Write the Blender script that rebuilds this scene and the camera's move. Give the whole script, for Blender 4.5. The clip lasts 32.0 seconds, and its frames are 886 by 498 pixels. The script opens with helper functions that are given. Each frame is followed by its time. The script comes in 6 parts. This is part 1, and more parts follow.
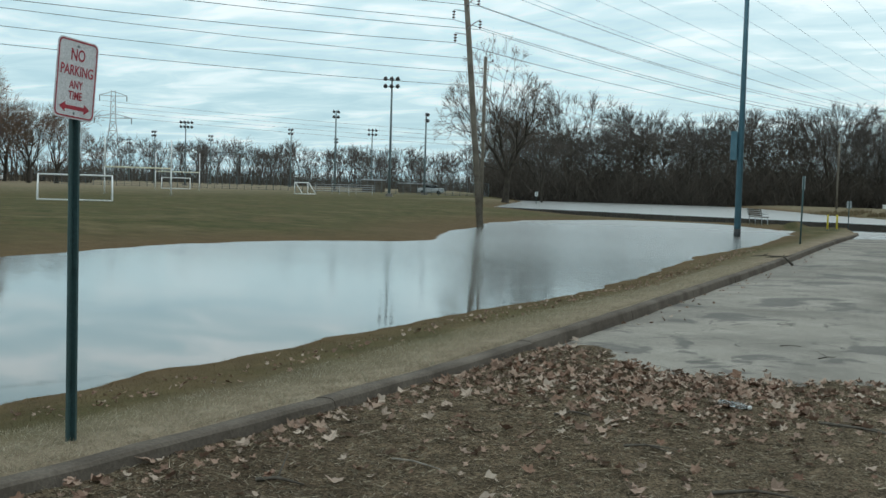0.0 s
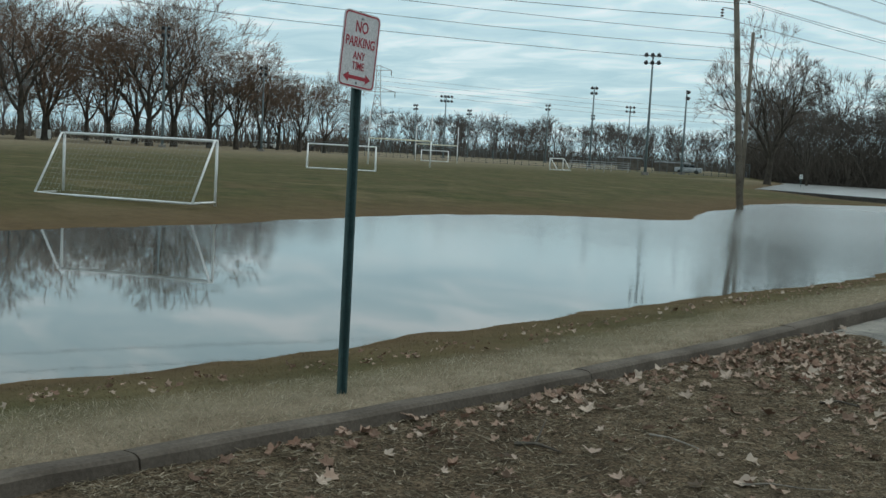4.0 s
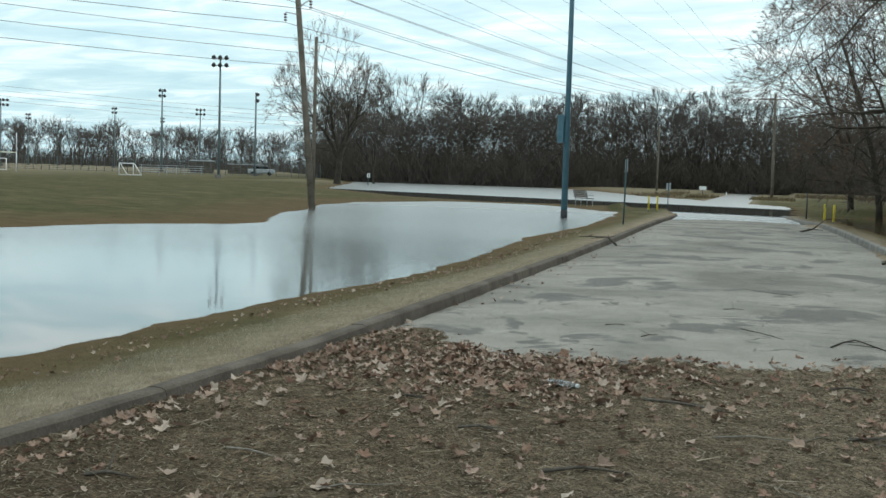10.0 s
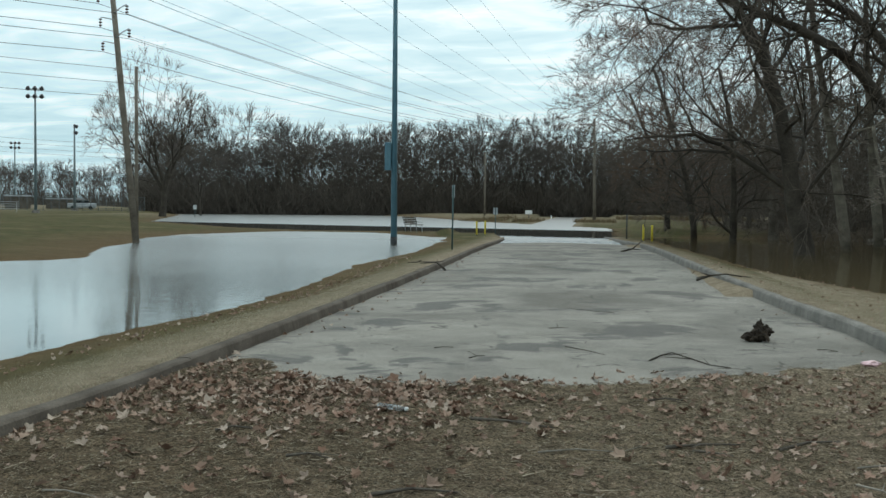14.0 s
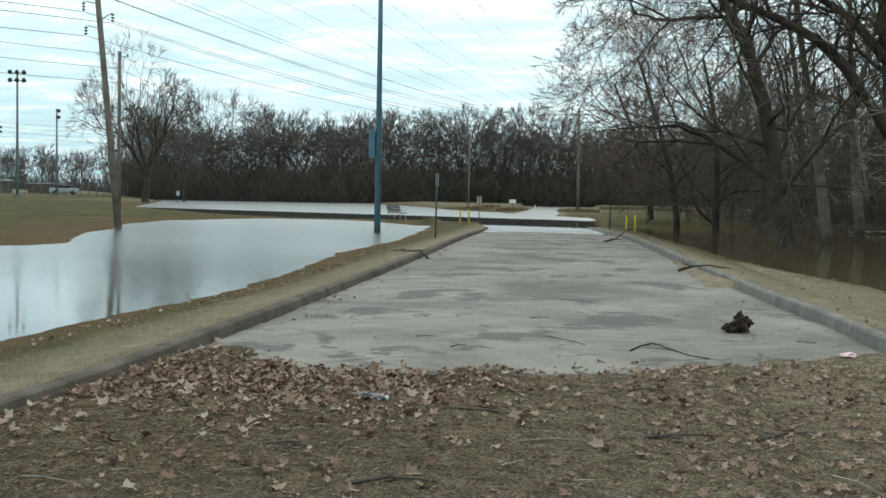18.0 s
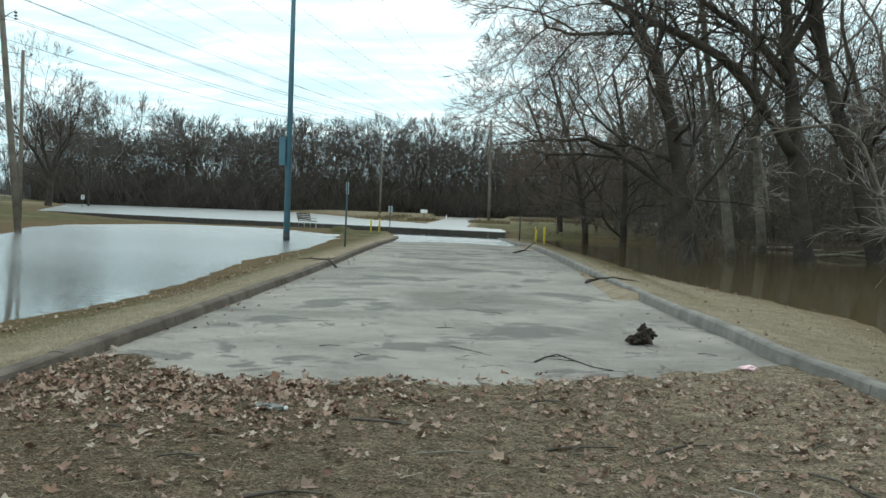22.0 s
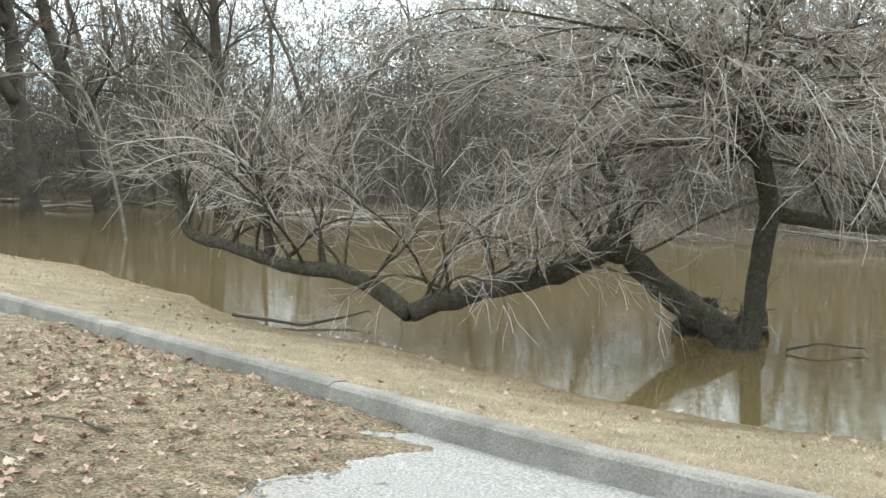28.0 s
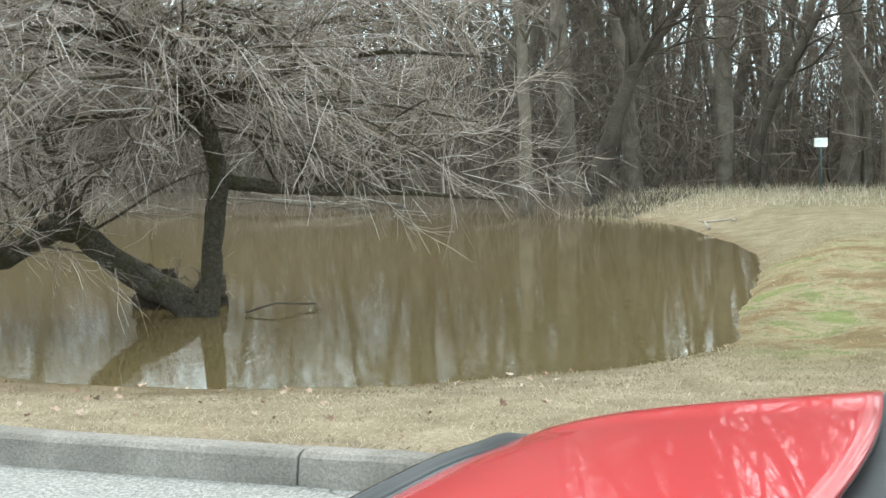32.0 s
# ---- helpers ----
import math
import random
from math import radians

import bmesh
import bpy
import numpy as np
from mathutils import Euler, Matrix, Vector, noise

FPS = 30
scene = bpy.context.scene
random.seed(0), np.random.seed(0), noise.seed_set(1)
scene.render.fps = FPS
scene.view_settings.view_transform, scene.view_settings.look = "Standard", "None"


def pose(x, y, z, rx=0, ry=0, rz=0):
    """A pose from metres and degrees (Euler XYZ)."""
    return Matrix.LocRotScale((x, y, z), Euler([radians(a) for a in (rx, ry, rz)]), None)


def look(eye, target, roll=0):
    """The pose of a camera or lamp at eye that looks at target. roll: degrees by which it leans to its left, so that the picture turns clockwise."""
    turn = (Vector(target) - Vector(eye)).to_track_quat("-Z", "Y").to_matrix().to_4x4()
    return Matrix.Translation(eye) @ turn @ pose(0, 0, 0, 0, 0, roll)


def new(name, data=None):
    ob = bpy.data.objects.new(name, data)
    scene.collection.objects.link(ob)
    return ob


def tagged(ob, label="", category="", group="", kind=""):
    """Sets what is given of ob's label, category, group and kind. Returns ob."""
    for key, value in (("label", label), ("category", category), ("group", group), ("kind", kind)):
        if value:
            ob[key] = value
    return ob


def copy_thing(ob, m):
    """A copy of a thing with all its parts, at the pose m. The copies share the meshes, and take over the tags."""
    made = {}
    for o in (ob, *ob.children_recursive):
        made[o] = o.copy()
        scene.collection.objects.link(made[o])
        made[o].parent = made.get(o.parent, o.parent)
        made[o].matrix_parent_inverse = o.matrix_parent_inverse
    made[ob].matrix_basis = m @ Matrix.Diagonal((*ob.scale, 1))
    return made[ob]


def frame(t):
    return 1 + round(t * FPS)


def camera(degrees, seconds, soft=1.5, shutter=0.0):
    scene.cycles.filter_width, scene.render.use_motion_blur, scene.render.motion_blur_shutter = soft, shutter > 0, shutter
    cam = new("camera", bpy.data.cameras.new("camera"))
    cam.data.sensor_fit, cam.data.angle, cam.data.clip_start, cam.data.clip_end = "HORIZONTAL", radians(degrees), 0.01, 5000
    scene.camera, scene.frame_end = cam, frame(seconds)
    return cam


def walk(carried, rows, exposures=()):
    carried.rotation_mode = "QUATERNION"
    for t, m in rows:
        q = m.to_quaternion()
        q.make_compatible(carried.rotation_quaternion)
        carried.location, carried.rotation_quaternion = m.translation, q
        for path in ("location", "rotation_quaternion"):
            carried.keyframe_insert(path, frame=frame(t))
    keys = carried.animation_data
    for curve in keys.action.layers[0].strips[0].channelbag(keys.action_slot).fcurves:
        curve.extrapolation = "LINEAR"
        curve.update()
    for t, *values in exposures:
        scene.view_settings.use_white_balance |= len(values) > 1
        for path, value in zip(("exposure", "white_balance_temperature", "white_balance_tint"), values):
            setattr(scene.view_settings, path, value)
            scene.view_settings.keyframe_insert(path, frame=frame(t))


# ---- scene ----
cam = camera(42.65, 32.0)
PATH = [
    (0, (-0.053, -0.614, 1.585), (-4.211, 8.464, 1.037), 1.66),
    (0.5, (-0.052, -0.636, 1.590), (-4.591, 8.257, 1.023), 1.53),
    (1, (-0.058, -0.643, 1.583), (-4.884, 8.093, 0.966), 1.32),
    (1.5, (-0.070, -0.659, 1.585), (-5.160, 7.926, 0.964), 2.30),
    (2, (-0.066, -0.659, 1.580), (-5.324, 7.822, 0.934), 1.92),
    (2.5, (-0.064, -0.680, 1.581), (-5.564, 7.645, 0.903), 2.07),
    (3, (-0.073, -0.693, 1.578), (-5.754, 7.507, 0.889), 3.03),
    (3.5, (-0.083, -0.700, 1.568), (-6.037, 7.300, 0.824), 2.85),
    (5.5, (-0.109, -0.688, 1.537), (-6.146, 7.218, 0.518), 3.34),
    (6, (-0.078, -0.712, 1.543), (-5.861, 7.382, 0.525), 3.24),
    (6.5, (-0.067, -0.704, 1.544), (-5.653, 7.526, 0.514), 2.92),
    (7, (-0.066, -0.678, 1.549), (-5.316, 7.770, 0.509), 2.90),
    (7.5, (-0.048, -0.686, 1.562), (-4.979, 7.949, 0.504), 3.22),
    (8, (-0.047, -0.666, 1.562), (-4.921, 7.997, 0.471), 1.88),
    (8.5, (-0.044, -0.629, 1.574), (-4.649, 8.176, 0.450), 2.04),
    (9, (-0.024, -0.615, 1.589), (-3.933, 8.543, 0.657), 2.41),
    (9.5, (-0.050, -0.604, 1.599), (-3.390, 8.793, 0.860), 2.65),
    (10, (-0.059, -0.635, 1.611), (-2.829, 8.951, 0.942), 1.78),
    (10.5, (-0.082, -0.687, 1.616), (-2.583, 8.977, 1.028), 0.73),
    (11, (-0.080, -0.716, 1.589), (-1.915, 9.096, 0.999), -1.04),
    (11.5, (-0.047, -0.696, 1.586), (-1.126, 9.226, 0.971), -0.30),
    (12, (-0.021, -0.636, 1.586), (-0.868, 9.317, 1.103), -0.29),
    (12.5, (-0.020, -0.590, 1.585), (-1.037, 9.350, 1.174), -0.06),
    (13, (-0.004, -0.611, 1.594), (-1.312, 9.299, 1.332), 0.23),
    (13.5, (-0.005, -0.643, 1.592), (-1.428, 9.252, 1.323), 0.84),
    (14, (-0.002, -0.640, 1.590), (-1.335, 9.263, 1.199), 0.51),
    (14.5, (-0.011, -0.636, 1.590), (-1.400, 9.257, 1.140), 0.75),
    (16.5, (0.000, -0.638, 1.595), (-1.324, 9.262, 1.114), 0.76),
    (17, (-0.002, -0.642, 1.599), (-1.326, 9.258, 1.108), 1.21),
    (17.5, (0.008, -0.649, 1.598), (-1.275, 9.256, 1.101), 1.06),
    (18, (0.014, -0.654, 1.597), (-1.174, 9.263, 1.106), 1.05),
    (18.5, (0.027, -0.667, 1.597), (-1.035, 9.264, 1.117), -0.35),
    (19, (0.042, -0.672, 1.592), (-0.869, 9.275, 1.122), 0.14),
    (19.5, (0.046, -0.642, 1.592), (-0.759, 9.315, 1.117), 0.06),
    (20, (0.043, -0.627, 1.594), (-0.679, 9.335, 1.119), 0.37),
    (20.5, (0.038, -0.616, 1.589), (-0.594, 9.354, 1.142), 0.50),
    (21, (0.037, -0.578, 1.588), (-0.509, 9.398, 1.155), 0.22),
    (21.5, (0.042, -0.551, 1.589), (-0.428, 9.430, 1.173), 1.06),
    (22, (0.062, -0.526, 1.587), (-0.351, 9.458, 1.202), 2.08),
    (22.5, (0.045, -0.490, 1.585), (0.289, 9.500, 1.216), 1.24),
    (23, (-0.071, -0.485, 1.586), (1.218, 9.424, 1.183), -0.36),
    (23.5, (-0.058, -0.515, 1.603), (1.823, 9.285, 0.949), -0.28),
    (24, (-0.008, -0.468, 1.591), (2.350, 9.238, 1.109), 0.06),
    (24.5, (-0.024, -0.451, 1.470), (2.914, 9.100, 1.087), 1.49),
    (26.5, (0.041, -0.494, 1.473), (3.906, 8.718, 1.012), 2.08),
    (27, (0.078, -0.472, 1.481), (4.509, 8.476, 0.922), 2.55),
    (27.5, (0.135, -0.445, 1.471), (4.965, 8.290, 0.859), 2.53),
    (28, (0.121, -0.395, 1.485), (5.883, 7.757, 0.908), 1.70),
    (28.5, (0.115, -0.340, 1.478), (6.711, 7.168, 0.914), -0.51),
    (29, (0.130, -0.370, 1.490), (7.315, 6.539, 0.894), -0.96),
    (29.5, (0.160, -0.400, 1.503), (7.748, 5.977, 0.870), -0.83),
    (30, (0.185, -0.410, 1.512), (8.029, 5.536, 0.839), -1.03),
    (30.5, (0.180, -0.425, 1.503), (8.325, 5.272, 0.779), -1.48),
    (31, (0.175, -0.435, 1.492), (8.550, 4.950, 0.739), -0.97),
    (31.5, (0.170, -0.445, 1.480), (8.810, 4.613, 0.716), -1.93),
    (32, (0.165, -0.455, 1.467), (9.061, 4.278, 0.668), -1.01),
]

# ---- numbers of the plan: kerbs, shores and single things, in metres ----
KL_Y, KL_X = (-12, 0, 2.1, 4.2, 5.9, 8.4, 12.9, 20.5, 29, 40, 53, 100), (-5.1, -4.48, -4.33, -4.135, -4.0, -3.86, -3.83, -3.86, -3.94, -4.15, -4.55, -5.8)
KR_Y, KR_X = (-12, 0, 2.4, 3.3, 4.4, 5.2, 6.3, 8.3, 10.4, 12.3, 14.8, 17.6, 22.9, 34, 49, 57.8, 100), (5.4, 4.75, 4.46, 4.26, 4.08, 4.0, 3.88, 3.7, 3.5, 3.3, 3.22, 3.0, 2.72, 2.3, 1.8, 1.0, -2.5)
ROAD_DIP = (36, 63)
KERB_L_END, KERB_R_END = 58, 60
PL_Y = (-30, 0, 3.8, 5, 6.8, 9.7, 12.5, 15.7, 19.4, 24.1, 29, 32.4, 34.6, 38, 41.5, 47, 53, 61, 70, 90)
PL_NEAR = (-10, -8.2, -7.25, -6.96, -6.8, -6.78, -6.65, -6.4, -6.12, -6.33, -6.75, -7.05, -7.02, -6.9, -6.85, -7.1, -7.5, -8, -8, -8)
PL_FAR = (-17, -17.5, -17.7, -17.7, -17.8, -17.9, -18.2, -18.5, -19.2, -19.9, -19.3, -16.6, -16.3, -17.8, -19.1, -20.2, -22.3, -23, -20.2, -18)
PE_X, PE_Y = (-27, -23, -20.3, -14.7, -12.3, -8, -6), (56, 61.5, 69.8, 70.9, 67.3, 59.7, 50)
PF_X = (-130, -81, -57, -41, -25.3, -18.7, -11, -6.5, -5.2, -0.2, 3)
PF_NEAR = (300, 215, 150, 101, 78.6, 73.6, 74.0, 72.5, 62.4, 65.6, 68)
PF_FAR = (420, 239, 217, 190, 158, 139.5, 117, 108, 105, 94, 88)
PF_END = 1.0
PR_Y = (1.95, 2.2, 2.35, 2.5, 2.8, 3.05, 3.4, 3.8, 4.85, 6.2, 7.9, 9.4, 11, 13.1, 14.8, 17.1, 19, 20.5, 24, 28.4, 33.5, 40, 51, 60, 63, 66)
PR_NEAR = (10.2, 9.25, 8.95, 8.72, 8.45, 8.25, 7.85, 7.4, 6.7, 6.35, 6.42, 6.38, 6.0, 6.1, 6.38, 6.52, 6.55, 6.55, 6.1, 5.3, 4.5, 4.3, 3.5, 3.1, 3.0, 4)
PR_FAR = (10.5, 11.3, 11.9, 12.8, 14.5, 16.0, 17.7, 19.2, 21.8, 24.5, 27.7, 29.4, 31, 31.8, 32.3, 32.6, 32.4, 31, 30, 30.5, 31, 32, 31, 27, 20, 7)
FIELD_RISE = 0.22
CALM_MID = 73.0
DE_X = (-5.2, -3.4, -2.5, -1.3, -0.6, 0.5, 1.66, 2.93, 4.6)
DE_FAR = (11.0, 10.65, 9.66, 9.7, 10.15, 10.3, 11.0, 11.9, 12.4)
DE_NEAR = (-3, -3, -3, -2, 0.6, 2.4, 3.5, 4.5, 5.9)
LONE_TREE = (-50.8, 127.8)
BLUE_POLE, WOOD_POLE, WOOD_POLE2 = (-9.0, 49.6), (-20.0, 46.9), (-25.1, 59.1)
POLE_LEAN = (-0.102, 0.01)
SIGN_AT = (-4.72, 4.45)
SIGN_TURN, SIGN_LEAN, SIGN_MID = 86.0, (0, 0.0), 2.10
GOALS = (
    (-23.6, 17.4, 22.0, 4.3, 1.55, -1.2, "white steel soccer goal with a sagging net on the field", True, 0.036),
    (-48.1, 51.6, 42.5, 4.2, 1.5, -1.5, "white soccer goal farther down the field", False, 0.05),
    (-98.7, 126, 38, 3.8, 1.5, -1.4, "small white soccer goal far across the field", False, 0.06),
    (-74.1, 118.8, 75, 2.2, 1.4, -1.4, "small white soccer goal beside the ball fields", False, 0.06),
)
FIELD_POSTS = ((-65.2, 77.8, 39.6, "white and yellow football goalpost on the field"), (-93, 119, 38.2, "distant white football goalpost"))
MASTS = (
    (-64.45, 123.6, 14.6, 3, 20), (-140, 181.8, 12.6, 4, 60), (-100.5, 172.3, 14.0, 2, 30), (-139.2, 219, 13.2, 2, 10), (-113.9, 210.6, 12.8, 3, 40),
    (-73.6, 152.6, 12.2, 1, 80), (-169.8, 209.3, 12.0, 2, 0), (-171.6, 233.1, 12.2, 2, 30), (-206.4, 244, 11.5, 2, 10), (-123.5, 116.2, 12.4, 2, 30),
    (-117.2, 93, 15.3, 2, 60), (-165.6, 284.8, 14.0, 2, 20), (-189.3, 269.7, 10.8, 2, 40),
)
TOWER = (-226, 260)
BOLLARDS = ((2.30, 55.6), (2.72, 55.7), (-6.85, 64.8), (-6.37, 64.9))
BENCH_TURN = 126
BRANCH_AT = ((0.57, 11.3, 0.012), (0.7, 11.6, 0.03), (0.83, 11.78, 0.04), (1.02, 11.45, 0.02), (1.16, 11.1, 0.012), (1.35, 10.92, 0.012))
ROAD_TWIGS = ((-1.78, 11.9, 0.2, 0.1), (-1.3, 11.15, 0.14, 0.22), (-0.33, 12.3, 0.42, -0.6), (2.5, 12.6, 0.2, -0.1), (-0.6, 14.2, 0.25, 0.1), (0.3, 16.5, -0.2, 0.15))

# ---- light ----
EXPOSURES = [(0, -0.25, 6460, 10), (3.5, -0.42, 6430, 10), (6, -0.27, 6450, 10), (9, -0.07, 6520, 10), (12.5, 0.0, 6550, 10), (14, -0.2, 6500, 10), (16.5, -0.06, 6540, 10), (18, 0.04, 6580, 11), (20, 0.12, 6560, 10), (22, 0.21, 6480, 9), (23, 0.55, 6850, 11), (24.5, 0.88, 6950, 11), (26.5, 1.25, 6900, 14), (28, 1.52, 6800, 15), (30, 1.58, 6800, 15), (32, 1.5, 6700, 12)]
walk(cam, [(t, look(eye, target, roll)) for t, eye, target, roll in PATH], EXPOSURES)

world = bpy.data.worlds.new("world")
scene.world = world
world.use_nodes = True
wn, wl = world.node_tree.nodes, world.node_tree.links
wn.clear()
w_out = wn.new("ShaderNodeOutputWorld")
w_bg = wn.new("ShaderNodeBackground")
w_sky = wn.new("ShaderNodeTexSky")
w_sky.sky_type = "NISHITA"
w_sky.sun_disc = False
w_sky.sun_elevation, w_sky.sun_rotation = radians(40), radians(15)
w_sky.dust_density, w_sky.air_density = 2.0, 1.0
w_dim = wn.new("ShaderNodeMix")
w_dim.data_type, w_dim.blend_type = "RGBA", "MULTIPLY"
w_dim.inputs[0].default_value = 1.0
w_dim.inputs[7].default_value = (0.10, 0.10, 0.10, 1)
wl.new(w_sky.outputs[0], w_dim.inputs[6])
w_tc = wn.new("ShaderNodeTexCoord")
w_sep = wn.new("ShaderNodeSeparateXYZ")
wl.new(w_tc.outputs["Generated"], w_sep.inputs[0])
# clouds lie on a level sheet: direction divided by its height
w_h = wn.new("ShaderNodeMath")
w_h.operation = "MAXIMUM"
w_h.inputs[1].default_value = 0.0
wl.new(w_sep.outputs[2], w_h.inputs[0])
w_h2 = wn.new("ShaderNodeMath")
w_h2.operation = "ADD"
w_h2.inputs[1].default_value = 0.09
wl.new(w_h.outputs[0], w_h2.inputs[0])
w_div = wn.new("ShaderNodeVectorMath")
w_div.operation = "DIVIDE"
wl.new(w_tc.outputs["Generated"], w_div.inputs[0])
wl.new(w_h2.outputs[0], w_div.inputs[1])
w_map = wn.new("ShaderNodeMapping")
w_map.inputs["Rotation"].default_value = (0, 0, 0.5)
w_map.inputs["Scale"].default_value = (1.0, 1.5, 0.0)
wl.new(w_div.outputs[0], w_map.inputs[0])
w_no = wn.new("ShaderNodeTexNoise")
w_no.inputs["Scale"].default_value = 1.9
w_no.inputs["Detail"].default_value = 9
w_no.inputs["Roughness"].default_value = 0.58
w_no.inputs["Distortion"].default_value = 0.5
wl.new(w_map.outputs[0], w_no.inputs["Vector"])
w_r = wn.new("ShaderNodeValToRGB")
w_r.color_ramp.elements[0].position, w_r.color_ramp.elements[0].color = 0.34, (0.62, 0.81, 0.86, 1)
w_r.color_ramp.elements[1].position, w_r.color_ramp.elements[1].color = 0.66, (1.12, 1.15, 1.13, 1)
e = w_r.color_ramp.elements.new(0.5)
e.color = (0.76, 0.92, 0.945, 1)
wl.new(w_no.outputs[0], w_r.inputs[0])
# haze towards the horizon, brighter high up towards the veiled sun
w_hr = wn.new("ShaderNodeValToRGB")
w_hr.color_ramp.elements[0].position, w_hr.color_ramp.elements[0].color = 0.0, (0.66, 0.81, 0.87, 1)
w_hr.color_ramp.elements[1].position, w_hr.color_ramp.elements[1].color = 0.9, (1.12, 1.14, 1.14, 1)
e = w_hr.color_ramp.elements.new(0.25)
e.color = (1.0, 1.05, 1.06, 1)
wl.new(w_h.outputs[0], w_hr.inputs[0])
w_cl = wn.new("ShaderNodeMix")
w_cl.data_type, w_cl.blend_type = "RGBA", "MULTIPLY"
w_cl.inputs[0].default_value = 1.0
wl.new(w_r.outputs[0], w_cl.inputs[6])
wl.new(w_hr.outputs[0], w_cl.inputs[7])
w_mix = wn.new("ShaderNodeMix")
w_mix.data_type = "RGBA"
w_mix.inputs[0].default_value = 0.88
wl.new(w_dim.outputs[2], w_mix.inputs[6])
wl.new(w_cl.outputs[2], w_mix.inputs[7])
wl.new(w_mix.outputs[2], w_bg.inputs[0])
w_bg.inputs[1].default_value = 1.2
wl.new(w_bg.outputs[0], w_out.inputs[0])

sun = new("sun", bpy.data.lights.new("sun", "SUN"))
sun.data.energy, sun.data.angle, sun.data.color = 0.7, radians(35), (1.0, 0.95, 0.88)
sun.matrix_world = look((10, 40, 40), (0, 0, 0))

# ---- materials ----
def nodes_of(name):
    m = bpy.data.materials.new(name)
    m.use_nodes = True
    return m, m.node_tree.nodes, m.node_tree.links, m.node_tree.nodes["Principled BSDF"]


def noise_node(n, l, vec, scale, detail=6, rough=0.6, distort=0.0):
    t = n.new("ShaderNodeTexNoise")
    t.inputs["Scale"].default_value = scale
    t.inputs["Detail"].default_value = detail
    t.inputs["Roughness"].default_value = rough
    t.inputs["Distortion"].default_value = distort
    l.new(vec, t.inputs["Vector"])
    return t.outputs[0]


def ramp(n, l, fac, stops):
    r = n.new("ShaderNodeValToRGB")
    els = r.color_ramp.elements
    els[0].position, els[0].color = stops[0][0], (*stops[0][1], 1)
    els[1].position, els[1].color = stops[-1][0], (*stops[-1][1], 1)
    for p, c in stops[1:-1]:
        els.new(p).color = (*c, 1)
    l.new(fac, r.inputs[0])
    return r.outputs[0]


def blend(n, l, fac, a, b, how="MIX"):
    m = n.new("ShaderNodeMix")
    m.data_type, m.blend_type = "RGBA", how
    for sock, val in ((m.inputs[0], fac), (m.inputs[6], a), (m.inputs[7], b)):
        if isinstance(val, (int, float)):
            sock.default_value = val
        elif isinstance(val, tuple):
            sock.default_value = (*val, 1)
        else:
            l.new(val, sock)
    return m.outputs[2]


def math_node(n, l, op, a, b=0.0, clamp=False):
    m = n.new("ShaderNodeMath")
    m.operation, m.use_clamp = op, clamp
    for sock, val in ((m.inputs[0], a), (m.inputs[1], b)):
        if isinstance(val, (int, float)):
            sock.default_value = val
        else:
            l.new(val, sock)
    return m.outputs[0]


def bump_into(n, l, bsdf, height, strength, distance):
    b = n.new("ShaderNodeBump")
    b.inputs["Strength"].default_value = strength
    b.inputs["Distance"].default_value = distance
    l.new(height, b.inputs["Height"])
    l.new(b.outputs[0], bsdf.inputs["Normal"])


def where(n, l, world_space):
    if world_space:
        return n.new("ShaderNodeNewGeometry").outputs["Position"]
    return n.new("ShaderNodeTexCoord").outputs["Object"]


def surface(name, dark, light, scale, fine=None, rough=0.85, bump=0.3, dist=0.01, metal=0.0, world_space=False, vary=0.0, spread=(0.35, 0.68)):
    """A weathered surface: two scales of colour, fine relief, some variation from object to object."""
    m, n, l, b = nodes_of(name)
    v = where(n, l, world_space)
    big = noise_node(n, l, v, scale, 5, 0.6)
    small = noise_node(n, l, v, fine or scale * 9, 6, 0.65)
    c = ramp(n, l, big, [(spread[0], dark), (spread[1], light)])
    shade = ramp(n, l, small, [(0.3, (0.72, 0.72, 0.72)), (0.7, (1.22, 1.22, 1.22))])
    c = blend(n, l, 1.0, c, shade, "MULTIPLY")
    if vary:
        rnd = n.new("ShaderNodeObjectInfo").outputs["Random"]
        c = blend(n, l, 1.0, c, ramp(n, l, rnd, [(0, (1 - vary,) * 3), (1, (1 + vary,) * 3)]), "MULTIPLY")
    l.new(c, b.inputs["Base Color"])
    b.inputs["Roughness"].default_value, b.inputs["Metallic"].default_value = rough, metal
    if rough >= 0.9:
        b.inputs["Specular IOR Level"].default_value = 0.15
    bump_into(n, l, b, small, bump, dist)
    return m


def island(name, colours, rough=0.9, seen=0.0):
    """For joined pieces: each one takes its own colour."""
    m, n, l, b = nodes_of(name)
    rnd = n.new("ShaderNodeNewGeometry").outputs["Random Per Island"]
    c = ramp(n, l, rnd, [(i / (len(colours) - 1), q) for i, q in enumerate(colours)])
    l.new(c, b.inputs["Base Color"])
    b.inputs["Roughness"].default_value = rough
    b.inputs["Specular IOR Level"].default_value = 0.15
    return m


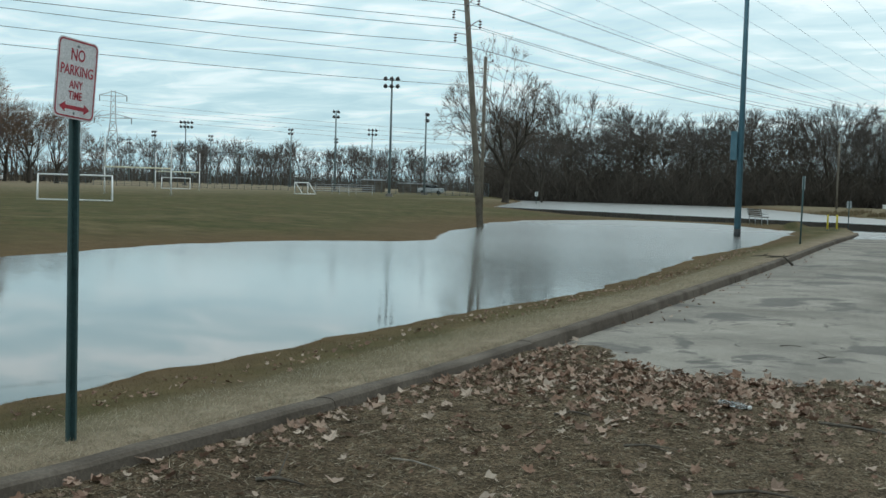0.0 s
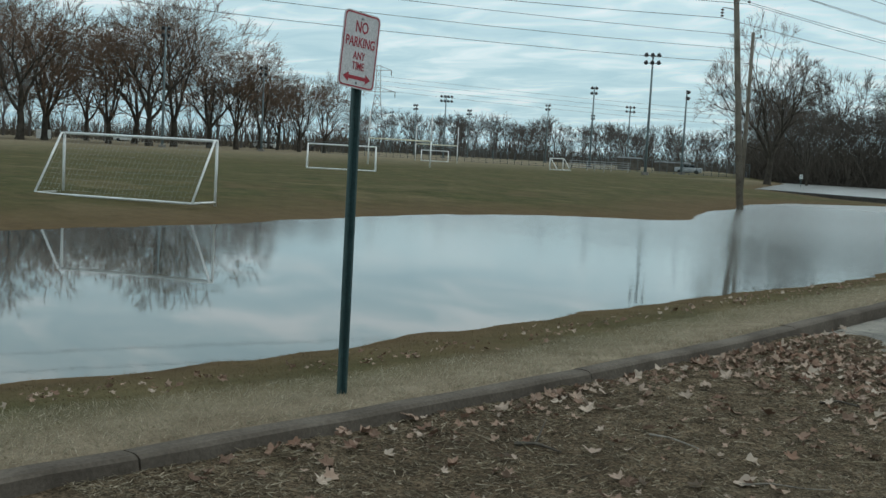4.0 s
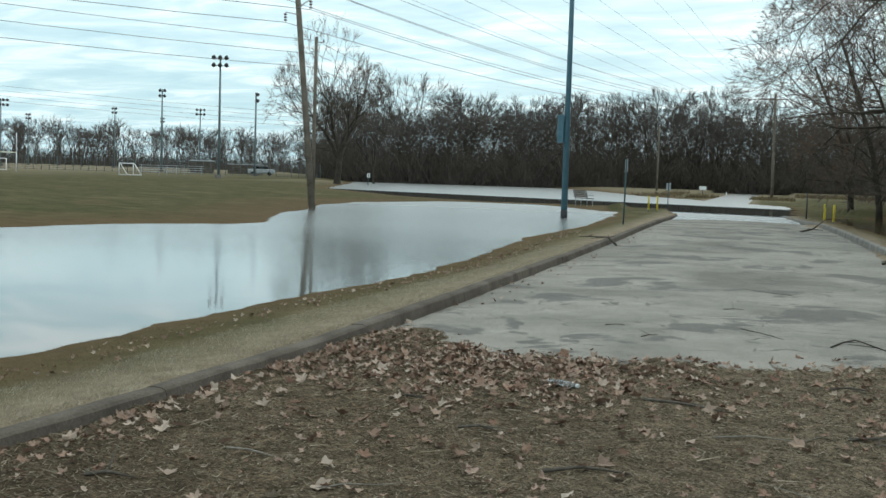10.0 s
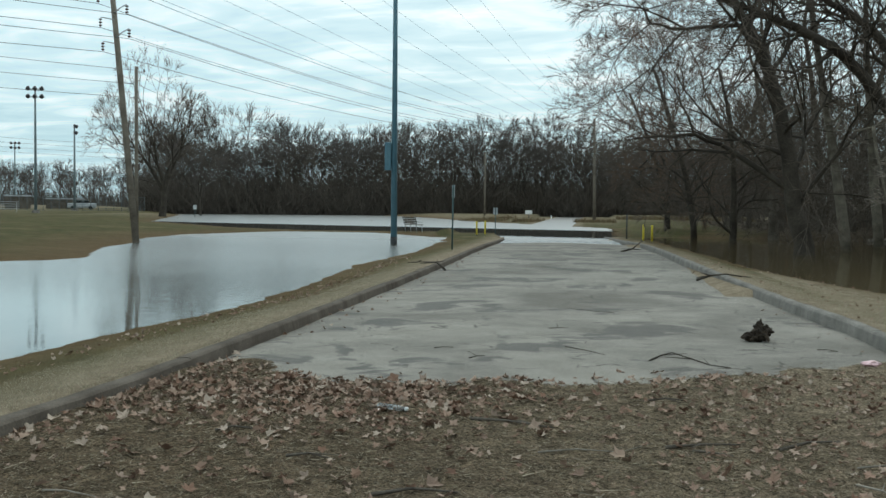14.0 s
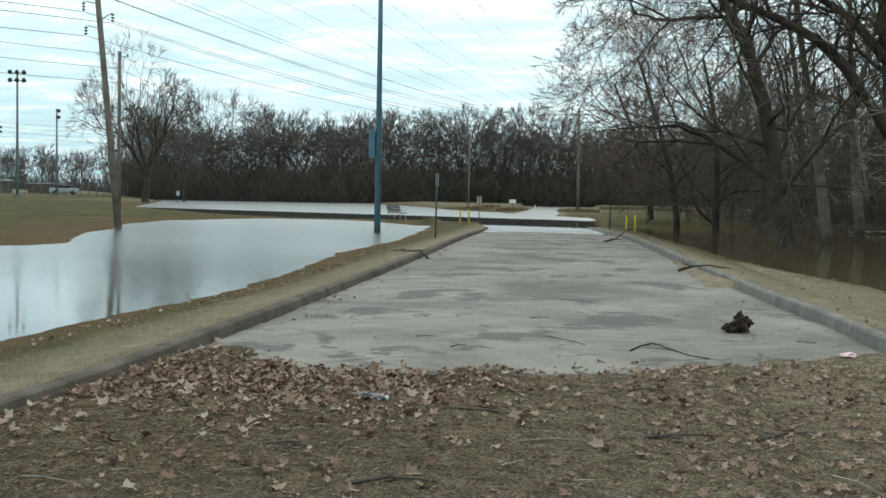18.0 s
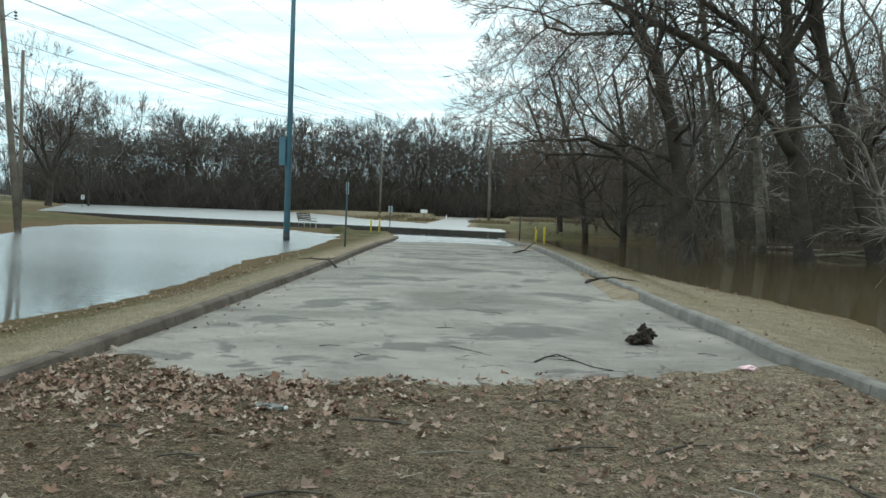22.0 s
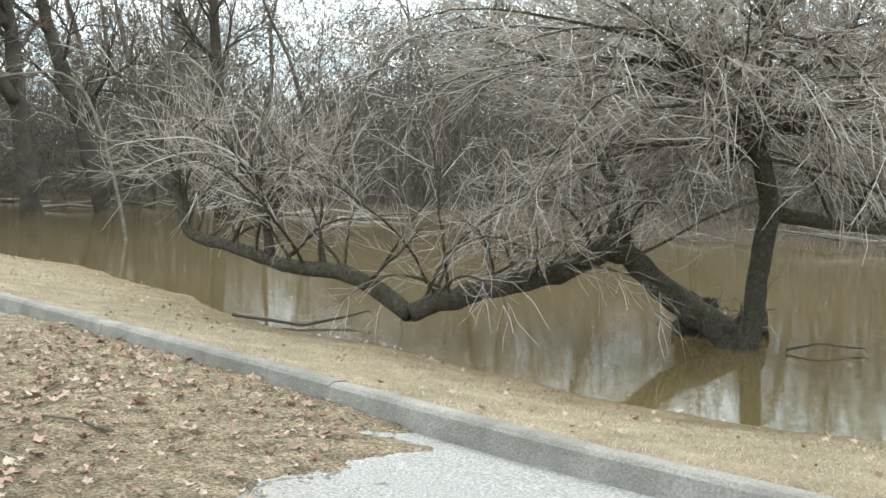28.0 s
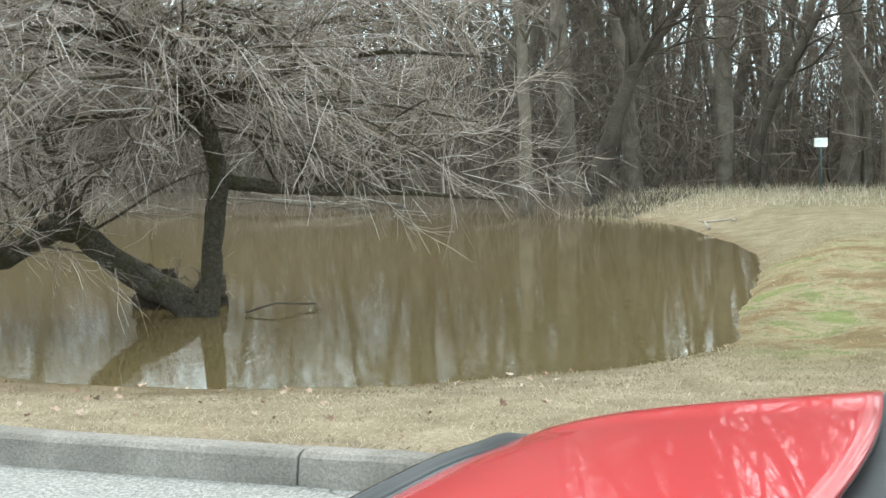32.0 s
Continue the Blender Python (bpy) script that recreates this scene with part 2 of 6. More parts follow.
def piece_material(name, colours, rough=0.9, scale=60, bump=0.3):
    """For pieces that are objects: a colour for each, with a fine mottle."""
    m, n, l, b = nodes_of(name)
    rnd = n.new("ShaderNodeObjectInfo").outputs["Random"]
    c = ramp(n, l, rnd, [(i / (len(colours) - 1), q) for i, q in enumerate(colours)])
    v = where(n, l, False)
    s = noise_node(n, l, v, scale, 5, 0.65)
    c = blend(n, l, 1.0, c, ramp(n, l, s, [(0.3, (0.65, 0.65, 0.65)), (0.7, (1.25, 1.25, 1.25))]), "MULTIPLY")
    l.new(c, b.inputs["Base Color"])
    b.inputs["Roughness"].default_value = rough
    bump_into(n, l, b, s, bump, 0.004)
    return m


M_bark = surface("bark", (0.09, 0.076, 0.062), (0.185, 0.16, 0.132), 1.6, 24, 0.95, 0.8, 0.02)
M_bark_grey = surface("grey_bark", (0.10, 0.088, 0.07), (0.20, 0.175, 0.14), 2.5, 30, 0.95, 0.8, 0.012)
M_bark_dark = surface("dark_bark", (0.038, 0.032, 0.026), (0.088, 0.074, 0.060), 1.2, 16, 0.95, 0.7, 0.03)
M_twig = island("twigs", [(0.075, 0.059, 0.047), (0.125, 0.103, 0.083), (0.095, 0.072, 0.057), (0.16, 0.137, 0.115)])
M_twig_red = island("budding_twigs", [(0.13, 0.075, 0.05), (0.20, 0.125, 0.085), (0.12, 0.085, 0.06), (0.19, 0.14, 0.11)])
M_twig_far = island("far_twigs", [(0.075, 0.066, 0.06), (0.12, 0.106, 0.096), (0.095, 0.082, 0.074), (0.145, 0.13, 0.12)])
# pale bark tones; the palest stand for twigs lit from above
M_twig_near = island("lit_pale_twigs", [(0.13, 0.102, 0.080), (0.30, 0.25, 0.22), (0.19, 0.148, 0.118), (0.45, 0.415, 0.385), (0.225, 0.178, 0.146), (0.35, 0.305, 0.275), (0.16, 0.13, 0.092)])
M_twig_deep = island("deep_wood_stems", [(0.095, 0.074, 0.058), (0.17, 0.14, 0.115), (0.12, 0.094, 0.075), (0.225, 0.19, 0.16)])


def ridged_bark(name, dark, light, moss):
    """Grey bark in small plates with dark furrows, and moss in patches."""
    m, n, l, b = nodes_of(name)
    v = where(n, l, False)
    big = noise_node(n, l, v, 2.6, 5, 0.65)
    grain = noise_node(n, l, v, 26, 6, 0.75, 0.6)
    vo = n.new("ShaderNodeTexVoronoi")
    vo.feature = "DISTANCE_TO_EDGE"
    vo.inputs["Scale"].default_value = 24
    l.new(blend(n, l, 0.3, v, grain), vo.inputs["Vector"])
    furrow = ramp(n, l, vo.outputs["Distance"], [(0.0, (0.6, 0.6, 0.6)), (0.16, (1.1, 1.1, 1.1))])
    c = ramp(n, l, grain, [(0.34, dark), (0.66, light)])
    c = blend(n, l, ramp(n, l, big, [(0.5, (0, 0, 0)), (0.62, (0.75, 0.75, 0.75))]), c, moss)
    c = blend(n, l, 1.0, c, furrow, "MULTIPLY")
    l.new(c, b.inputs["Base Color"])
    b.inputs["Roughness"].default_value = 0.95
    b.inputs["Specular IOR Level"].default_value = 0.15
    bump_into(n, l, b, math_node(n, l, "ADD", grain, math_node(n, l, "MULTIPLY", vo.outputs["Distance"], 2.5)), 1.0, 0.03)
    return m


M_bark_moss = ridged_bark("mossy_bark", (0.062, 0.053, 0.040), (0.225, 0.195, 0.15), (0.10, 0.092, 0.042))
M_brush = island("brush_stems", [(0.06, 0.052, 0.045), (0.10, 0.085, 0.07), (0.075, 0.06, 0.05), (0.13, 0.11, 0.09)])
M_concrete = surface("kerb_concrete", (0.165, 0.152, 0.136), (0.275, 0.255, 0.23), 2.2, 58, 0.95, 1.0, 0.014, world_space=True, vary=0.05)
M_galv = surface("galvanised_steel", (0.35, 0.37, 0.38), (0.48, 0.50, 0.51), 3, 30, 0.5, 0.1, 0.002, metal=0.6)
M_green_post = surface("green_post_paint", (0.030, 0.066, 0.068), (0.046, 0.092, 0.094), 4, 60, 0.55, 0.2, 0.002)
M_blue_paint = surface("teal_pole_paint", (0.055, 0.135, 0.175), (0.08, 0.175, 0.22), 2, 25, 0.55, 0.2, 0.003)
M_wood_pole = surface("weathered_pole_wood", (0.13, 0.11, 0.088), (0.23, 0.20, 0.165), 1.2, 14, 0.95, 0.6, 0.01)
M_white_paint = surface("white_paint", (0.66, 0.67, 0.66), (0.80, 0.81, 0.80), 3, 40, 0.5, 0.1, 0.002)
M_yellow = surface("yellow_paint", (0.62, 0.48, 0.03), (0.78, 0.62, 0.05), 3, 40, 0.55, 0.15, 0.003)
M_goal_yellow = surface("pale_yellow_paint", (0.62, 0.58, 0.40), (0.74, 0.70, 0.52), 3, 40, 0.5, 0.1, 0.002)
M_dark_metal = surface("dark_metal", (0.02, 0.021, 0.022), (0.05, 0.052, 0.054), 4, 50, 0.6, 0.2, 0.002)
M_wire = surface("cable", (0.035, 0.036, 0.038), (0.06, 0.062, 0.065), 4, 50, 0.7, 0.1, 0.002)
M_sign_white = surface("reflective_sheeting", (0.60, 0.60, 0.61), (0.70, 0.70, 0.71), 8, 120, 0.45, 0.1, 0.001)
M_sign_red = surface("red_sign_ink", (0.36, 0.03, 0.05), (0.46, 0.05, 0.07), 10, 90, 0.5, 0.05, 0.001)
M_porcelain = surface("brown_insulator", (0.06, 0.035, 0.03), (0.10, 0.06, 0.05), 8, 60, 0.25, 0.05, 0.001)
M_wood_dead = surface("dead_wood", (0.20, 0.175, 0.145), (0.36, 0.325, 0.28), 3, 30, 0.95, 0.6, 0.01)
M_rotten = surface("rotten_wood", (0.026, 0.021, 0.017), (0.085, 0.064, 0.048), 8, 60, 0.95, 0.9, 0.02)
M_net = surface("net_cord", (0.28, 0.29, 0.29), (0.38, 0.39, 0.38), 8, 60, 0.9, 0.1, 0.001)
M_kerb_dark = surface("grimy_kerb_concrete", (0.074, 0.060, 0.048), (0.165, 0.139, 0.114), 1.7, 40, 0.95, 0.7, 0.008, world_space=True, vary=0.06, spread=(0.3, 0.72))
M_twig_bush = island("flooded_thicket_twigs", [(0.06, 0.05, 0.04), (0.11, 0.092, 0.075), (0.085, 0.07, 0.056), (0.15, 0.13, 0.11)])
M_leaf = piece_material("dry_leaf", [(0.26, 0.15, 0.105), (0.40, 0.285, 0.215), (0.17, 0.097, 0.068), (0.47, 0.385, 0.31), (0.32, 0.195, 0.14), (0.37, 0.255, 0.195), (0.22, 0.14, 0.10), (0.43, 0.325, 0.255)], 0.85, 45)
M_leaves = island("dry_leaves", [(0.23, 0.132, 0.092), (0.38, 0.275, 0.21), (0.17, 0.096, 0.068), (0.45, 0.365, 0.295), (0.31, 0.20, 0.148), (0.14, 0.09, 0.065)])
M_chips = island("mulch_chips", [(0.045, 0.034, 0.024), (0.20, 0.158, 0.106), (0.085, 0.065, 0.044), (0.44, 0.37, 0.275), (0.15, 0.118, 0.075), (0.31, 0.255, 0.175)])
M_straw = island("straw_blades", [(0.28, 0.235, 0.165), (0.46, 0.405, 0.30), (0.35, 0.30, 0.215), (0.22, 0.195, 0.125), (0.54, 0.485, 0.38)])
M_sward = island("dull_grass_blades", [(0.105, 0.07, 0.038), (0.17, 0.12, 0.068), (0.09, 0.076, 0.036), (0.215, 0.162, 0.103)])
M_pink = surface("pink_wrapper", (0.75, 0.45, 0.48), (0.85, 0.62, 0.64), 20, 90, 0.4, 0.3, 0.003)
M_rubber = surface("tyre_rubber", (0.015, 0.015, 0.016), (0.03, 0.03, 0.031), 8, 60, 0.85, 0.3, 0.003)
M_black_gloss = surface("smoked_acrylic", (0.006, 0.006, 0.007), (0.010, 0.010, 0.011), 2, 9, 0.06, 0.0, 0.001)
M_black_trim = surface("black_trim_plastic", (0.012, 0.012, 0.013), (0.022, 0.022, 0.023), 8, 80, 0.6, 0.2, 0.001)


def car_paint():
    m, n, l, b = nodes_of("red_car_paint")
    b.inputs["Base Color"].default_value = (0.52, 0.012, 0.016, 1)
    b.inputs["Roughness"].default_value = 0.5
    b.inputs["Specular IOR Level"].default_value = 0.2
    b.inputs["Coat Weight"].default_value = 1.0
    b.inputs["Coat Roughness"].default_value = 0.02
    b.inputs["Coat IOR"].default_value = 1.26
    v = where(n, l, False)
    s = noise_node(n, l, v, 900, 2, 0.5)
    l.new(ramp(n, l, s, [(0.3, (0.32, 0.005, 0.009)), (0.7, (0.41, 0.008, 0.012))]), b.inputs["Base Color"])
    return m


def glass_material():
    m, n, l, b = nodes_of("tinted_glass")
    b.inputs["Base Color"].default_value = (0.02, 0.025, 0.025, 1)
    b.inputs["Roughness"].default_value = 0.02
    b.inputs["Transmission Weight"].default_value = 0.7
    return m


M_car_red = car_paint()
M_bottle = surface("clear_plastic", (0.55, 0.58, 0.58), (0.7, 0.72, 0.72), 20, 90, 0.15, 0.2, 0.002)
M_bottle.node_tree.nodes["Principled BSDF"].inputs["Transmission Weight"].default_value = 0.85
M_rim = surface("alloy_rim", (0.45, 0.46, 0.47), (0.55, 0.56, 0.57), 6, 60, 0.35, 0.1, 0.001, metal=0.8)
M_lamp_glass = surface("lamp_lens", (0.62, 0.64, 0.66), (0.75, 0.77, 0.78), 6, 60, 0.15, 0.1, 0.001)

# ---- mesh helpers ----
import functools


def part(name, bm, material, parent=None, label=""):
    me = bpy.data.meshes.new(name)
    bm.to_mesh(me)
    bm.free()
    me.materials.append(material)
    ob = new(name, me)
    if parent:
        ob.parent = parent
    return tagged(ob, label)


def mesh_part(name, verts, faces, material, parent=None, label="", smooth=False):
    me = bpy.data.meshes.new(name)
    me.from_pydata(verts, [], faces)
    me.materials.append(material)
    if smooth:
        me.shade_smooth()
    ob = new(name, me)
    if parent:
        ob.parent = parent
    return tagged(ob, label)


def thing(name, x, y, z, label, category, rz=0.0, group="", kind=""):
    ob = new(name)
    ob.matrix_basis = pose(x, y, z, 0, 0, rz)
    return tagged(ob, label, category, group, kind)


@functools.lru_cache(None)
def tube_faces(k, sides):
    return tuple((i * sides + j, i * sides + (j + 1) % sides, (i + 1) * sides + (j + 1) % sides, (i + 1) * sides + j) for i in range(k - 1) for j in range(sides))


class Soup:
    """Gathers tubes, boxes and plates into one mesh."""

    def __init__(self):
        self.v, self.f, self.n, self.s = [], [], 0, []

    def add(self, v, f):
        self.v.extend(np.asarray(v, float).tolist())
        self.f.extend(tuple(i + self.n for i in q) for q in f)
        self.n += len(v)

    def tube(self, pts, radii, sides=6, caps=True):
        pts = np.asarray(pts, float)
        k = len(pts)
        d = np.gradient(pts, axis=0)
        d /= np.linalg.norm(d, axis=1)[:, None] + 1e-9
        ref = np.array([0, 0, 1.0]) if abs(d[0][2]) < 0.9 else np.array([1.0, 0, 0])
        a = np.cross(d, ref)
        a /= np.linalg.norm(a, axis=1)[:, None] + 1e-9
        b = np.cross(d, a)
        ang = np.arange(sides) * 2 * np.pi / sides
        r = np.broadcast_to(np.asarray(radii, float), (k,))
        v = pts[:, None] + r[:, None, None] * (np.cos(ang)[None, :, None] * a[:, None] + np.sin(ang)[None, :, None] * b[:, None])
        f = list(tube_faces(k, sides))
        if caps:
            f += [tuple(range(sides))[::-1], tuple((k - 1) * sides + j for j in range(sides))]
        self.add(v.reshape(-1, 3), f)

    def spike(self, p, q, r):
        """A three-sided tapering twig; all of them are made at once at the end."""
        self.s.append((*p, *q, r))

    def settle(self):
        if not self.s:
            return
        d = np.asarray(self.s, float)
        p, q, r = d[:, :3], d[:, 3:6], d[:, 6:7]
        w = q - p
        a = np.cross(w, (0.3, 0.2, 1.0))
        a /= np.linalg.norm(a, axis=1)[:, None] + 1e-9
        b = np.cross(w, a)
        b /= np.linalg.norm(b, axis=1)[:, None] + 1e-9
        v = np.stack([p + a * r, p - a * r * 0.5 + b * r * 0.87, p - a * r * 0.5 - b * r * 0.87, q], 1).reshape(-1, 3)
        k = self.n + 4 * np.arange(len(d))[:, None]
        f = np.concatenate([k + (0, 1, 3), k + (1, 2, 3), k + (2, 0, 3)])
        self.v.extend(v.tolist())
        self.f.extend(f.tolist())
        self.n += len(v)
        self.s = []

    def box(self, c, s, m=None):
        m = m or Matrix()
        v = [m @ Vector((c[0] + s[0] * i / 2, c[1] + s[1] * j / 2, c[2] + s[2] * k / 2)) for i in (-1, 1) for j in (-1, 1) for k in (-1, 1)]
        self.add(v, [(0, 1, 3, 2), (4, 6, 7, 5), (0, 4, 5, 1), (2, 3, 7, 6), (0, 2, 6, 4), (1, 5, 7, 3)])

    def out(self, name, material, parent=None, label="", smooth=False):
        self.settle()
        return mesh_part(name, self.v, self.f, material, parent, label, smooth)


def one_tube(name, pts, radii, material, parent, sides=10, label="", smooth=True):
    s = Soup()
    s.tube(pts, radii, sides)
    return s.out(name, material, parent, label, smooth)


def box_bm(sx, sy, sz, bevel=0.0, at=(0, 0, 0), m=None):
    bm = bmesh.new()
    bmesh.ops.create_cube(bm, size=1)
    bmesh.ops.scale(bm, vec=(sx, sy, sz), verts=bm.verts)
    if bevel:
        bmesh.ops.bevel(bm, geom=bm.edges[:], offset=bevel, segments=2, affect="EDGES", profile=0.6)
    bmesh.ops.translate(bm, vec=at, verts=bm.verts)
    if m:
        bmesh.ops.transform(bm, matrix=m, verts=bm.verts)
    return bm


# ---- the plan ----
WATER = -0.22


def along(y, ys, xs):
    return np.interp(y, ys, xs)


def kerb_l(y):
    return along(y, KL_Y, KL_X)


def kerb_r(y):
    return along(y, KR_Y, KR_X)


def road_z(y):
    t = np.clip((np.asarray(y, float) - ROAD_DIP[0]) / (ROAD_DIP[1] - ROAD_DIP[0]), 0, 1.6)
    return -0.26 * t * t * (3 - 2 * np.minimum(t, 1))


def pond_depth(x, y):
    """How far inside the floods a place lies, in metres; negative on dry land."""
    left = np.minimum.reduce([along(y, PL_Y, PL_NEAR) - x, x - along(y, PL_Y, PL_FAR), 0.7 * (along(x, PE_X, PE_Y) - y)])
    far = np.minimum.reduce([0.6 * (y - along(x, PF_X, PF_NEAR)), 0.5 * (along(x, PF_X, PF_FAR) - y), 0.8 * (PF_END - x)])
    right = np.minimum.reduce([x - along(y, PR_Y, PR_NEAR), along(y, PR_Y, PR_FAR) - x, 1.2 * (y - PR_Y[0]), 0.7 * (PR_Y[-1] - y)])
    return left, far, right


def wobble(x, y, s, a):
    return a * (np.sin(x * s * 1.3 + 1.7 * np.sin(y * s * 0.7)) + np.sin(y * s * 1.1 + 1.3 * np.sin(x * s * 0.9 + 2)) + 0.6 * np.sin((x + y) * s * 2.3))


def ground_z(x, y):
    x, y = np.asarray(x, float), np.asarray(y, float)
    left, far, right = pond_depth(x, y)
    d = np.maximum(np.maximum(left, far), right) + wobble(x, y, 1.9, 0.03) + wobble(x, y, 6.1, 0.02)
    kl, kr, rz = kerb_l(y) - 0.16, kerb_r(y) + 0.16, road_z(y)
    off = np.maximum(np.maximum(kl - x, x - kr), 0)
    # land height away from the floods
    field = 0.10 + FIELD_RISE * np.clip((-x - 18) / 150, 0, 3) + np.clip((y - 110) / 300, 0, 1) * 0.5
    wood = 0.12 + np.clip((x - 26) / 30, 0, 1) * 0.14
    land = np.where(x < -12, field, np.where(x > 12, wood, 0.12 + np.clip((y - 90) / 60, 0, 1) * 0.1))
    span = np.where(x < -9, 9.0, np.where((x > 9) & (y < 40), 6.0, np.maximum(0.6, np.minimum(2.6, 40))))
    verge = np.where(x < 0, 0.082, 0.115) + rz
    # on the verges the fall runs from the kerb's back to the water's edge
    near_road = (off < 4.5) & (x > -9) & (x < 9)
    t = np.where(near_road, np.clip(-d / np.maximum(off - np.minimum(d, 0), 0.3), 0, 1), np.clip(-d / span, 0, 1))
    top = np.where(near_road, np.maximum(verge, WATER + 0.05), land)
    z = np.where(d > 0, WATER - np.minimum(0.5, 0.16 * d), WATER + (top - WATER) * t ** 0.85)
    z = z + wobble(x, y, 0.9, 0.006) * (off > 0.3) + wobble(x, y, 3.1, 0.004) * (off > 0.3)
    return np.where(off <= 0, rz - 0.12, z)


def gz(x, y):
    return float(ground_z(x, y))


def sheet(name, xs, ys, zf, material, label, category, keep=None):
    X, Y = np.meshgrid(xs, ys)
    Z = zf(X, Y)
    nx, ny = len(xs), len(ys)
    v = np.stack([X, Y, Z], -1).reshape(-1, 3)
    i = (np.arange(ny - 1)[:, None] * nx + np.arange(nx - 1)[None]).reshape(-1)
    f = np.stack([i, i + 1, i + nx + 1, i + nx], 1)
    if keep is not None:
        c = v[f].mean(1)
        f = f[keep(c[:, 0], c[:, 1])]
    me = bpy.data.meshes.new(name)
    me.from_pydata(v.tolist(), [], f.tolist())
    me.materials.append(material)
    me.shade_smooth()
    return tagged(new(name, me), label, category, kind="structure")

# ---- ground, road, floods ----
def cover_material():
    m, n, l, b = nodes_of("grass_ground")
    v = where(n, l, True)
    att = n.new("ShaderNodeVertexColor")
    att.layer_name = "cover"
    sep = n.new("ShaderNodeSeparateColor")
    l.new(att.outputs[0], sep.inputs[0])
    big = noise_node(n, l, v, 0.22, 6, 0.65, 0.4)
    mid = noise_node(n, l, v, 2.3, 6, 0.7)
    fine = noise_node(n, l, v, 34, 5, 0.7)
    green = ramp(n, l, big, [(0.38, (0.10, 0.080, 0.040)), (0.5, (0.070, 0.070, 0.028)), (0.62, (0.118, 0.097, 0.050))])
    straw = ramp(n, l, mid, [(0.3, (0.18, 0.14, 0.096)), (0.55, (0.275, 0.222, 0.157)), (0.75, (0.375, 0.315, 0.232))])
    brown = ramp(n, l, mid, [(0.3, (0.088, 0.057, 0.031)), (0.6, (0.132, 0.089, 0.048)), (0.78, (0.125, 0.098, 0.05))])
    # dead-leaf tones, halved to hold the shade on the wood's floor
    litter = ramp(n, l, mid, [(0.3, (0.042, 0.031, 0.021)), (0.6, (0.075, 0.057, 0.040)), (0.8, (0.12, 0.095, 0.07))])
    jitter = math_node(n, l, "MULTIPLY", math_node(n, l, "SUBTRACT", mid, 0.5), 0.9)
    def soft(ch):
        return math_node(n, l, "ADD", ch, math_node(n, l, "MULTIPLY", jitter, math_node(n, l, "MULTIPLY", ch, math_node(n, l, "SUBTRACT", 1.0, ch))), True)
    moss = ramp(n, l, noise_node(n, l, v, 1.1, 8, 0.75, 0.4), [(0.36, (0.17, 0.12, 0.055)), (0.45, (0.15, 0.10, 0.045)), (0.53, (0.21, 0.18, 0.11)), (0.58, (0.11, 0.125, 0.045)), (0.68, (0.10, 0.14, 0.04))])
    green = blend(n, l, att.outputs["Alpha"], moss, green)
    green = blend(n, l, 1.0, green, ramp(n, l, noise_node(n, l, v, 1.1, 7, 0.75), [(0.36, (0.68, 0.7, 0.68)), (0.64, (1.3, 1.26, 1.28))]), "MULTIPLY")
    c = blend(n, l, soft(sep.outputs[0]), green, straw)
    c = blend(n, l, soft(sep.outputs[1]), c, brown)
    c = blend(n, l, soft(sep.outputs[2]), c, litter)
    c = blend(n, l, 1.0, c, ramp(n, l, fine, [(0.25, (0.6, 0.6, 0.6)), (0.75, (1.3, 1.3, 1.3))]), "MULTIPLY")
    l.new(c, b.inputs["Base Color"])
    b.inputs["Roughness"].default_value = 0.97
    b.inputs["Specular IOR Level"].default_value = 0.06
    bump_into(n, l, b, fine, 0.7, 0.03)
    return m


M_ground = cover_material()


def steps(*spans):
    return np.unique(np.concatenate([np.arange(a, b, s) for a, b, s in spans]).round(4))


gx = steps((-900, -300, 60), (-300, -60, 8), (-60, -26, 1.6), (-26, -16, 0.3), (-16, -9, 0.6), (-9, -3, 0.18), (-3, 3, 1.0), (3, 13, 0.22), (13, 34, 0.6), (34, 80, 3), (80, 300, 20), (300, 901, 60))
gy = steps((-300, -20, 20), (-20, 0, 1.0), (0, 30, 0.3), (30, 60, 0.6), (60, 110, 0.9), (110, 200, 3), (200, 500, 15), (500, 1201, 70))
ground = sheet("ground", gx, gy, ground_z, M_ground, "flooded parkland ground with dull grass and straw verges", "ground")
co = np.empty(len(ground.data.vertices) * 3, np.float32)
ground.data.vertices.foreach_get("co", co)
co = co.reshape(-1, 3)
lf, ff, rf = pond_depth(co[:, 0], co[:, 1])
shore = np.maximum(np.maximum(lf, ff), rf)
off_road = np.maximum(kerb_l(co[:, 1]) - co[:, 0], co[:, 0] - kerb_r(co[:, 1]))
straw_c = np.clip(1.25 - off_road / 1.3, 0, 1) * (np.abs(co[:, 0]) < 9)
straw_c = np.maximum(straw_c, 0.55 * np.clip((co[:, 1] - 105) / 30, 0, 1) * (co[:, 0] > -60))
straw_c = np.maximum(straw_c, 0.78 * ((co[:, 0] > 4) & (co[:, 1] < 30)) * np.where((co[:, 0] > 9) & (co[:, 1] < 6), 0.7, 1.0))
mossy = np.clip(1 - np.hypot((co[:, 0] - 14.5) / 6.5, (co[:, 1] - 1.2) / 2.4), 0, 1)
straw_c = straw_c * (1 - np.clip(mossy * 2.2, 0, 0.7))
straw_c = np.maximum(straw_c, 0.7 * np.clip((-co[:, 0] - 60) / 60, 0, 1))
brown_c = np.clip(1.0 + shore / np.where(co[:, 0] < -9, 5.5, np.where(co[:, 0] < 0, 1.7, 1.1)), 0, 1) * np.where((co[:, 0] > 5) & (co[:, 1] < 25), 0.55, 0.95)
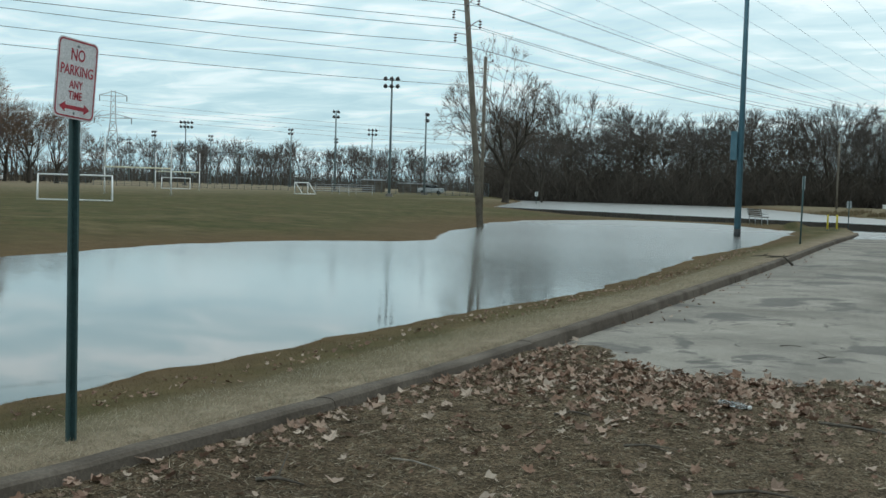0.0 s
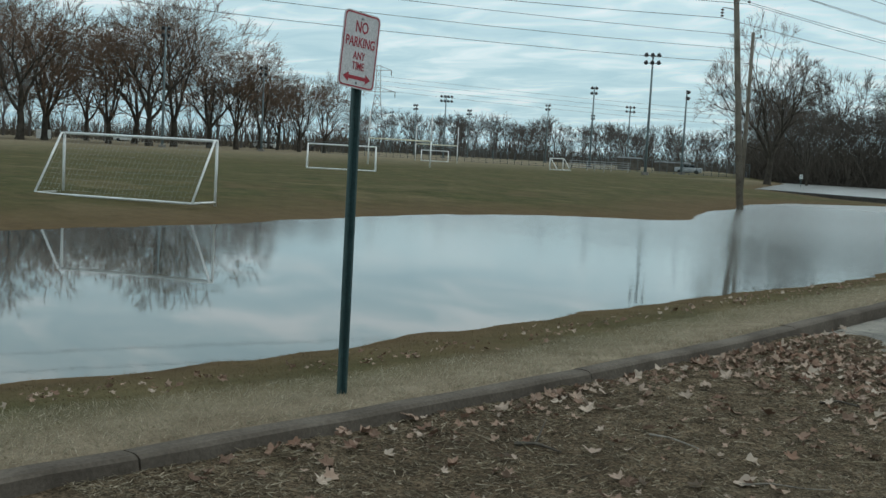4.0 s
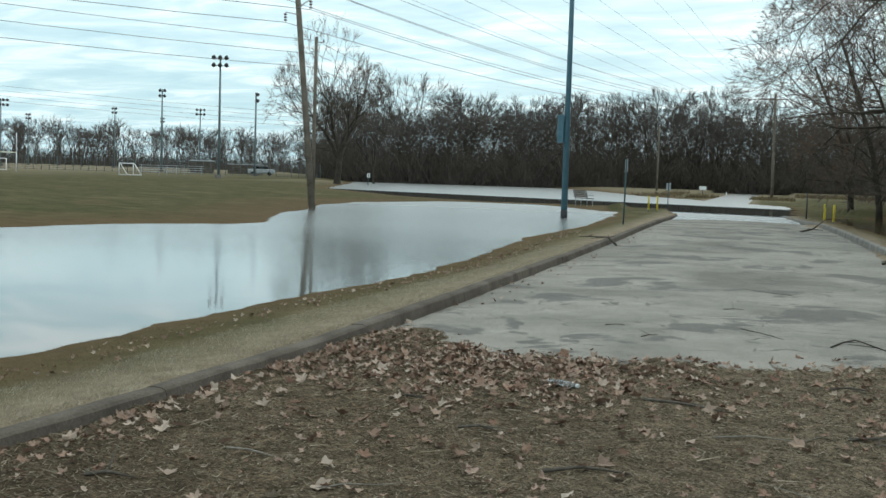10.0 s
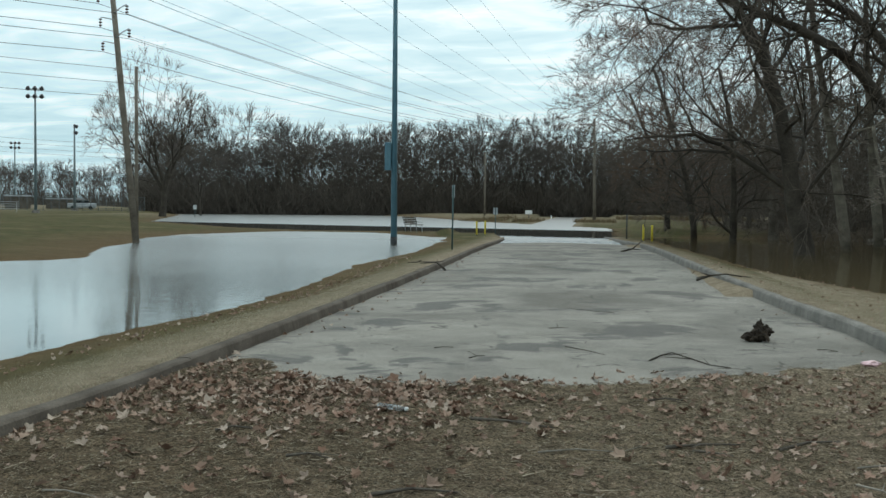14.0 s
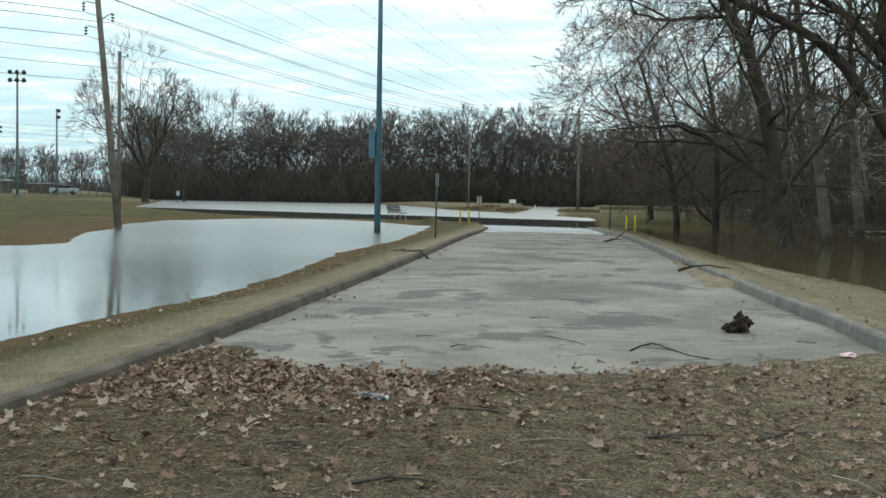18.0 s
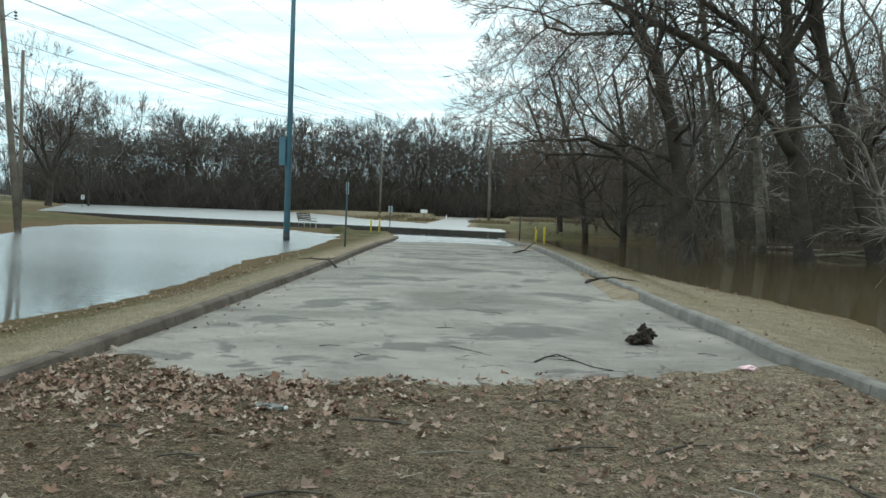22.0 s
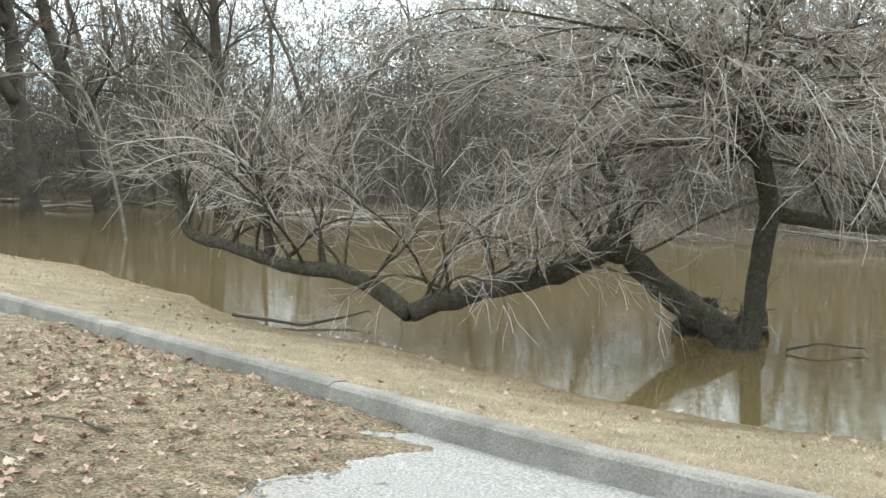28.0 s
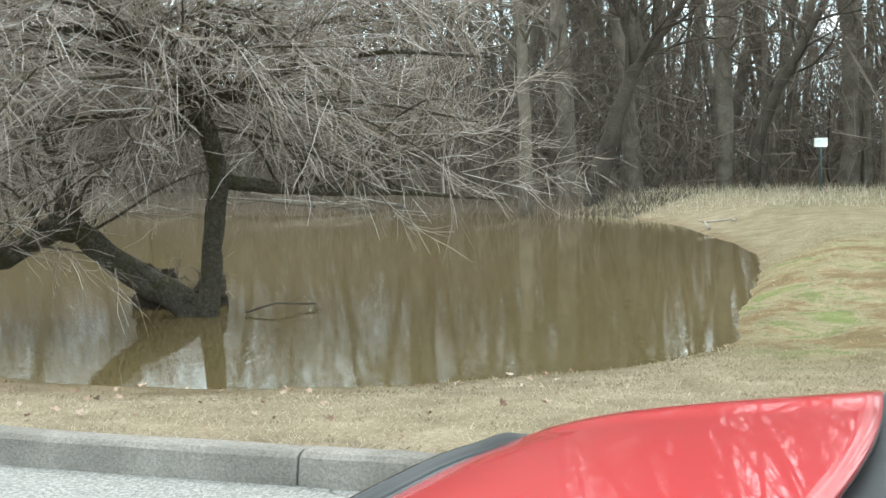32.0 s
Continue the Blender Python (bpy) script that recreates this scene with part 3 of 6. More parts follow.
wood_c = np.where(co[:, 1] > 62, np.clip((co[:, 0] - 7) / 4, 0, 1) * (co[:, 1] < 130), np.where(co[:, 1] > 9.5, np.clip((co[:, 0] - 23) / 3, 0, 1), np.clip((co[:, 0] - 38) / 4, 0, 1))) * 0.95
brown_c = brown_c * (1 - np.clip(mossy * 2, 0, 0.9))
rgba = np.stack([straw_c, brown_c, wood_c, 1 - np.clip(mossy * 3, 0, 1)], 1).astype(np.float32)
att = ground.data.color_attributes.new("cover", "FLOAT_COLOR", "POINT")
att.data.foreach_set("color", rgba.ravel())


def asphalt_material():
    m, n, l, b = nodes_of("worn_asphalt")
    v = where(n, l, True)
    mp = n.new("ShaderNodeMapping")
    mp.inputs["Scale"].default_value = (0.75, 0.7, 1.0)
    l.new(v, mp.inputs[0])
    big = noise_node(n, l, mp.outputs[0], 0.42, 6, 0.62, 0.5)
    mid = noise_node(n, l, v, 1.6, 6, 0.7)
    grit = noise_node(n, l, v, 130, 3, 0.8)
    c = ramp(n, l, big, [(0.36, (0.165, 0.152, 0.134)), (0.47, (0.225, 0.210, 0.188)), (0.60, (0.285, 0.265, 0.235)), (0.70, (0.22, 0.203, 0.178))])
    damp = noise_node(n, l, mp.outputs[0], 0.8, 8, 0.62, 0.5)
    damp = ramp(n, l, damp, [(0.555, (0, 0, 0)), (0.59, (1, 1, 1))])
    c = blend(n, l, math_node(n, l, "MULTIPLY", damp, 0.8), c, (0.072, 0.068, 0.063))
    c = blend(n, l, 1.0, c, ramp(n, l, mid, [(0.3, (0.82, 0.82, 0.80)), (0.7, (1.15, 1.14, 1.12))]), "MULTIPLY")
    c = blend(n, l, 1.0, c, ramp(n, l, grit, [(0.36, (0.55, 0.55, 0.55)), (0.64, (1.45, 1.45, 1.45))]), "MULTIPLY")
    sp = n.new("ShaderNodeSeparateXYZ")
    l.new(v, sp.inputs[0])
    washed = n.new("ShaderNodeMapRange")
    washed.inputs[1].default_value, washed.inputs[2].default_value = 2.0, 3.0
    l.new(sp.outputs[0], washed.inputs[0])
    nigh = n.new("ShaderNodeMapRange")
    nigh.inputs[1].default_value, nigh.inputs[2].default_value = 7.5, 5.5
    l.new(sp.outputs[1], nigh.inputs[0])
    clean = math_node(n, l, "MULTIPLY", washed.outputs[0], nigh.outputs[0])
    gravel = noise_node(n, l, v, 62, 4, 0.85)
    c = blend(n, l, clean, c, blend(n, l, 1.0, (0.235, 0.229, 0.218), ramp(n, l, gravel, [(0.36, (0.45, 0.45, 0.45)), (0.52, (1.0, 1.0, 1.0)), (0.66, (1.7, 1.7, 1.7))]), "MULTIPLY"))
    vo = n.new("ShaderNodeTexVoronoi")
    vo.feature = "DISTANCE_TO_EDGE"
    vo.inputs["Scale"].default_value = 0.55
    wv = n.new("ShaderNodeVectorMath")
    wv.operation = "ADD"
    l.new(v, wv.inputs[0])
    nz = n.new("ShaderNodeTexNoise")
    nz.inputs["Scale"].default_value = 1.4
    nz.inputs["Detail"].default_value = 6
    l.new(v, nz.inputs["Vector"])
    l.new(nz.outputs["Color"], wv.inputs[1])
    l.new(wv.outputs[0], vo.inputs["Vector"])
    crack = math_node(n, l, "LESS_THAN", vo.outputs["Distance"], 0.007)
    crack = math_node(n, l, "MULTIPLY", crack, math_node(n, l, "GREATER_THAN", mid, 0.5))
    c = blend(n, l, math_node(n, l, "MULTIPLY", crack, 0.7), c, (0.06, 0.055, 0.05))
    l.new(c, b.inputs["Base Color"])
    l.new(ramp(n, l, damp, [(0.0, (0.95, 0.95, 0.95)), (1.0, (0.7, 0.7, 0.7))]), b.inputs["Roughness"])
    b.inputs["Specular IOR Level"].default_value = 0.2
    h = math_node(n, l, "SUBTRACT", grit, math_node(n, l, "MULTIPLY", crack, 1.5))
    bump_into(n, l, b, h, 0.5, 0.006)
    return m


M_asphalt = asphalt_material()
ry = steps((-30, 0, 2), (0, 30, 0.5), (30, 100, 1.5))
rv, rf_ = [], []
for j, y in enumerate(ry):
    a, c = float(kerb_l(y)) - 0.05, float(kerb_r(y)) + 0.05
    for i in range(13):
        u = i / 12
        rv.append((a + (c - a) * u, float(y), float(road_z(y)) - 0.045 + 0.03 * (1 - (2 * u - 1) ** 2) + 0.004 * math.sin(y * 1.7 + u * 9)))
for j in range(len(ry) - 1):
    for i in range(12):
        k = j * 13 + i
        rf_.append((k, k + 1, k + 14, k + 13))
road = mesh_part("road", rv, rf_, M_asphalt, smooth=True)
tagged(road, "worn pale grey asphalt road running into flood water", "road", kind="structure")


def dirt_material():
    m, n, l, b = nodes_of("silt_and_mulch")
    v = where(n, l, True)
    big = noise_node(n, l, v, 0.5, 5, 0.6)
    mid = noise_node(n, l, v, 5, 6, 0.7)
    fine = noise_node(n, l, v, 42, 6, 0.8)
    c = ramp(n, l, big, [(0.35, (0.115, 0.083, 0.056)), (0.55, (0.162, 0.121, 0.082)), (0.72, (0.215, 0.166, 0.116))])
    sx = n.new("ShaderNodeSeparateXYZ")
    l.new(v, sx.inputs[0])
    sand = n.new("ShaderNodeMapRange")
    sand.inputs[1].default_value, sand.inputs[2].default_value = -2.4, 2.9
    l.new(math_node(n, l, "ADD", sx.outputs[0], math_node(n, l, "MULTIPLY", math_node(n, l, "SUBTRACT", big, 0.5), 2.5)), sand.inputs[0])
    c = blend(n, l, math_node(n, l, "MULTIPLY", sand.outputs[0], 0.85), c, (0.30, 0.245, 0.18))
    c = blend(n, l, 1.0, c, ramp(n, l, mid, [(0.36, (0.55, 0.55, 0.53)), (0.64, (1.3, 1.28, 1.25))]), "MULTIPLY")
    c = blend(n, l, 1.0, c, ramp(n, l, fine, [(0.40, (0.35, 0.34, 0.33)), (0.62, (1.75, 1.73, 1.68))]), "MULTIPLY")
    l.new(c, b.inputs["Base Color"])
    b.inputs["Roughness"].default_value = 0.98
    b.inputs["Specular IOR Level"].default_value = 0.1
    h = math_node(n, l, "ADD", math_node(n, l, "MULTIPLY", mid, 1.5), fine)
    bump_into(n, l, b, h, 1.0, 0.035)
    return m


M_dirt = dirt_material()


def dirt_edge(x):
    """The far edge of the silt on the road."""
    return along(x, DE_X, DE_FAR)


def dirt_near(x):
    return along(x, DE_X, DE_NEAR)


def dirt_z(x, y):
    d = np.minimum(dirt_edge(x) - y, y - dirt_near(x)) + wobble(x, y, 2.6, 0.12) + wobble(x, y, 7.0, 0.05)
    return road_z(y) + np.clip(0.05 * d - 0.042, -0.09, 0.004) + wobble(x, y, 5.0, 0.005) + wobble(x, y, 13.0, 0.003)


def between_kerbs(x, y):
    return (x > kerb_l(y) - 0.06) & (x < kerb_r(y) + 0.05)


dirt = sheet("silt_layer", np.arange(-5.2, 4.7, 0.09), np.arange(-3.0, 13.6, 0.09), dirt_z, M_dirt, "brown silt and mulch washed over the road", "silt", between_kerbs)


def kerb_run(name, line, side, y0, y1, label, material, rise=1.0):
    """A concrete kerb of cast lengths, each with rounded edges and an open joint."""
    top = thing(name, 0, 0, 0, label, "kerb", kind="structure")
    y = y0
    rng = random.Random(5 + side)
    while y < y1:
        ln = 3.65 if y < 45 else 6.1
        s = Soup()
        ys = np.linspace(y + 0.006, y + ln - 0.006, 9 if y < 45 else 4)
        prof = [(0.0, -0.12), (-0.008, 0.0), (-0.022, 0.105), (-0.045, 0.132), (-0.075, 0.14), (-0.15, 0.138), (-0.172, 0.125), (-0.178, -0.12)]
        tilt = rng.uniform(-0.006, 0.006)
        v = []
        for yy in ys:
            for px, pz in prof:
                wear = 0.004 * math.sin(yy * 5.1 + pz * 30) if pz > 0.05 else 0
                v.append((float(line(yy)) + side * (-px) * 1.0 + (0.0 + tilt) * side, yy, pz * rise + float(road_z(yy)) + wear + tilt))
        k = len(prof)
        f = [(i * k + j, i * k + j + 1, (i + 1) * k + j + 1, (i + 1) * k + j) for i in range(len(ys) - 1) for j in range(k - 1)]
        f += [tuple(range(k)), tuple((len(ys) - 1) * k + j for j in range(k))]
        s.add(v, f)
        s.out("kerb_length", material, top, smooth=False)
        y += ln
    return top


kerb_run("kerb_left", kerb_l, -1, -12, KERB_L_END, "grimy worn concrete kerb along the verge", M_kerb_dark, 0.62)
kerb_run("kerb_right", kerb_r, 1, -12, KERB_R_END, "pale concrete kerb beside the muddy flood", M_concrete, 0.9)


def water_material(name, deep, body, ripple_at, rough):
    m, n, l, b = nodes_of(name)
    v = where(n, l, True)
    sep = n.new("ShaderNodeSeparateXYZ")
    l.new(v, sep.inputs[0])
    big = noise_node(n, l, v, 0.12, 4, 0.6, 0.6)
    c = ramp(n, l, big, [(0.3, deep), (0.7, body)])
    l.new(c, b.inputs["Base Color"])
    b.inputs["Roughness"].default_value = rough
    b.inputs["IOR"].default_value = 1.333
    mp = n.new("ShaderNodeMapping")
    mp.inputs["Rotation"].default_value = (0, 0, 0.35)
    mp.inputs["Scale"].default_value = (1.0, 1.6, 1.0)
    l.new(v, mp.inputs[0])
    waves = noise_node(n, l, mp.outputs[0], 2.4, 4, 0.6, 0.3)
    if ripple_at:
        y0, y1, calm0, calm1 = ripple_at
        windy = n.new("ShaderNodeMapRange")
        windy.inputs[1].default_value, windy.inputs[2].default_value = y0, y1
        l.new(math_node(n, l, "ADD", sep.outputs[1], math_node(n, l, "MULTIPLY", big, 10.0)), windy.inputs[0])
        calm = n.new("ShaderNodeMapRange")
        calm.inputs[1].default_value, calm.inputs[2].default_value = calm0, calm1
        l.new(math_node(n, l, "ABSOLUTE", math_node(n, l, "SUBTRACT", math_node(n, l, "ADD", sep.outputs[1], math_node(n, l, "MULTIPLY", sep.outputs[0], 0.45)), CALM_MID)), calm.inputs[0])
        amp = math_node(n, l, "MULTIPLY", windy.outputs[0], calm.outputs[0])
        gust = n.new("ShaderNodeMapRange")
        gust.inputs[1].default_value, gust.inputs[2].default_value, gust.inputs[3].default_value, gust.inputs[4].default_value = 45, 70, 0.2, 0.3
        l.new(sep.outputs[1], gust.inputs[0])
        far_wind = gust.outputs[0]
        waves = math_node(n, l, "MULTIPLY", math_node(n, l, "ADD", math_node(n, l, "MULTIPLY", amp, 1.0), 0.02), waves)
        l.new(math_node(n, l, "ADD", math_node(n, l, "MULTIPLY", amp, far_wind), rough), b.inputs["Roughness"])
        l.new(math_node(n, l, "ADD", math_node(n, l, "MULTIPLY", amp, 2.2), 1.333), b.inputs["IOR"])
    bump_into(n, l, b, waves, 0.22 if ripple_at else 0.03, 0.08)
    return m


M_flood = water_material("flood_water", (0.075, 0.080, 0.074), (0.10, 0.104, 0.095), (16, 40, 7.5, 11.0), 0.02)
M_mud_water = water_material("muddy_water", (0.092, 0.067, 0.030), (0.118, 0.087, 0.040), None, 0.012)


def water_sheet(name, x0, x1, y0, y1, material, label):
    bm = bmesh.new()
    vs = [bm.verts.new(p) for p in ((x0, y0, WATER), (x1, y0, WATER), (x1, y1, WATER), (x0, y1, WATER))]
    bm.faces.new(vs)
    ob = part(name, bm, material)
    return tagged(ob, label, "flood water", kind="structure")


water_sheet("water_field", -140, 1.2, -30, 420, M_flood, "still flood water reflecting a cloudy sky")
water_sheet("water_wood", 1.2, 60, -10, 140, M_mud_water, "muddy brown flood water among bare trees")

# ---- trees ----
def branch_path(rng, p, d, length, n, lift, wander):
    pts = [np.array(p, float)]
    d = np.array(d, float)
    d /= np.linalg.norm(d)
    for i in range(n):
        d = d + rng.normal(0, wander, 3) + np.array([0, 0, lift])
        d /= np.linalg.norm(d)
        pts.append(pts[-1] + d * length / n)
    return np.array(pts), d


def side_way(rng, d, spread):
    a = np.cross(d, rng.normal(0, 1, 3))
    a /= np.linalg.norm(a) + 1e-9
    w = d * math.cos(spread) + a * math.sin(spread)
    return w / np.linalg.norm(w)


def grow(rng, wood, twigs, p, d, length, r, level, last, style):
    """One limb and all that grows on it. The heavy wood and the fine twigs go into two meshes."""
    n = (8, 5, 4, 3, 2)[min(level, 4)]
    lifts = style["lift"]
    pts, end = branch_path(rng, p, d, length, n, lifts[min(level, len(lifts) - 1)], style["wander"] * (0.5 if level == 0 else 1))
    thin = style["thin"]
    radii = np.maximum(np.linspace(r, r * (0.45 if level < last else 0.25), n + 1), thin * 0.6)
    if level == 0:
        radii[0] *= 1.35
    if level <= style["woody"]:
        wood.tube(pts, radii, (8, 6, 4, 4)[min(level, 3)], caps=False)
    elif level < last:
        k = n if level == last - 1 and thin > 0.006 else 2 if n > 3 else 1
        twigs.tube(pts[::k], radii[::k], 3, caps=False)
    elif style["thin"] < 0.006:
        twigs.tube(pts, np.linspace(thin * 1.3, thin * 0.4, len(pts)), 3, caps=False)
        return
    else:
        twigs.spike(pts[0], pts[-1], max(min(r, thin * 1.6), thin))
        for k in range(style.get("fan", 0)):
            a = pts[0] + (pts[-1] - pts[0]) * rng.uniform(0.1, 0.7)
            w = side_way(rng, (pts[-1] - pts[0]) / (length + 1e-9), rng.uniform(0.4, 0.9))
            twigs.spike(a, a + w * length * rng.uniform(0.4, 0.75), thin * 0.8)
        return
    sprout(rng, wood, twigs, pts, radii, length, level, last, style, style["bare"] if level == 0 else 0.15)
    if level < last:
        grow(rng, wood, twigs, pts[-1], end, length * 0.55, radii[-1], level + 1, last, style)


def sprout(rng, wood, twigs, pts, radii, length, level, last, style, first, count=0):
    n = len(pts) - 1
    k = count or style["kids"][min(level, len(style["kids"]) - 1)]
    for i in range(k):
        u = first + (1 - first) * (i + rng.uniform(0.1, 0.95)) / k
        q = min(int(u * n), n - 1)
        at = pts[q] + (pts[q + 1] - pts[q]) * (u * n - q)
        ax = (pts[q + 1] - pts[q]) / (np.linalg.norm(pts[q + 1] - pts[q]) + 1e-9)
        way = side_way(rng, ax, rng.uniform(*style["spread"]))
        if "up" in style and level < 3:
            way[2] = abs(way[2]) + style["up"] if at[2] < 2.2 else max(way[2], -0.1)
            way /= np.linalg.norm(way)
        rr = radii[q] * rng.uniform(*style.get("fine", (0.3, 0.55)))
        grow(rng, wood, twigs, at, way, length * rng.uniform(*style["keep"]) * (1.1 - 0.4 * u), rr, level + 1, last, style)


def fork(rng, wood, twigs, p, d, length, r, depth, style):
    """A limb that divides again and again, down to fans of fine twigs."""
    pts, end = branch_path(rng, p, d, length, 3 if r > 0.05 else 2, style["lift"], style["wander"])
    tip = max(r * 0.7, style["thin"])
    if r > style["stout"]:
        wood.tube(pts, np.linspace(r, tip, len(pts)), 7 if r > 0.15 else 5, caps=False)
    else:
        twigs.tube(pts, np.linspace(r, tip, len(pts)), 3, caps=False)
    if depth == 0:
        for k in range(style["fan"]):
            a = pts[0] + (pts[-1] - pts[0]) * rng.uniform(0.2, 1.0)
            w = side_way(rng, end, rng.uniform(0.1, 0.9))
            twigs.spike(a, a + w * length * rng.uniform(0.5, 1.2), style["thin"])
        return
    u = np.cross(end, (0.31, 0.52, 0.8))
    u /= np.linalg.norm(u)
    v = np.cross(end, u)
    kids, turn = (3 if rng.uniform() < style["three"] else 2), rng.uniform(0, 6.28)
    for k in range(kids):
        th, az = rng.uniform(*style["angle"]) * (0.6 if k == 0 else 1.0), turn + 6.283 * k / kids + rng.uniform(-0.5, 0.5)
        w = end * math.cos(th) + (u * math.cos(az) + v * math.sin(az)) * math.sin(th)
        fork(rng, wood, twigs, pts[-1], w, length * rng.uniform(*style["keep"]), tip * (0.95 if k == 0 else 0.75), depth - 1, style)
    if depth > 1:
        w = side_way(rng, end, rng.uniform(0.5, 1.0))
        fork(rng, wood, twigs, pts[1], w, length * 0.6, tip * 0.5, max(0, depth - 3), style)


def forked_tree(name, seed, trunk, limb, r, depth, style, label, m_wood, m_twig):
    """A bare tree: a short trunk, then limbs that divide into a rounded crown."""
    g = np.random.default_rng(seed)
    wood, twigs = Soup(), Soup()
    pts, end = branch_path(g, (0, 0, -0.3), (g.normal(0, 0.04), g.normal(0, 0.04), 1), trunk + 0.3, 4, 0.01, 0.03)
    wood.tube(pts, np.array([1.5, 1.1, 1.0, 0.95, 0.9]) * r, 9, caps=False)
    k, turn = style["limbs"], g.uniform(0, 6.28)
    for i in range(k):
        az, th = turn + 6.283 * i / k + g.uniform(-0.3, 0.3), g.uniform(*style["open"]) * (0.3 if i == 0 else 1.0)
        w = np.array([math.cos(az) * math.sin(th), math.sin(az) * math.sin(th), math.cos(th)])
        fork(g, wood, twigs, pts[-1] - (0, 0, 0.25 * (i % 3) * trunk * 0.3), w, limb * g.uniform(0.8, 1.15), r * g.uniform(0.5, 0.7), depth, style)
    top = thing(name, 0, 0, 0, label, "tree")
    wood.out("trunk", m_wood, top, smooth=True)
    twigs.out("crown", m_twig, top)
    return top


def bare_tree(name, seed, height, r, style, last, label, m_wood, m_twig, lean=(0, 0)):
    rng = np.random.default_rng(seed)
    wood, twigs = Soup(), Soup()
    grow(rng, wood, twigs, (0, 0, -0.3), (lean[0], lean[1], 1), height * style["trunk"], r, 0, last, style)
    top = thing(name, 0, 0, 0, label, "tree")
    wood.out("trunk", m_wood, top, smooth=True)
    twigs.out("crown", m_twig, top)
    return top


TALL = dict(lift=(0.03, 0.07, 0.04, 0.02), wander=0.14, woody=1, kids=(15, 7, 5), bare=0.14, spread=(0.4, 1.0), keep=(0.34, 0.5), trunk=0.68, thin=0.028)
COLUMN = dict(TALL, kids=(14, 8, 7), bare=0.30, keep=(0.26, 0.44), spread=(0.5, 1.2), thin=0.010, trunk=0.6, lift=(0.0, 0.035, 0.02, 0.0), wander=0.17, fine=(0.16, 0.34))
STEM = dict(TALL, kids=(9, 5, 5), bare=0.42, keep=(0.2, 0.36), spread=(0.3, 0.9), thin=0.011, trunk=0.85, lift=(0.0, 0.05, 0.03, 0.0), wander=0.11, fine=(0.2, 0.42), fan=1)
CROWN = dict(lift=0.02, wander=0.08, three=0.35, angle=(0.3, 0.75), keep=(0.7, 0.9), open=(0.3, 0.75), limbs=4, fan=4, thin=0.022, stout=0.035)
THICK = dict(CROWN, angle=(0.25, 0.7), open=(0.15, 0.5), limbs=3, lift=0.05, fan=5, thin=0.019)
LIMB = dict(CROWN, lift=0.0, wander=0.12, angle=(0.3, 0.8), three=0.45, fan=5, thin=0.0078, stout=0.022, keep=(0.65, 0.88))
SCRUB = dict(lift=(0.05, 0.05, 0.02, 0.0), wander=0.22, woody=0, kids=(9, 7, 6), bare=0.05, spread=(0.5, 1.2), keep=(0.5, 0.8), trunk=0.5, thin=0.011, fine=(0.2, 0.4))


def place(proto, x, y, scale, rz, label="", group="", sz=None, z=None, tilt=(0, 0)):
    ob = copy_thing(proto, Matrix())
    zz = gz(x, y) if z is None else z
    ob.matrix_basis = Matrix.LocRotScale((x, y, max(zz, WATER - 0.35)), Euler((tilt[0], tilt[1], rz)), (scale, scale, sz or scale))
    return tagged(ob, label, "", group)


def drop_proto(ob):
    for o in list(ob.children_recursive) + [ob]:
        bpy.data.objects.remove(o)


def around(a, dist):
    return -math.sin(radians(a)) * dist, math.cos(radians(a)) * dist


def thicket(name, seed, count, spots, low, high, thin, material, label, spread=0.36):
    """Leafless undergrowth: many fine stems that nobody could count."""
    r = np.random.default_rng(seed)
    s = Soup()
    xy = np.array([spots(r) for i in range(count)])
    h = r.uniform(low, high, count)
    z = np.maximum(ground_z(xy[:, 0], xy[:, 1]), WATER) - 0.05 + np.where(r.uniform(size=count) < 0.6, r.uniform(0, 0.45, count) * h, 0)
    p = np.concatenate([xy, z[:, None]], 1)
    d = np.stack([r.normal(0, spread, count), r.normal(0, spread, count), np.ones(count)], 1)
    q = p + d * (h * r.uniform(0.3, 0.75, count))[:, None]
    s.s = np.concatenate([p, q, (thin * r.uniform(0.6, 1.5, count))[:, None]], 1).tolist()
    ob = s.out(name, material)
    return tagged(ob, label, "undergrowth", kind="stuff")


def twig_mass(name, seed, count, spots, z0, z1, low, high, thin, material, label):
    """The fine branchwork of bare crowns too many to count: short twigs at all heights, in loose clumps."""
    r = np.random.default_rng(seed)
    n = count // 30
    xy = np.array([spots(r) for i in range(n)])
    zc = z0 + (z1 - z0) * r.uniform(0, 1, n) ** 1.2
    c = np.repeat(np.concatenate([xy, zc[:, None]], 1), 30, 0)
    p = c + r.normal(0, 1, c.shape) * (1.3, 1.3, 1.1)
    p[:, 2] = np.maximum(p[:, 2], np.maximum(ground_z(p[:, 0], p[:, 1]), WATER))
    d = r.normal(0, 1, p.shape) + np.repeat(r.normal(0, 0.8, (n, 3)), 30, 0) + (0, 0, 0.7)
    d /= np.linalg.norm(d, axis=1)[:, None]
    s = Soup()
    s.s = np.concatenate([p, p + d * r.uniform(low, high, (len(p), 1)), thin * r.uniform(0.5, 1.6, (len(p), 1))], 1).tolist()
    return tagged(s.out(name, material), label, "branches", kind="stuff")


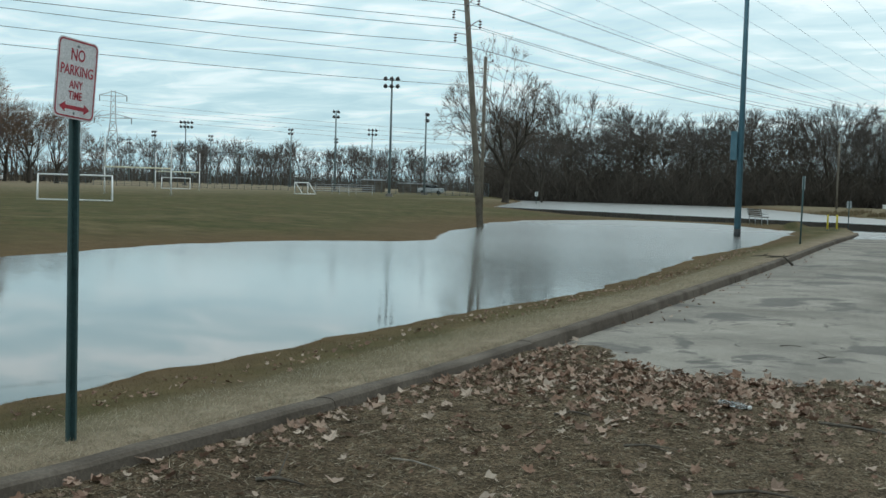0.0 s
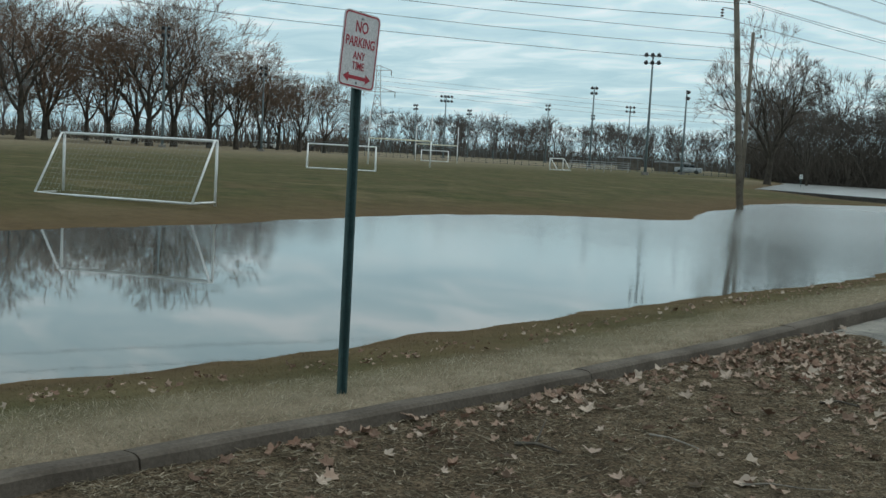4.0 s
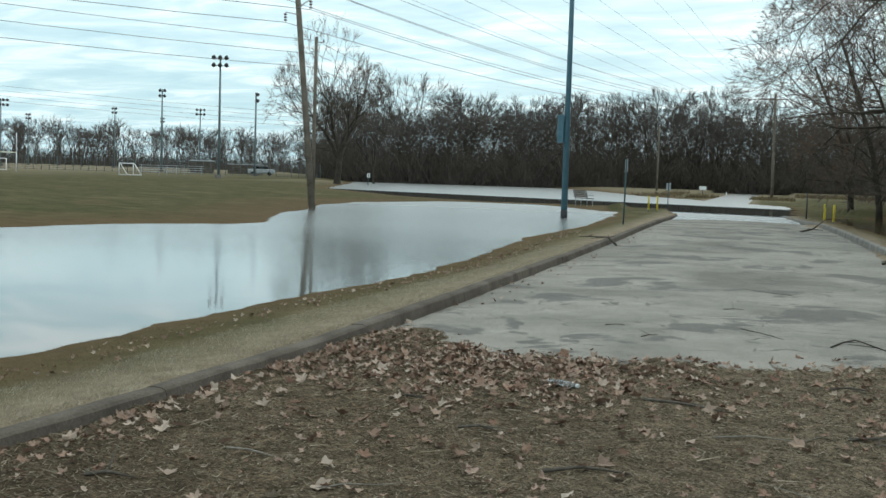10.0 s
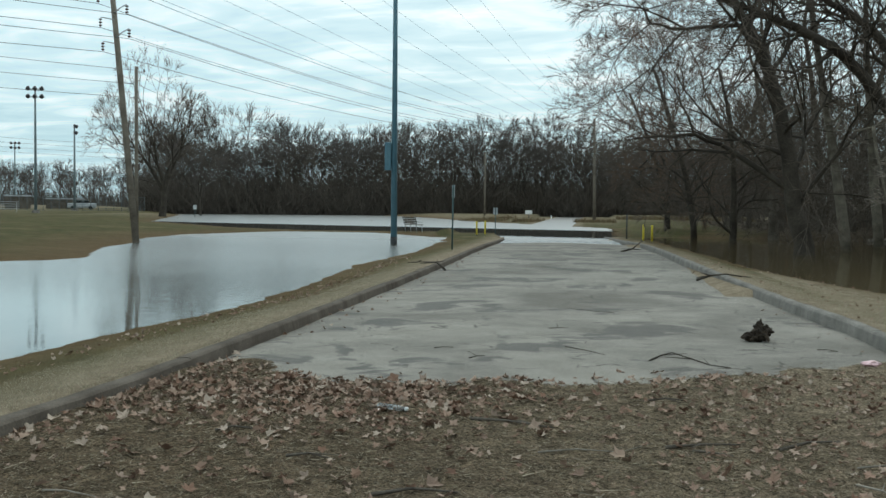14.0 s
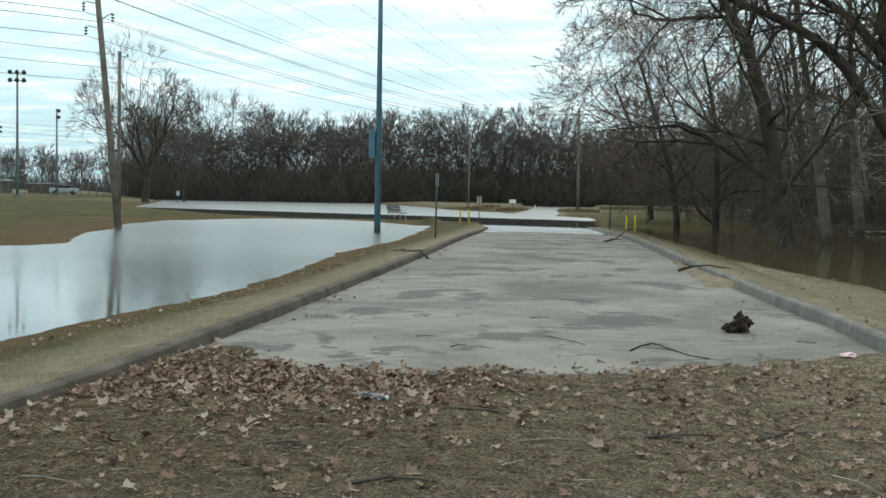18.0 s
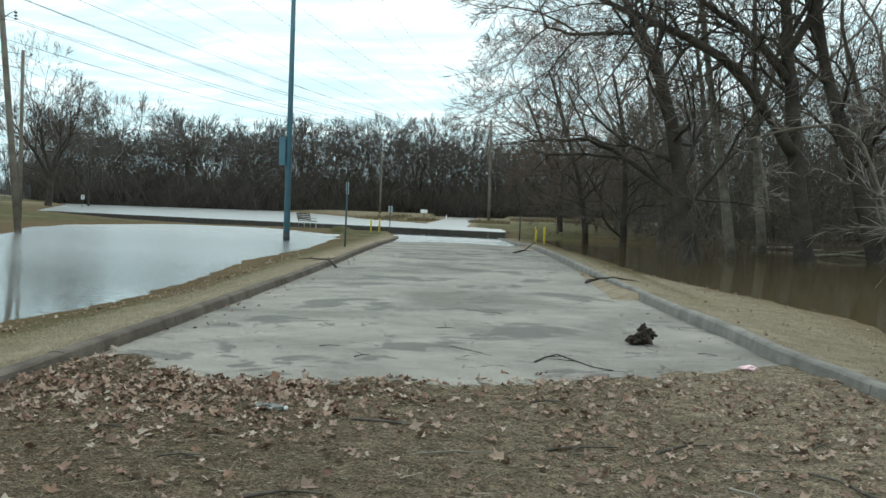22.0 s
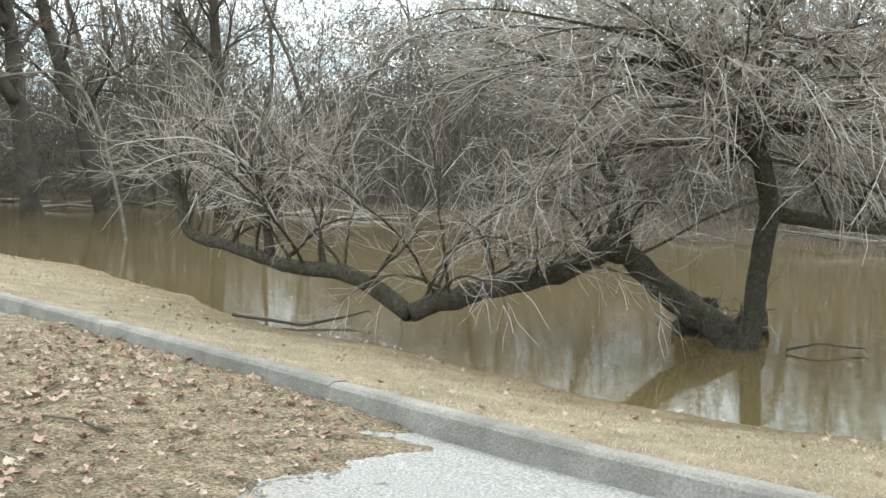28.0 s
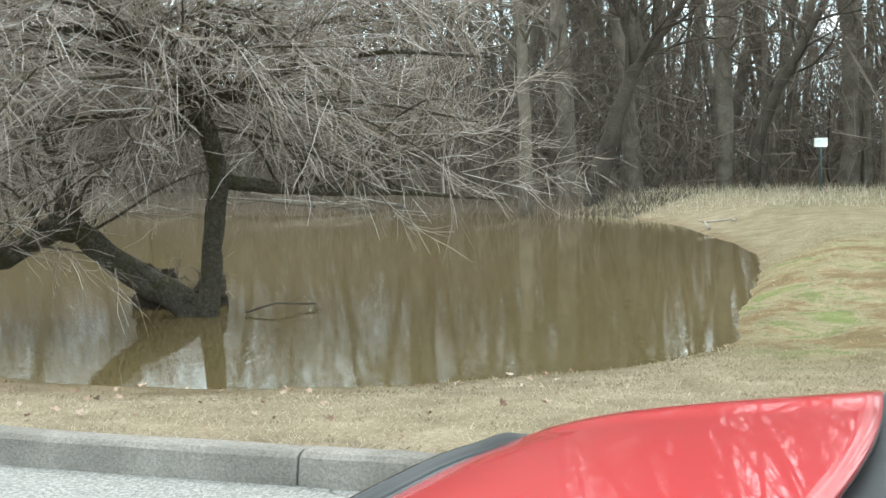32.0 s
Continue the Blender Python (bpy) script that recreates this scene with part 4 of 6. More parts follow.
def stand(name, protos, spots, label, material):
    """A far stand of trees, joined into one object."""
    vs, fs, n = [], [], 0
    for i, (x, y, s, a) in enumerate(spots):
        for o in protos[i % len(protos)].children:
            m = Matrix.LocRotScale((x, y, gz(x, y)), Euler((0, 0, a)), (s, s, s))
            k = np.array(m)
            v = np.empty(len(o.data.vertices) * 3, np.float32)
            o.data.vertices.foreach_get("co", v)
            v = v.reshape(-1, 3) @ k[:3, :3].T + k[:3, 3]
            vs.extend(v.tolist())
            fs.extend([tuple(j + n for j in p.vertices) for p in o.data.polygons])
            n += len(v)
    ob = mesh_part(name, vs, fs, material)
    return tagged(ob, label, "woodland", kind="stuff")


rng = np.random.default_rng(11)
far_protos = [forked_tree("tree", 20 + i, 2.6, 2.6, 0.17, 5, THICK, "bare grey-brown woodland tree", M_bark_dark, M_twig_far) for i in range(5)]
line_protos = [forked_tree("tree", 25 + i, 2.6, 2.6, 0.17, 3, dict(THICK, fan=6, thin=0.034, stout=0.2), "bare grey tree", M_bark_dark, M_twig_far) for i in range(3)]
wood_protos = [bare_tree("tree", 30 + i, 19.0, 0.24, COLUMN, 3, "tall slender bare tree of the flooded wood", M_bark, M_twig) for i in range(4)]
stem_protos = [bare_tree("tree", 35 + i, 20.0, 0.24, STEM, 3, "straight bare trunk with few branches in the wood", M_bark, M_twig) for i in range(4)]
scrub_protos = [bare_tree("shrub", 40 + i, 5.0, 0.05, SCRUB, 3, "dense leafless thicket shrub", M_bark_dark, M_twig_bush) for i in range(3)]
oak_protos = [forked_tree("tree", 60 + i, 3.6, 4.2, 0.45, 6, CROWN, "broad bare tree with reddish budding twigs", M_bark_dark, M_twig_red) for i in range(3)]

# wood across the far flood
for i in range(74):
    a = -9 + 31.8 * (i + rng.uniform(0, 1)) / 74
    dist = 180 + rng.uniform(0, 26)
    if a > 19:
        dist += (a - 19) * 2
    s = rng.uniform(0.98, 1.3) * (1.18 if i % 7 == 0 else 1) * (0.8 + 0.2 * min(1, max(0, (a + 4) / 8)))
    place(far_protos[i % 5], *around(a, dist), s, rng.uniform(0, 6.28), "", "trees of the wood beyond the flood")
for i in range(24):
    place(scrub_protos[i % 3], *around(rng.uniform(-9, 22.5), 176 + rng.uniform(0, 12)), rng.uniform(1.2, 2.0), rng.uniform(0, 6.28), "", "shrubs along the far wood", sz=rng.uniform(0.8, 1.5))
thicket("undergrowth", 3, 40000, lambda r: around(r.uniform(-10, 22.8), 178 + r.uniform(0, 28)), 0.8, 9.5, 0.05, M_brush, "dense leafless undergrowth of the wood beyond the flood", 0.7)
# trees beyond the playing field
for i in range(20):
    a = 43.0 + 23 * (i + rng.uniform(0, 1)) / 20
    place(oak_protos[i % 3], *around(a, rng.uniform(150, 195) + (12 if a < 47 else 0)), rng.uniform(0.8, 1.02) * (0.62 + 0.38 * min(1, (a - 43) / 7)), rng.uniform(0, 6.28), "", "trees beyond the playing field")
stand("woodland", line_protos, [(*around(rng.uniform(44, 66), rng.uniform(205, 250)), rng.uniform(1.0, 1.35), rng.uniform(0, 6.28)) for i in range(30)], "bare woodland behind the field trees", M_twig_far)
thicket("undergrowth", 4, 5000, lambda r: around(r.uniform(42, 68), 215 + r.uniform(0, 40)), 2.0, 7.0, 0.07, M_twig_bush, "grey undergrowth behind the field trees")
stand("woodland", line_protos, [(*around(rng.uniform(20, 42), rng.uniform(300, 380)), rng.uniform(0.75, 1.2), rng.uniform(0, 6.28)) for i in range(130)], "far line of bare trees beyond the ball fields", M_twig_far)
thicket("undergrowth", 6, 12000, lambda r: around(r.uniform(18, 44), 330 + r.uniform(0, 60)), 2.0, 8.5, 0.08, M_twig_bush, "dark line of scrub beyond the ball fields")
# flooded wood
def wood_spot(r):
    y = r.uniform(-3, 84)
    x = r.uniform(35.5 + 3.0 * (y < 11), 75) if y < 54 else r.uniform(10 + max(0, 66 - y) * 1.2, 60)
    return x, y


for i in range(62):
    x, y = wood_spot(rng)
    place(wood_protos[i % 4], x, y, rng.uniform(0.75, 1.25) * (1.3 if y < 26 else 1.0), rng.uniform(0, 6.28), "", "trees of the flooded wood", tilt=(rng.normal(0, 0.05), rng.normal(0, 0.05)))
for i in range(28):
    x, y = wood_spot(rng)
    place(scrub_protos[i % 3], x, y, rng.uniform(0.7, 1.5), rng.uniform(0, 6.28), "", "shrubs of the flooded wood")
thicket("undergrowth", 8, 11000, lambda r: (lambda x, y: (x + 6, y))(*wood_spot(r)), 0.8, 6.0, 0.014, M_twig_deep, "grey-brown leafless undergrowth of the flooded wood")
thicket("undergrowth", 9, 9000, lambda r: (r.uniform(55, 105), r.uniform(-25, 100)), 5.0, 17.0, 0.05, M_twig_deep, "deep grey mass of bare wood beyond the flood")
thicket("undergrowth", 10, 9000, lambda r: (r.uniform(16, 75), r.uniform(84, 128)), 3.0, 17.0, 0.035, M_twig_deep, "bare wood behind the flooded trees")
for i in range(34):
    y = rng.uniform(58, 116)
    place(wood_protos[i % 4], rng.uniform(9, 62), y, rng.uniform(0.55, 1.1), rng.uniform(0, 6.28), "", "trees of the flooded wood")
for i in range(58):
    y = rng.uniform(-9, 34)
    k = rng.uniform(0.55, 1.0) if i % 4 else rng.uniform(1.1, 1.5)
    place(stem_protos[i % 4], rng.uniform(40.5, 72), y, k, rng.uniform(0, 6.28), "", "trunks of the flooded wood", sz=max(0.85, k), tilt=(rng.normal(0, 0.06), rng.normal(0, 0.06)))
twig_mass("bare_branches", 13, 14000, lambda r: (r.uniform(40, 80), r.uniform(-14, 16)), 0.5, 8.0, 0.8, 2.8, 0.020, M_twig_deep, "thin branchwork behind the pond's end")
twig_mass("bare_branches", 14, 40000, lambda r: (r.uniform(38, 80), r.uniform(16, 66)), 0.5, 13.0, 0.8, 2.8, 0.022, M_twig_deep, "fine grey branchwork of the flooded wood")
twig_mass("bare_branches", 15, 30000, lambda r: (r.uniform(25, 66), r.uniform(60, 96)), 0.5, 16.0, 0.8, 3.0, 0.026, M_twig_deep, "fine grey branchwork behind the flooded trees")
twig_mass("bare_branches", 16, 20000, lambda r: (r.uniform(8, 26), r.uniform(56, 92)), 0.5, 8.0, 0.6, 1.8, 0.016, M_twig_bush, "dark drooping branchwork among the flooded trees")
twig_mass("bare_branches", 18, 15000, lambda r: (r.uniform(34, 47), r.uniform(12, 60)), 0.2, 4.5, 0.5, 1.8, 0.016, M_twig_bush, "dark brush along the far shore of the muddy pond")
twig_mass("bare_branches", 17, 36000, lambda r: around(r.uniform(-9, 22.6), 182 + r.uniform(0, 24)), 1.0, 10.5, 1.0, 3.0, 0.034, M_twig_bush, "grey-brown branchwork of the wood beyond the flood")
thicket("undergrowth", 12, 2500, lambda r: (r.uniform(26.5, 37), r.uniform(10.5, 34)), 0.4, 2.6, 0.007, M_twig_deep, "low brush on the far shore of the muddy pond")
# unseen trees added behind the camera, for the car's paint and the water to mirror
for i in range(10):
    place(wood_protos[i % 4], rng.uniform(-24, 24), rng.uniform(-34, -16), rng.uniform(0.8, 1.2), rng.uniform(0, 6.28), "", "trees behind the car park")
lone = forked_tree("tree", 77, 3.6, 4.0, 0.5, 6, dict(CROWN, open=(0.3, 0.8), fan=6, thin=0.017), "large lone bare tree with a rounded crown", M_bark_dark, M_twig)
lone.matrix_basis = Matrix.LocRotScale((*LONE_TREE, gz(*LONE_TREE)), Euler((0, 0, 1.0)), (0.7, 0.7, 0.9))
place(far_protos[1], -54.0, 150.0, 0.9, 0.4, "bare tree at the corner of the wood", "trees of the wood beyond the flood")
for q in far_protos + line_protos + scrub_protos + oak_protos + wood_protos + stem_protos:
    drop_proto(q)


def arching_branch(rng, wood, twigs, p, way, length, r, droop, dense=0.8):
    """A long branch that rises and bends over, with side branches that carry fine twigs."""
    n = 9
    pts, d = [np.array(p, float)], np.array(way, float)
    for i in range(n):
        d = d + rng.normal(0, 0.09, 3) + np.array([0, 0, -droop * (0.4 + i / n)])
        d /= np.linalg.norm(d)
        pts.append(pts[-1] + d * length / n)
    pts = np.array(pts)
    radii = np.linspace(r, 0.004, n + 1)
    (wood if r > 0.014 else twigs).tube(pts, radii, 5, caps=False)
    k = max(5, int(length * 8 * dense))
    for i in range(k):
        u = 0.12 + 0.86 * (i + rng.uniform(0, 1)) / k
        q = min(int(u * n), n - 1)
        ax = (pts[q + 1] - pts[q]) * n / length
        at = pts[q] + (pts[q + 1] - pts[q]) * (u * n - q)
        w = side_way(rng, ax, rng.uniform(0.35, 0.8))
        ln = length * rng.uniform(0.18, 0.46) * (1.15 - 0.6 * u)
        m = 4
        s, e = [at], w
        for j in range(m):
            e = e + rng.normal(0, 0.13, 3)
            e /= np.linalg.norm(e)
            s.append(s[-1] + e * ln / m)
        s = np.array(s)
        twigs.tube(s, np.linspace(max(0.0046, radii[q] * 0.45), 0.0024, m + 1), 3, caps=False)
        for j in range(max(3, int(ln * 9 * dense))):
            v = rng.uniform(0.1, 1.0)
            g = min(int(v * m), m - 1)
            a = s[g] + (s[g + 1] - s[g]) * (v * m - g)
            t = side_way(rng, (s[g + 1] - s[g]) * m / ln, rng.uniform(0.35, 0.8))
            b = rng.uniform(0.15, 0.55)
            c = a + t * b * 0.5
            twigs.tube([a, c, c + (t + rng.normal(0, 0.16, 3)) * b * 0.5], [0.0034, 0.003, 0.0016], 3, caps=False)


def limbed_tree(name, seed, limbs, style, last, label, m_wood, m_twig, skip=0.0):
    """A tree whose heavy limbs follow given curves. limbs: (points, first radius, last radius, shoots, shoot length, where they begin)."""
    r = np.random.default_rng(seed)
    wood, twigs = Soup(), Soup()
    base = np.array(limbs[0][0][0], float)
    for pts, r0, r1, shoots, ln, first in limbs:
        p = np.array(pts, float) - base
        t = np.linspace(0, len(p) - 1, (len(p) - 1) * 3 + 1)
        # smooth the curve between its points
        q = np.stack([np.interp(t, np.arange(len(p)), p[:, i]) for i in range(3)], 1)
        k = q.copy()
        k[1:-1] = (q[:-2] + 2 * q[1:-1] + q[2:]) / 4
        k[1:-1] += r.normal(0, r0 * 0.06, k[1:-1].shape)
        radii = np.linspace(r0, r1, len(k)) * (1 + r.normal(0, 0.05, len(k)))
        wood.tube(k, radii, 10)
        if shoots and "arch" in style:
            for i in range(shoots):
                u = first + (1 - first) * (i + r.uniform(0, 1)) / shoots
                g = min(int(u * (len(k) - 1)), len(k) - 2)
                at = k[g] + (k[g + 1] - k[g]) * (u * (len(k) - 1) - g)
                low = at[2] + base[2] < 1.6
                a, e = r.uniform(0, 6.28), r.uniform(0.45, 1.35) if low else r.uniform(-0.1, 1.0)
                arching_branch(r, wood, twigs, at, (math.cos(a) * math.cos(e), math.sin(a) * math.cos(e), math.sin(e)), ln * r.uniform(0.55, 1.1), max(0.008, min(radii[g] * 0.4, 0.022)), style["arch"] * r.uniform(0.5, 1.5))
        elif shoots and "angle" in style:
            for i in range(shoots):
                u = first + (1 - first) * (i + r.uniform(0, 1)) / shoots
                g = min(int(u * (len(k) - 1)), len(k) - 2)
                at = k[g] + (k[g + 1] - k[g]) * (u * (len(k) - 1) - g)
                ax = (k[g + 1] - k[g]) / (np.linalg.norm(k[g + 1] - k[g]) + 1e-9)
                w = side_way(r, ax, r.uniform(0.5, 1.1))
                fork(r, wood, twigs, at, w, ln * r.uniform(0.26, 0.4), max(0.02, radii[g] * r.uniform(0.3, 0.5)), last, style)
        elif shoots:
            sprout(r, wood, twigs, k, radii, ln, 0, last, style, first, shoots)
    top = thing(name, *[float(c) for c in base], label, "tree")
    wood.out("trunk", m_wood, top, smooth=True)
    twigs.out("crown", m_twig, top)
    return top


SPRAY = dict(lift=(0.02, 0.03, 0.01, -0.02), wander=0.24, woody=1, kids=(9, 10, 6, 5), bare=0.1, spread=(0.5, 1.3), keep=(0.5, 0.9), trunk=1, thin=0.0042, up=0.3, fine=(0.14, 0.34))
# leaning trees that stand in the muddy flood
limbed_tree("tree", 101, [([(7.88, 43.84, -0.5), (7.8, 43.84, 0.2), (7.41, 43.72, 1.76), (6.98, 43.28, 4.32), (6.26, 42.89, 6.62), (5.46, 42.49, 8.24), (4.4, 42.0, 9.9), (3.0, 41.6, 11.6)], 0.40, 0.10, 16, 7.5, 0.22)],
            LIMB, 5, "large leaning bare tree standing in muddy water", M_bark_dark, M_twig)
limbed_tree("tree", 102, [([(12.75, 45.63, -0.5), (12.69, 45.63, 0.1), (12.23, 45.76, 3.34), (11.85, 45.85, 7.14), (11.61, 45.91, 9.37), (11.3, 46.0, 13.0)], 0.48, 0.16, 7, 5.0, 0.5),
                            ([(11.95, 45.5, 4.2), (11.03, 45.03, 5.4), (9.35, 44.38, 7.41), (7.31, 43.74, 8.42), (5.52, 42.99, 8.95), (3.76, 42.17, 9.46)], 0.26, 0.09, 12, 4.5, 0.3),
                            ([(11.85, 45.85, 7.0), (10.16, 45.23, 8.83), (8.8, 45.0, 9.47), (7.24, 44.76, 10.54)], 0.2, 0.08, 8, 4.0, 0.3),
                            ([(11.7, 45.9, 8.2), (12.4, 45.6, 9.4), (12.9, 45.2, 11.2)], 0.2, 0.1, 5, 4.0, 0.4)],
            LIMB, 4, "large bare tree with a long arching limb", M_bark_dark, M_twig)
limbed_tree("tree", 103, [([(16.7, 48.8, -0.5), (16.6, 48.81, 0.15), (15.81, 49.08, 3.14), (14.21, 49.56, 8.23), (13.77, 49.68, 10.78), (13.3, 49.8, 14)], 0.45, 0.15, 14, 5.0, 0.35)],
            LIMB, 5, "tall bare tree leaning over the flood", M_bark_dark, M_twig)
limbed_tree("tree", 104, [([(7.1, 60, -0.5), (7.06, 59.92, 0.1), (7.11, 59.92, 3.0), (6.73, 58.95, 5.88), (6.0, 58, 8.6)], 0.22, 0.07, 18, 5.0, 0.2)],
            LIMB, 5, "crooked bare tree with a dense drooping crown", M_bark_dark, M_twig)
limbed_tree("tree", 105, [([(10.4, 48.4, -0.5), (9.93, 48.55, 2.93), (9.11, 48.71, 7.81), (8.5, 48.9, 12.5)], 0.24, 0.09, 12, 4.0, 0.4)],
            LIMB, 4, "slender bare tree standing in the flood", M_bark_grey, M_twig)
limbed_tree("tree", 106, [([(20.6, 45.1, -0.5), (20.4, 45.2, 4), (20.15, 45.29, 7.64), (20.0, 45.3, 13)], 0.36, 0.14, 12, 4.0, 0.45)],
            LIMB, 4, "straight dark bare tree standing in the flood", M_bark_dark, M_twig)
limbed_tree("tree", 107, [([(4.6, 74, -0.4), (4.5, 74, 2), (3.6, 73.5, 5.0), (2.0, 73, 8.8)], 0.22, 0.07, 20, 5.5, 0.12)],
            LIMB, 5, "bushy bare tree at the edge of the wood", M_bark_dark, M_twig)
limbed_tree("tree", 108, [([(5.6, 66, -0.4), (5.4, 66, 2), (4.4, 65.0, 5.5), (3.0, 64, 9.4)], 0.2, 0.07, 18, 5.5, 0.12)],
            LIMB, 5, "bushy bare tree with reddish buds", M_bark_dark, M_twig_red)
limbed_tree("tree", 109, [([(13.0, 54, -0.4), (12.6, 54, 4), (12.0, 53.0, 8.5), (11.6, 52, 13)], 0.25, 0.08, 14, 4.5, 0.3)],
            LIMB, 4, "bare tree in the flooded wood", M_bark_grey, M_twig)
# trees at the pond's end
limbed_tree("tree", 131, [([(33.87, 12.19, -0.5), (34.06, 11.69, 1.76), (34.2, 11.27, 3.15), (34.34, 10.85, 4.27), (34.58, 10.11, 5.2), (34.84, 9.22, 6.52)], 0.34, 0.12, 8, 4.0, 0.45), ([(34.34, 10.85, 4.27), (34.31, 10.96, 5.23), (34.12, 11.5, 6.28), (33.98, 11.9, 6.99)], 0.16, 0.08, 6, 3.5, 0.3)], LIMB, 4, "dark forked tree leaning beside the pond", M_bark_dark, M_twig)
limbed_tree("tree", 132, [([(41.13, 8.83, -0.5), (41.17, 8.64, 2.11), (41.31, 7.99, 3.68), (41.47, 7.16, 5.22), (41.62, 6.26, 7.1)], 0.26, 0.12, 7, 3.5, 0.5)], LIMB, 3, "dark leaning tree at the wood's edge", M_bark_dark, M_twig)
limbed_tree("tree", 133, [([(42.85, 10.2, -0.5), (42.85, 10.23, 3.01), (42.83, 10.31, 5.1), (42.81, 10.38, 7.6)], 0.36, 0.28, 5, 3.5, 0.6)], LIMB, 3, "thick straight bare tree at the wood's edge", M_bark, M_twig)
limbed_tree("tree", 134, [([(31.27, 13.28, -0.5), (31.28, 13.25, 1.96), (31.26, 13.31, 4.12), (31.2, 13.43, 6.44)], 0.22, 0.16, 6, 3.5, 0.5)], LIMB, 3, "grey tree standing at the flood's shore", M_bark, M_twig)
# pale dead branch hanging over the water
limbed_tree("dead_tree", 110, [([(10.3, 28.0, -0.6), (10.1, 28.0, 0.6), (9.7, 28.02, 2.2), (9.2, 28.05, 3.5), (8.6, 28.1, 3.95), (8.01, 28.25, 3.9), (7.45, 28.4, 3.81), (6.74, 28.57, 3.6), (6.28, 28.67, 3.48)], 0.05, 0.02, 6, 1.2, 0.2),
                                   ([(6.74, 28.57, 3.6), (6.81, 28.55, 2.98), (6.98, 28.51, 2.27), (7.1, 28.49, 1.57)], 0.045, 0.015, 8, 1.0, 0.2)],
            SPRAY, 2, "grey slender dead tree bent over the flood", M_bark_grey, M_twig_near)

# the half-fallen tree
ARCH = dict(SPRAY, arch=0.10)
limbed_tree("fallen_tree", 120, [
    ([(9.94, 7.7, -0.6), (9.92, 7.68, -0.18), (9.93, 7.62, 0.39), (9.9, 7.52, 0.89), (9.86, 7.42, 1.32), (9.72, 7.43, 1.79), (9.53, 7.5, 2.18), (9.33, 7.56, 2.42), (9.1, 7.68, 2.62), (8.85, 7.8, 2.85), (8.5, 7.95, 3.2)], 0.135, 0.05, 40, 3.4, 0.5),
    ([(9.62, 7.46, 2.0), (9.55, 7.3, 2.5), (9.5, 7.25, 3.0), (9.35, 7.2, 3.6), (9.3, 7.1, 4.3)], 0.075, 0.04, 22, 3.2, 0.3),
    ([(9.98, 7.75, -0.5), (9.9, 7.9, -0.12), (9.82, 8.2, 0.06), (9.7, 8.55, 0.24), (9.52, 8.76, 0.48), (9.3, 8.93, 0.74), (9.05, 9.06, 0.80), (8.84, 9.13, 0.66), (8.4, 9.36, 0.47), (7.89, 9.53, 0.38), (7.37, 9.66, 0.22), (6.94, 9.84, 0.06)], 0.18, 0.11, 30, 2.3, 0.4),
    ([(6.94, 9.84, 0.05), (6.75, 10.32, 0.33), (6.53, 10.69, 0.47), (6.29, 11.05, 0.46), (6.09, 11.49, 0.52), (5.86, 11.93, 0.66), (5.57, 12.5, 0.74), (5.48, 12.65, 0.91), (5.49, 12.75, 1.22), (5.44, 12.88, 1.49)], 0.105, 0.05, 26, 2.3, 0.1),
    ([(6.09, 11.49, 0.52), (6.05, 11.55, 0.95), (6.0, 11.6, 1.3), (5.75, 11.4, 1.7)], 0.06, 0.03, 16, 2.2, 0.4),
    ([(9.9, 7.43, 1.28), (10.5, 7.2, 1.18), (11.2, 6.9, 1.12), (12.1, 6.6, 1.08), (13.0, 6.2, 1.0), (13.9, 5.9, 0.9)], 0.085, 0.012, 15, 2.2, 0.2),
    ([(11.0, 7.0, 1.14), (11.6, 6.55, 1.36), (12.3, 6.1, 1.66), (13.1, 5.6, 1.85)], 0.045, 0.012, 13, 1.9, 0.3),
    ([(9.3, 8.95, 0.75), (9.2, 9.0, 1.3), (9.0, 9.2, 1.9), (8.6, 9.5, 2.6)], 0.06, 0.02, 16, 2.2, 0.3),
    ([(9.5, 7.5, 2.25), (8.9, 7.9, 2.5), (8.2, 8.5, 2.7), (7.4, 9.2, 3.0)], 0.06, 0.015, 18, 2.4, 0.15),
    ([(9.6, 7.45, 2.1), (9.9, 6.6, 2.4), (10.3, 5.6, 2.6), (10.9, 4.6, 2.5)], 0.05, 0.013, 15, 2.4, 0.15),
    ([(9.45, 7.5, 2.45), (10.3, 7.2, 2.9), (11.2, 6.6, 3.1), (12.2, 6.0, 3.0)], 0.05, 0.013, 15, 2.4, 0.15),
    ([(9.6, 7.48, 2.05), (9.0, 7.2, 2.25), (8.2, 6.9, 2.3), (7.3, 6.8, 2.2)], 0.05, 0.012, 13, 2.0, 0.1),
    ([(9.7, 7.45, 1.9), (9.3, 8.1, 2.0), (8.8, 8.9, 1.95), (8.0, 9.8, 1.75)], 0.05, 0.012, 15, 2.2, 0.1),
    ([(9.35, 7.5, 2.7), (9.9, 8.2, 3.0), (10.6, 8.9, 3.1), (11.4, 9.6, 2.9)], 0.05, 0.012, 14, 2.2, 0.1),
    ([(9.6, 7.45, 2.1), (10.4, 6.9, 2.2), (11.3, 6.2, 2.1), (12.3, 5.5, 1.9)], 0.045, 0.012, 16, 2.2, 0.1)],
    ARCH, 3, "half-fallen grey tree with a long limb over muddy water", M_bark_moss, M_twig_near)

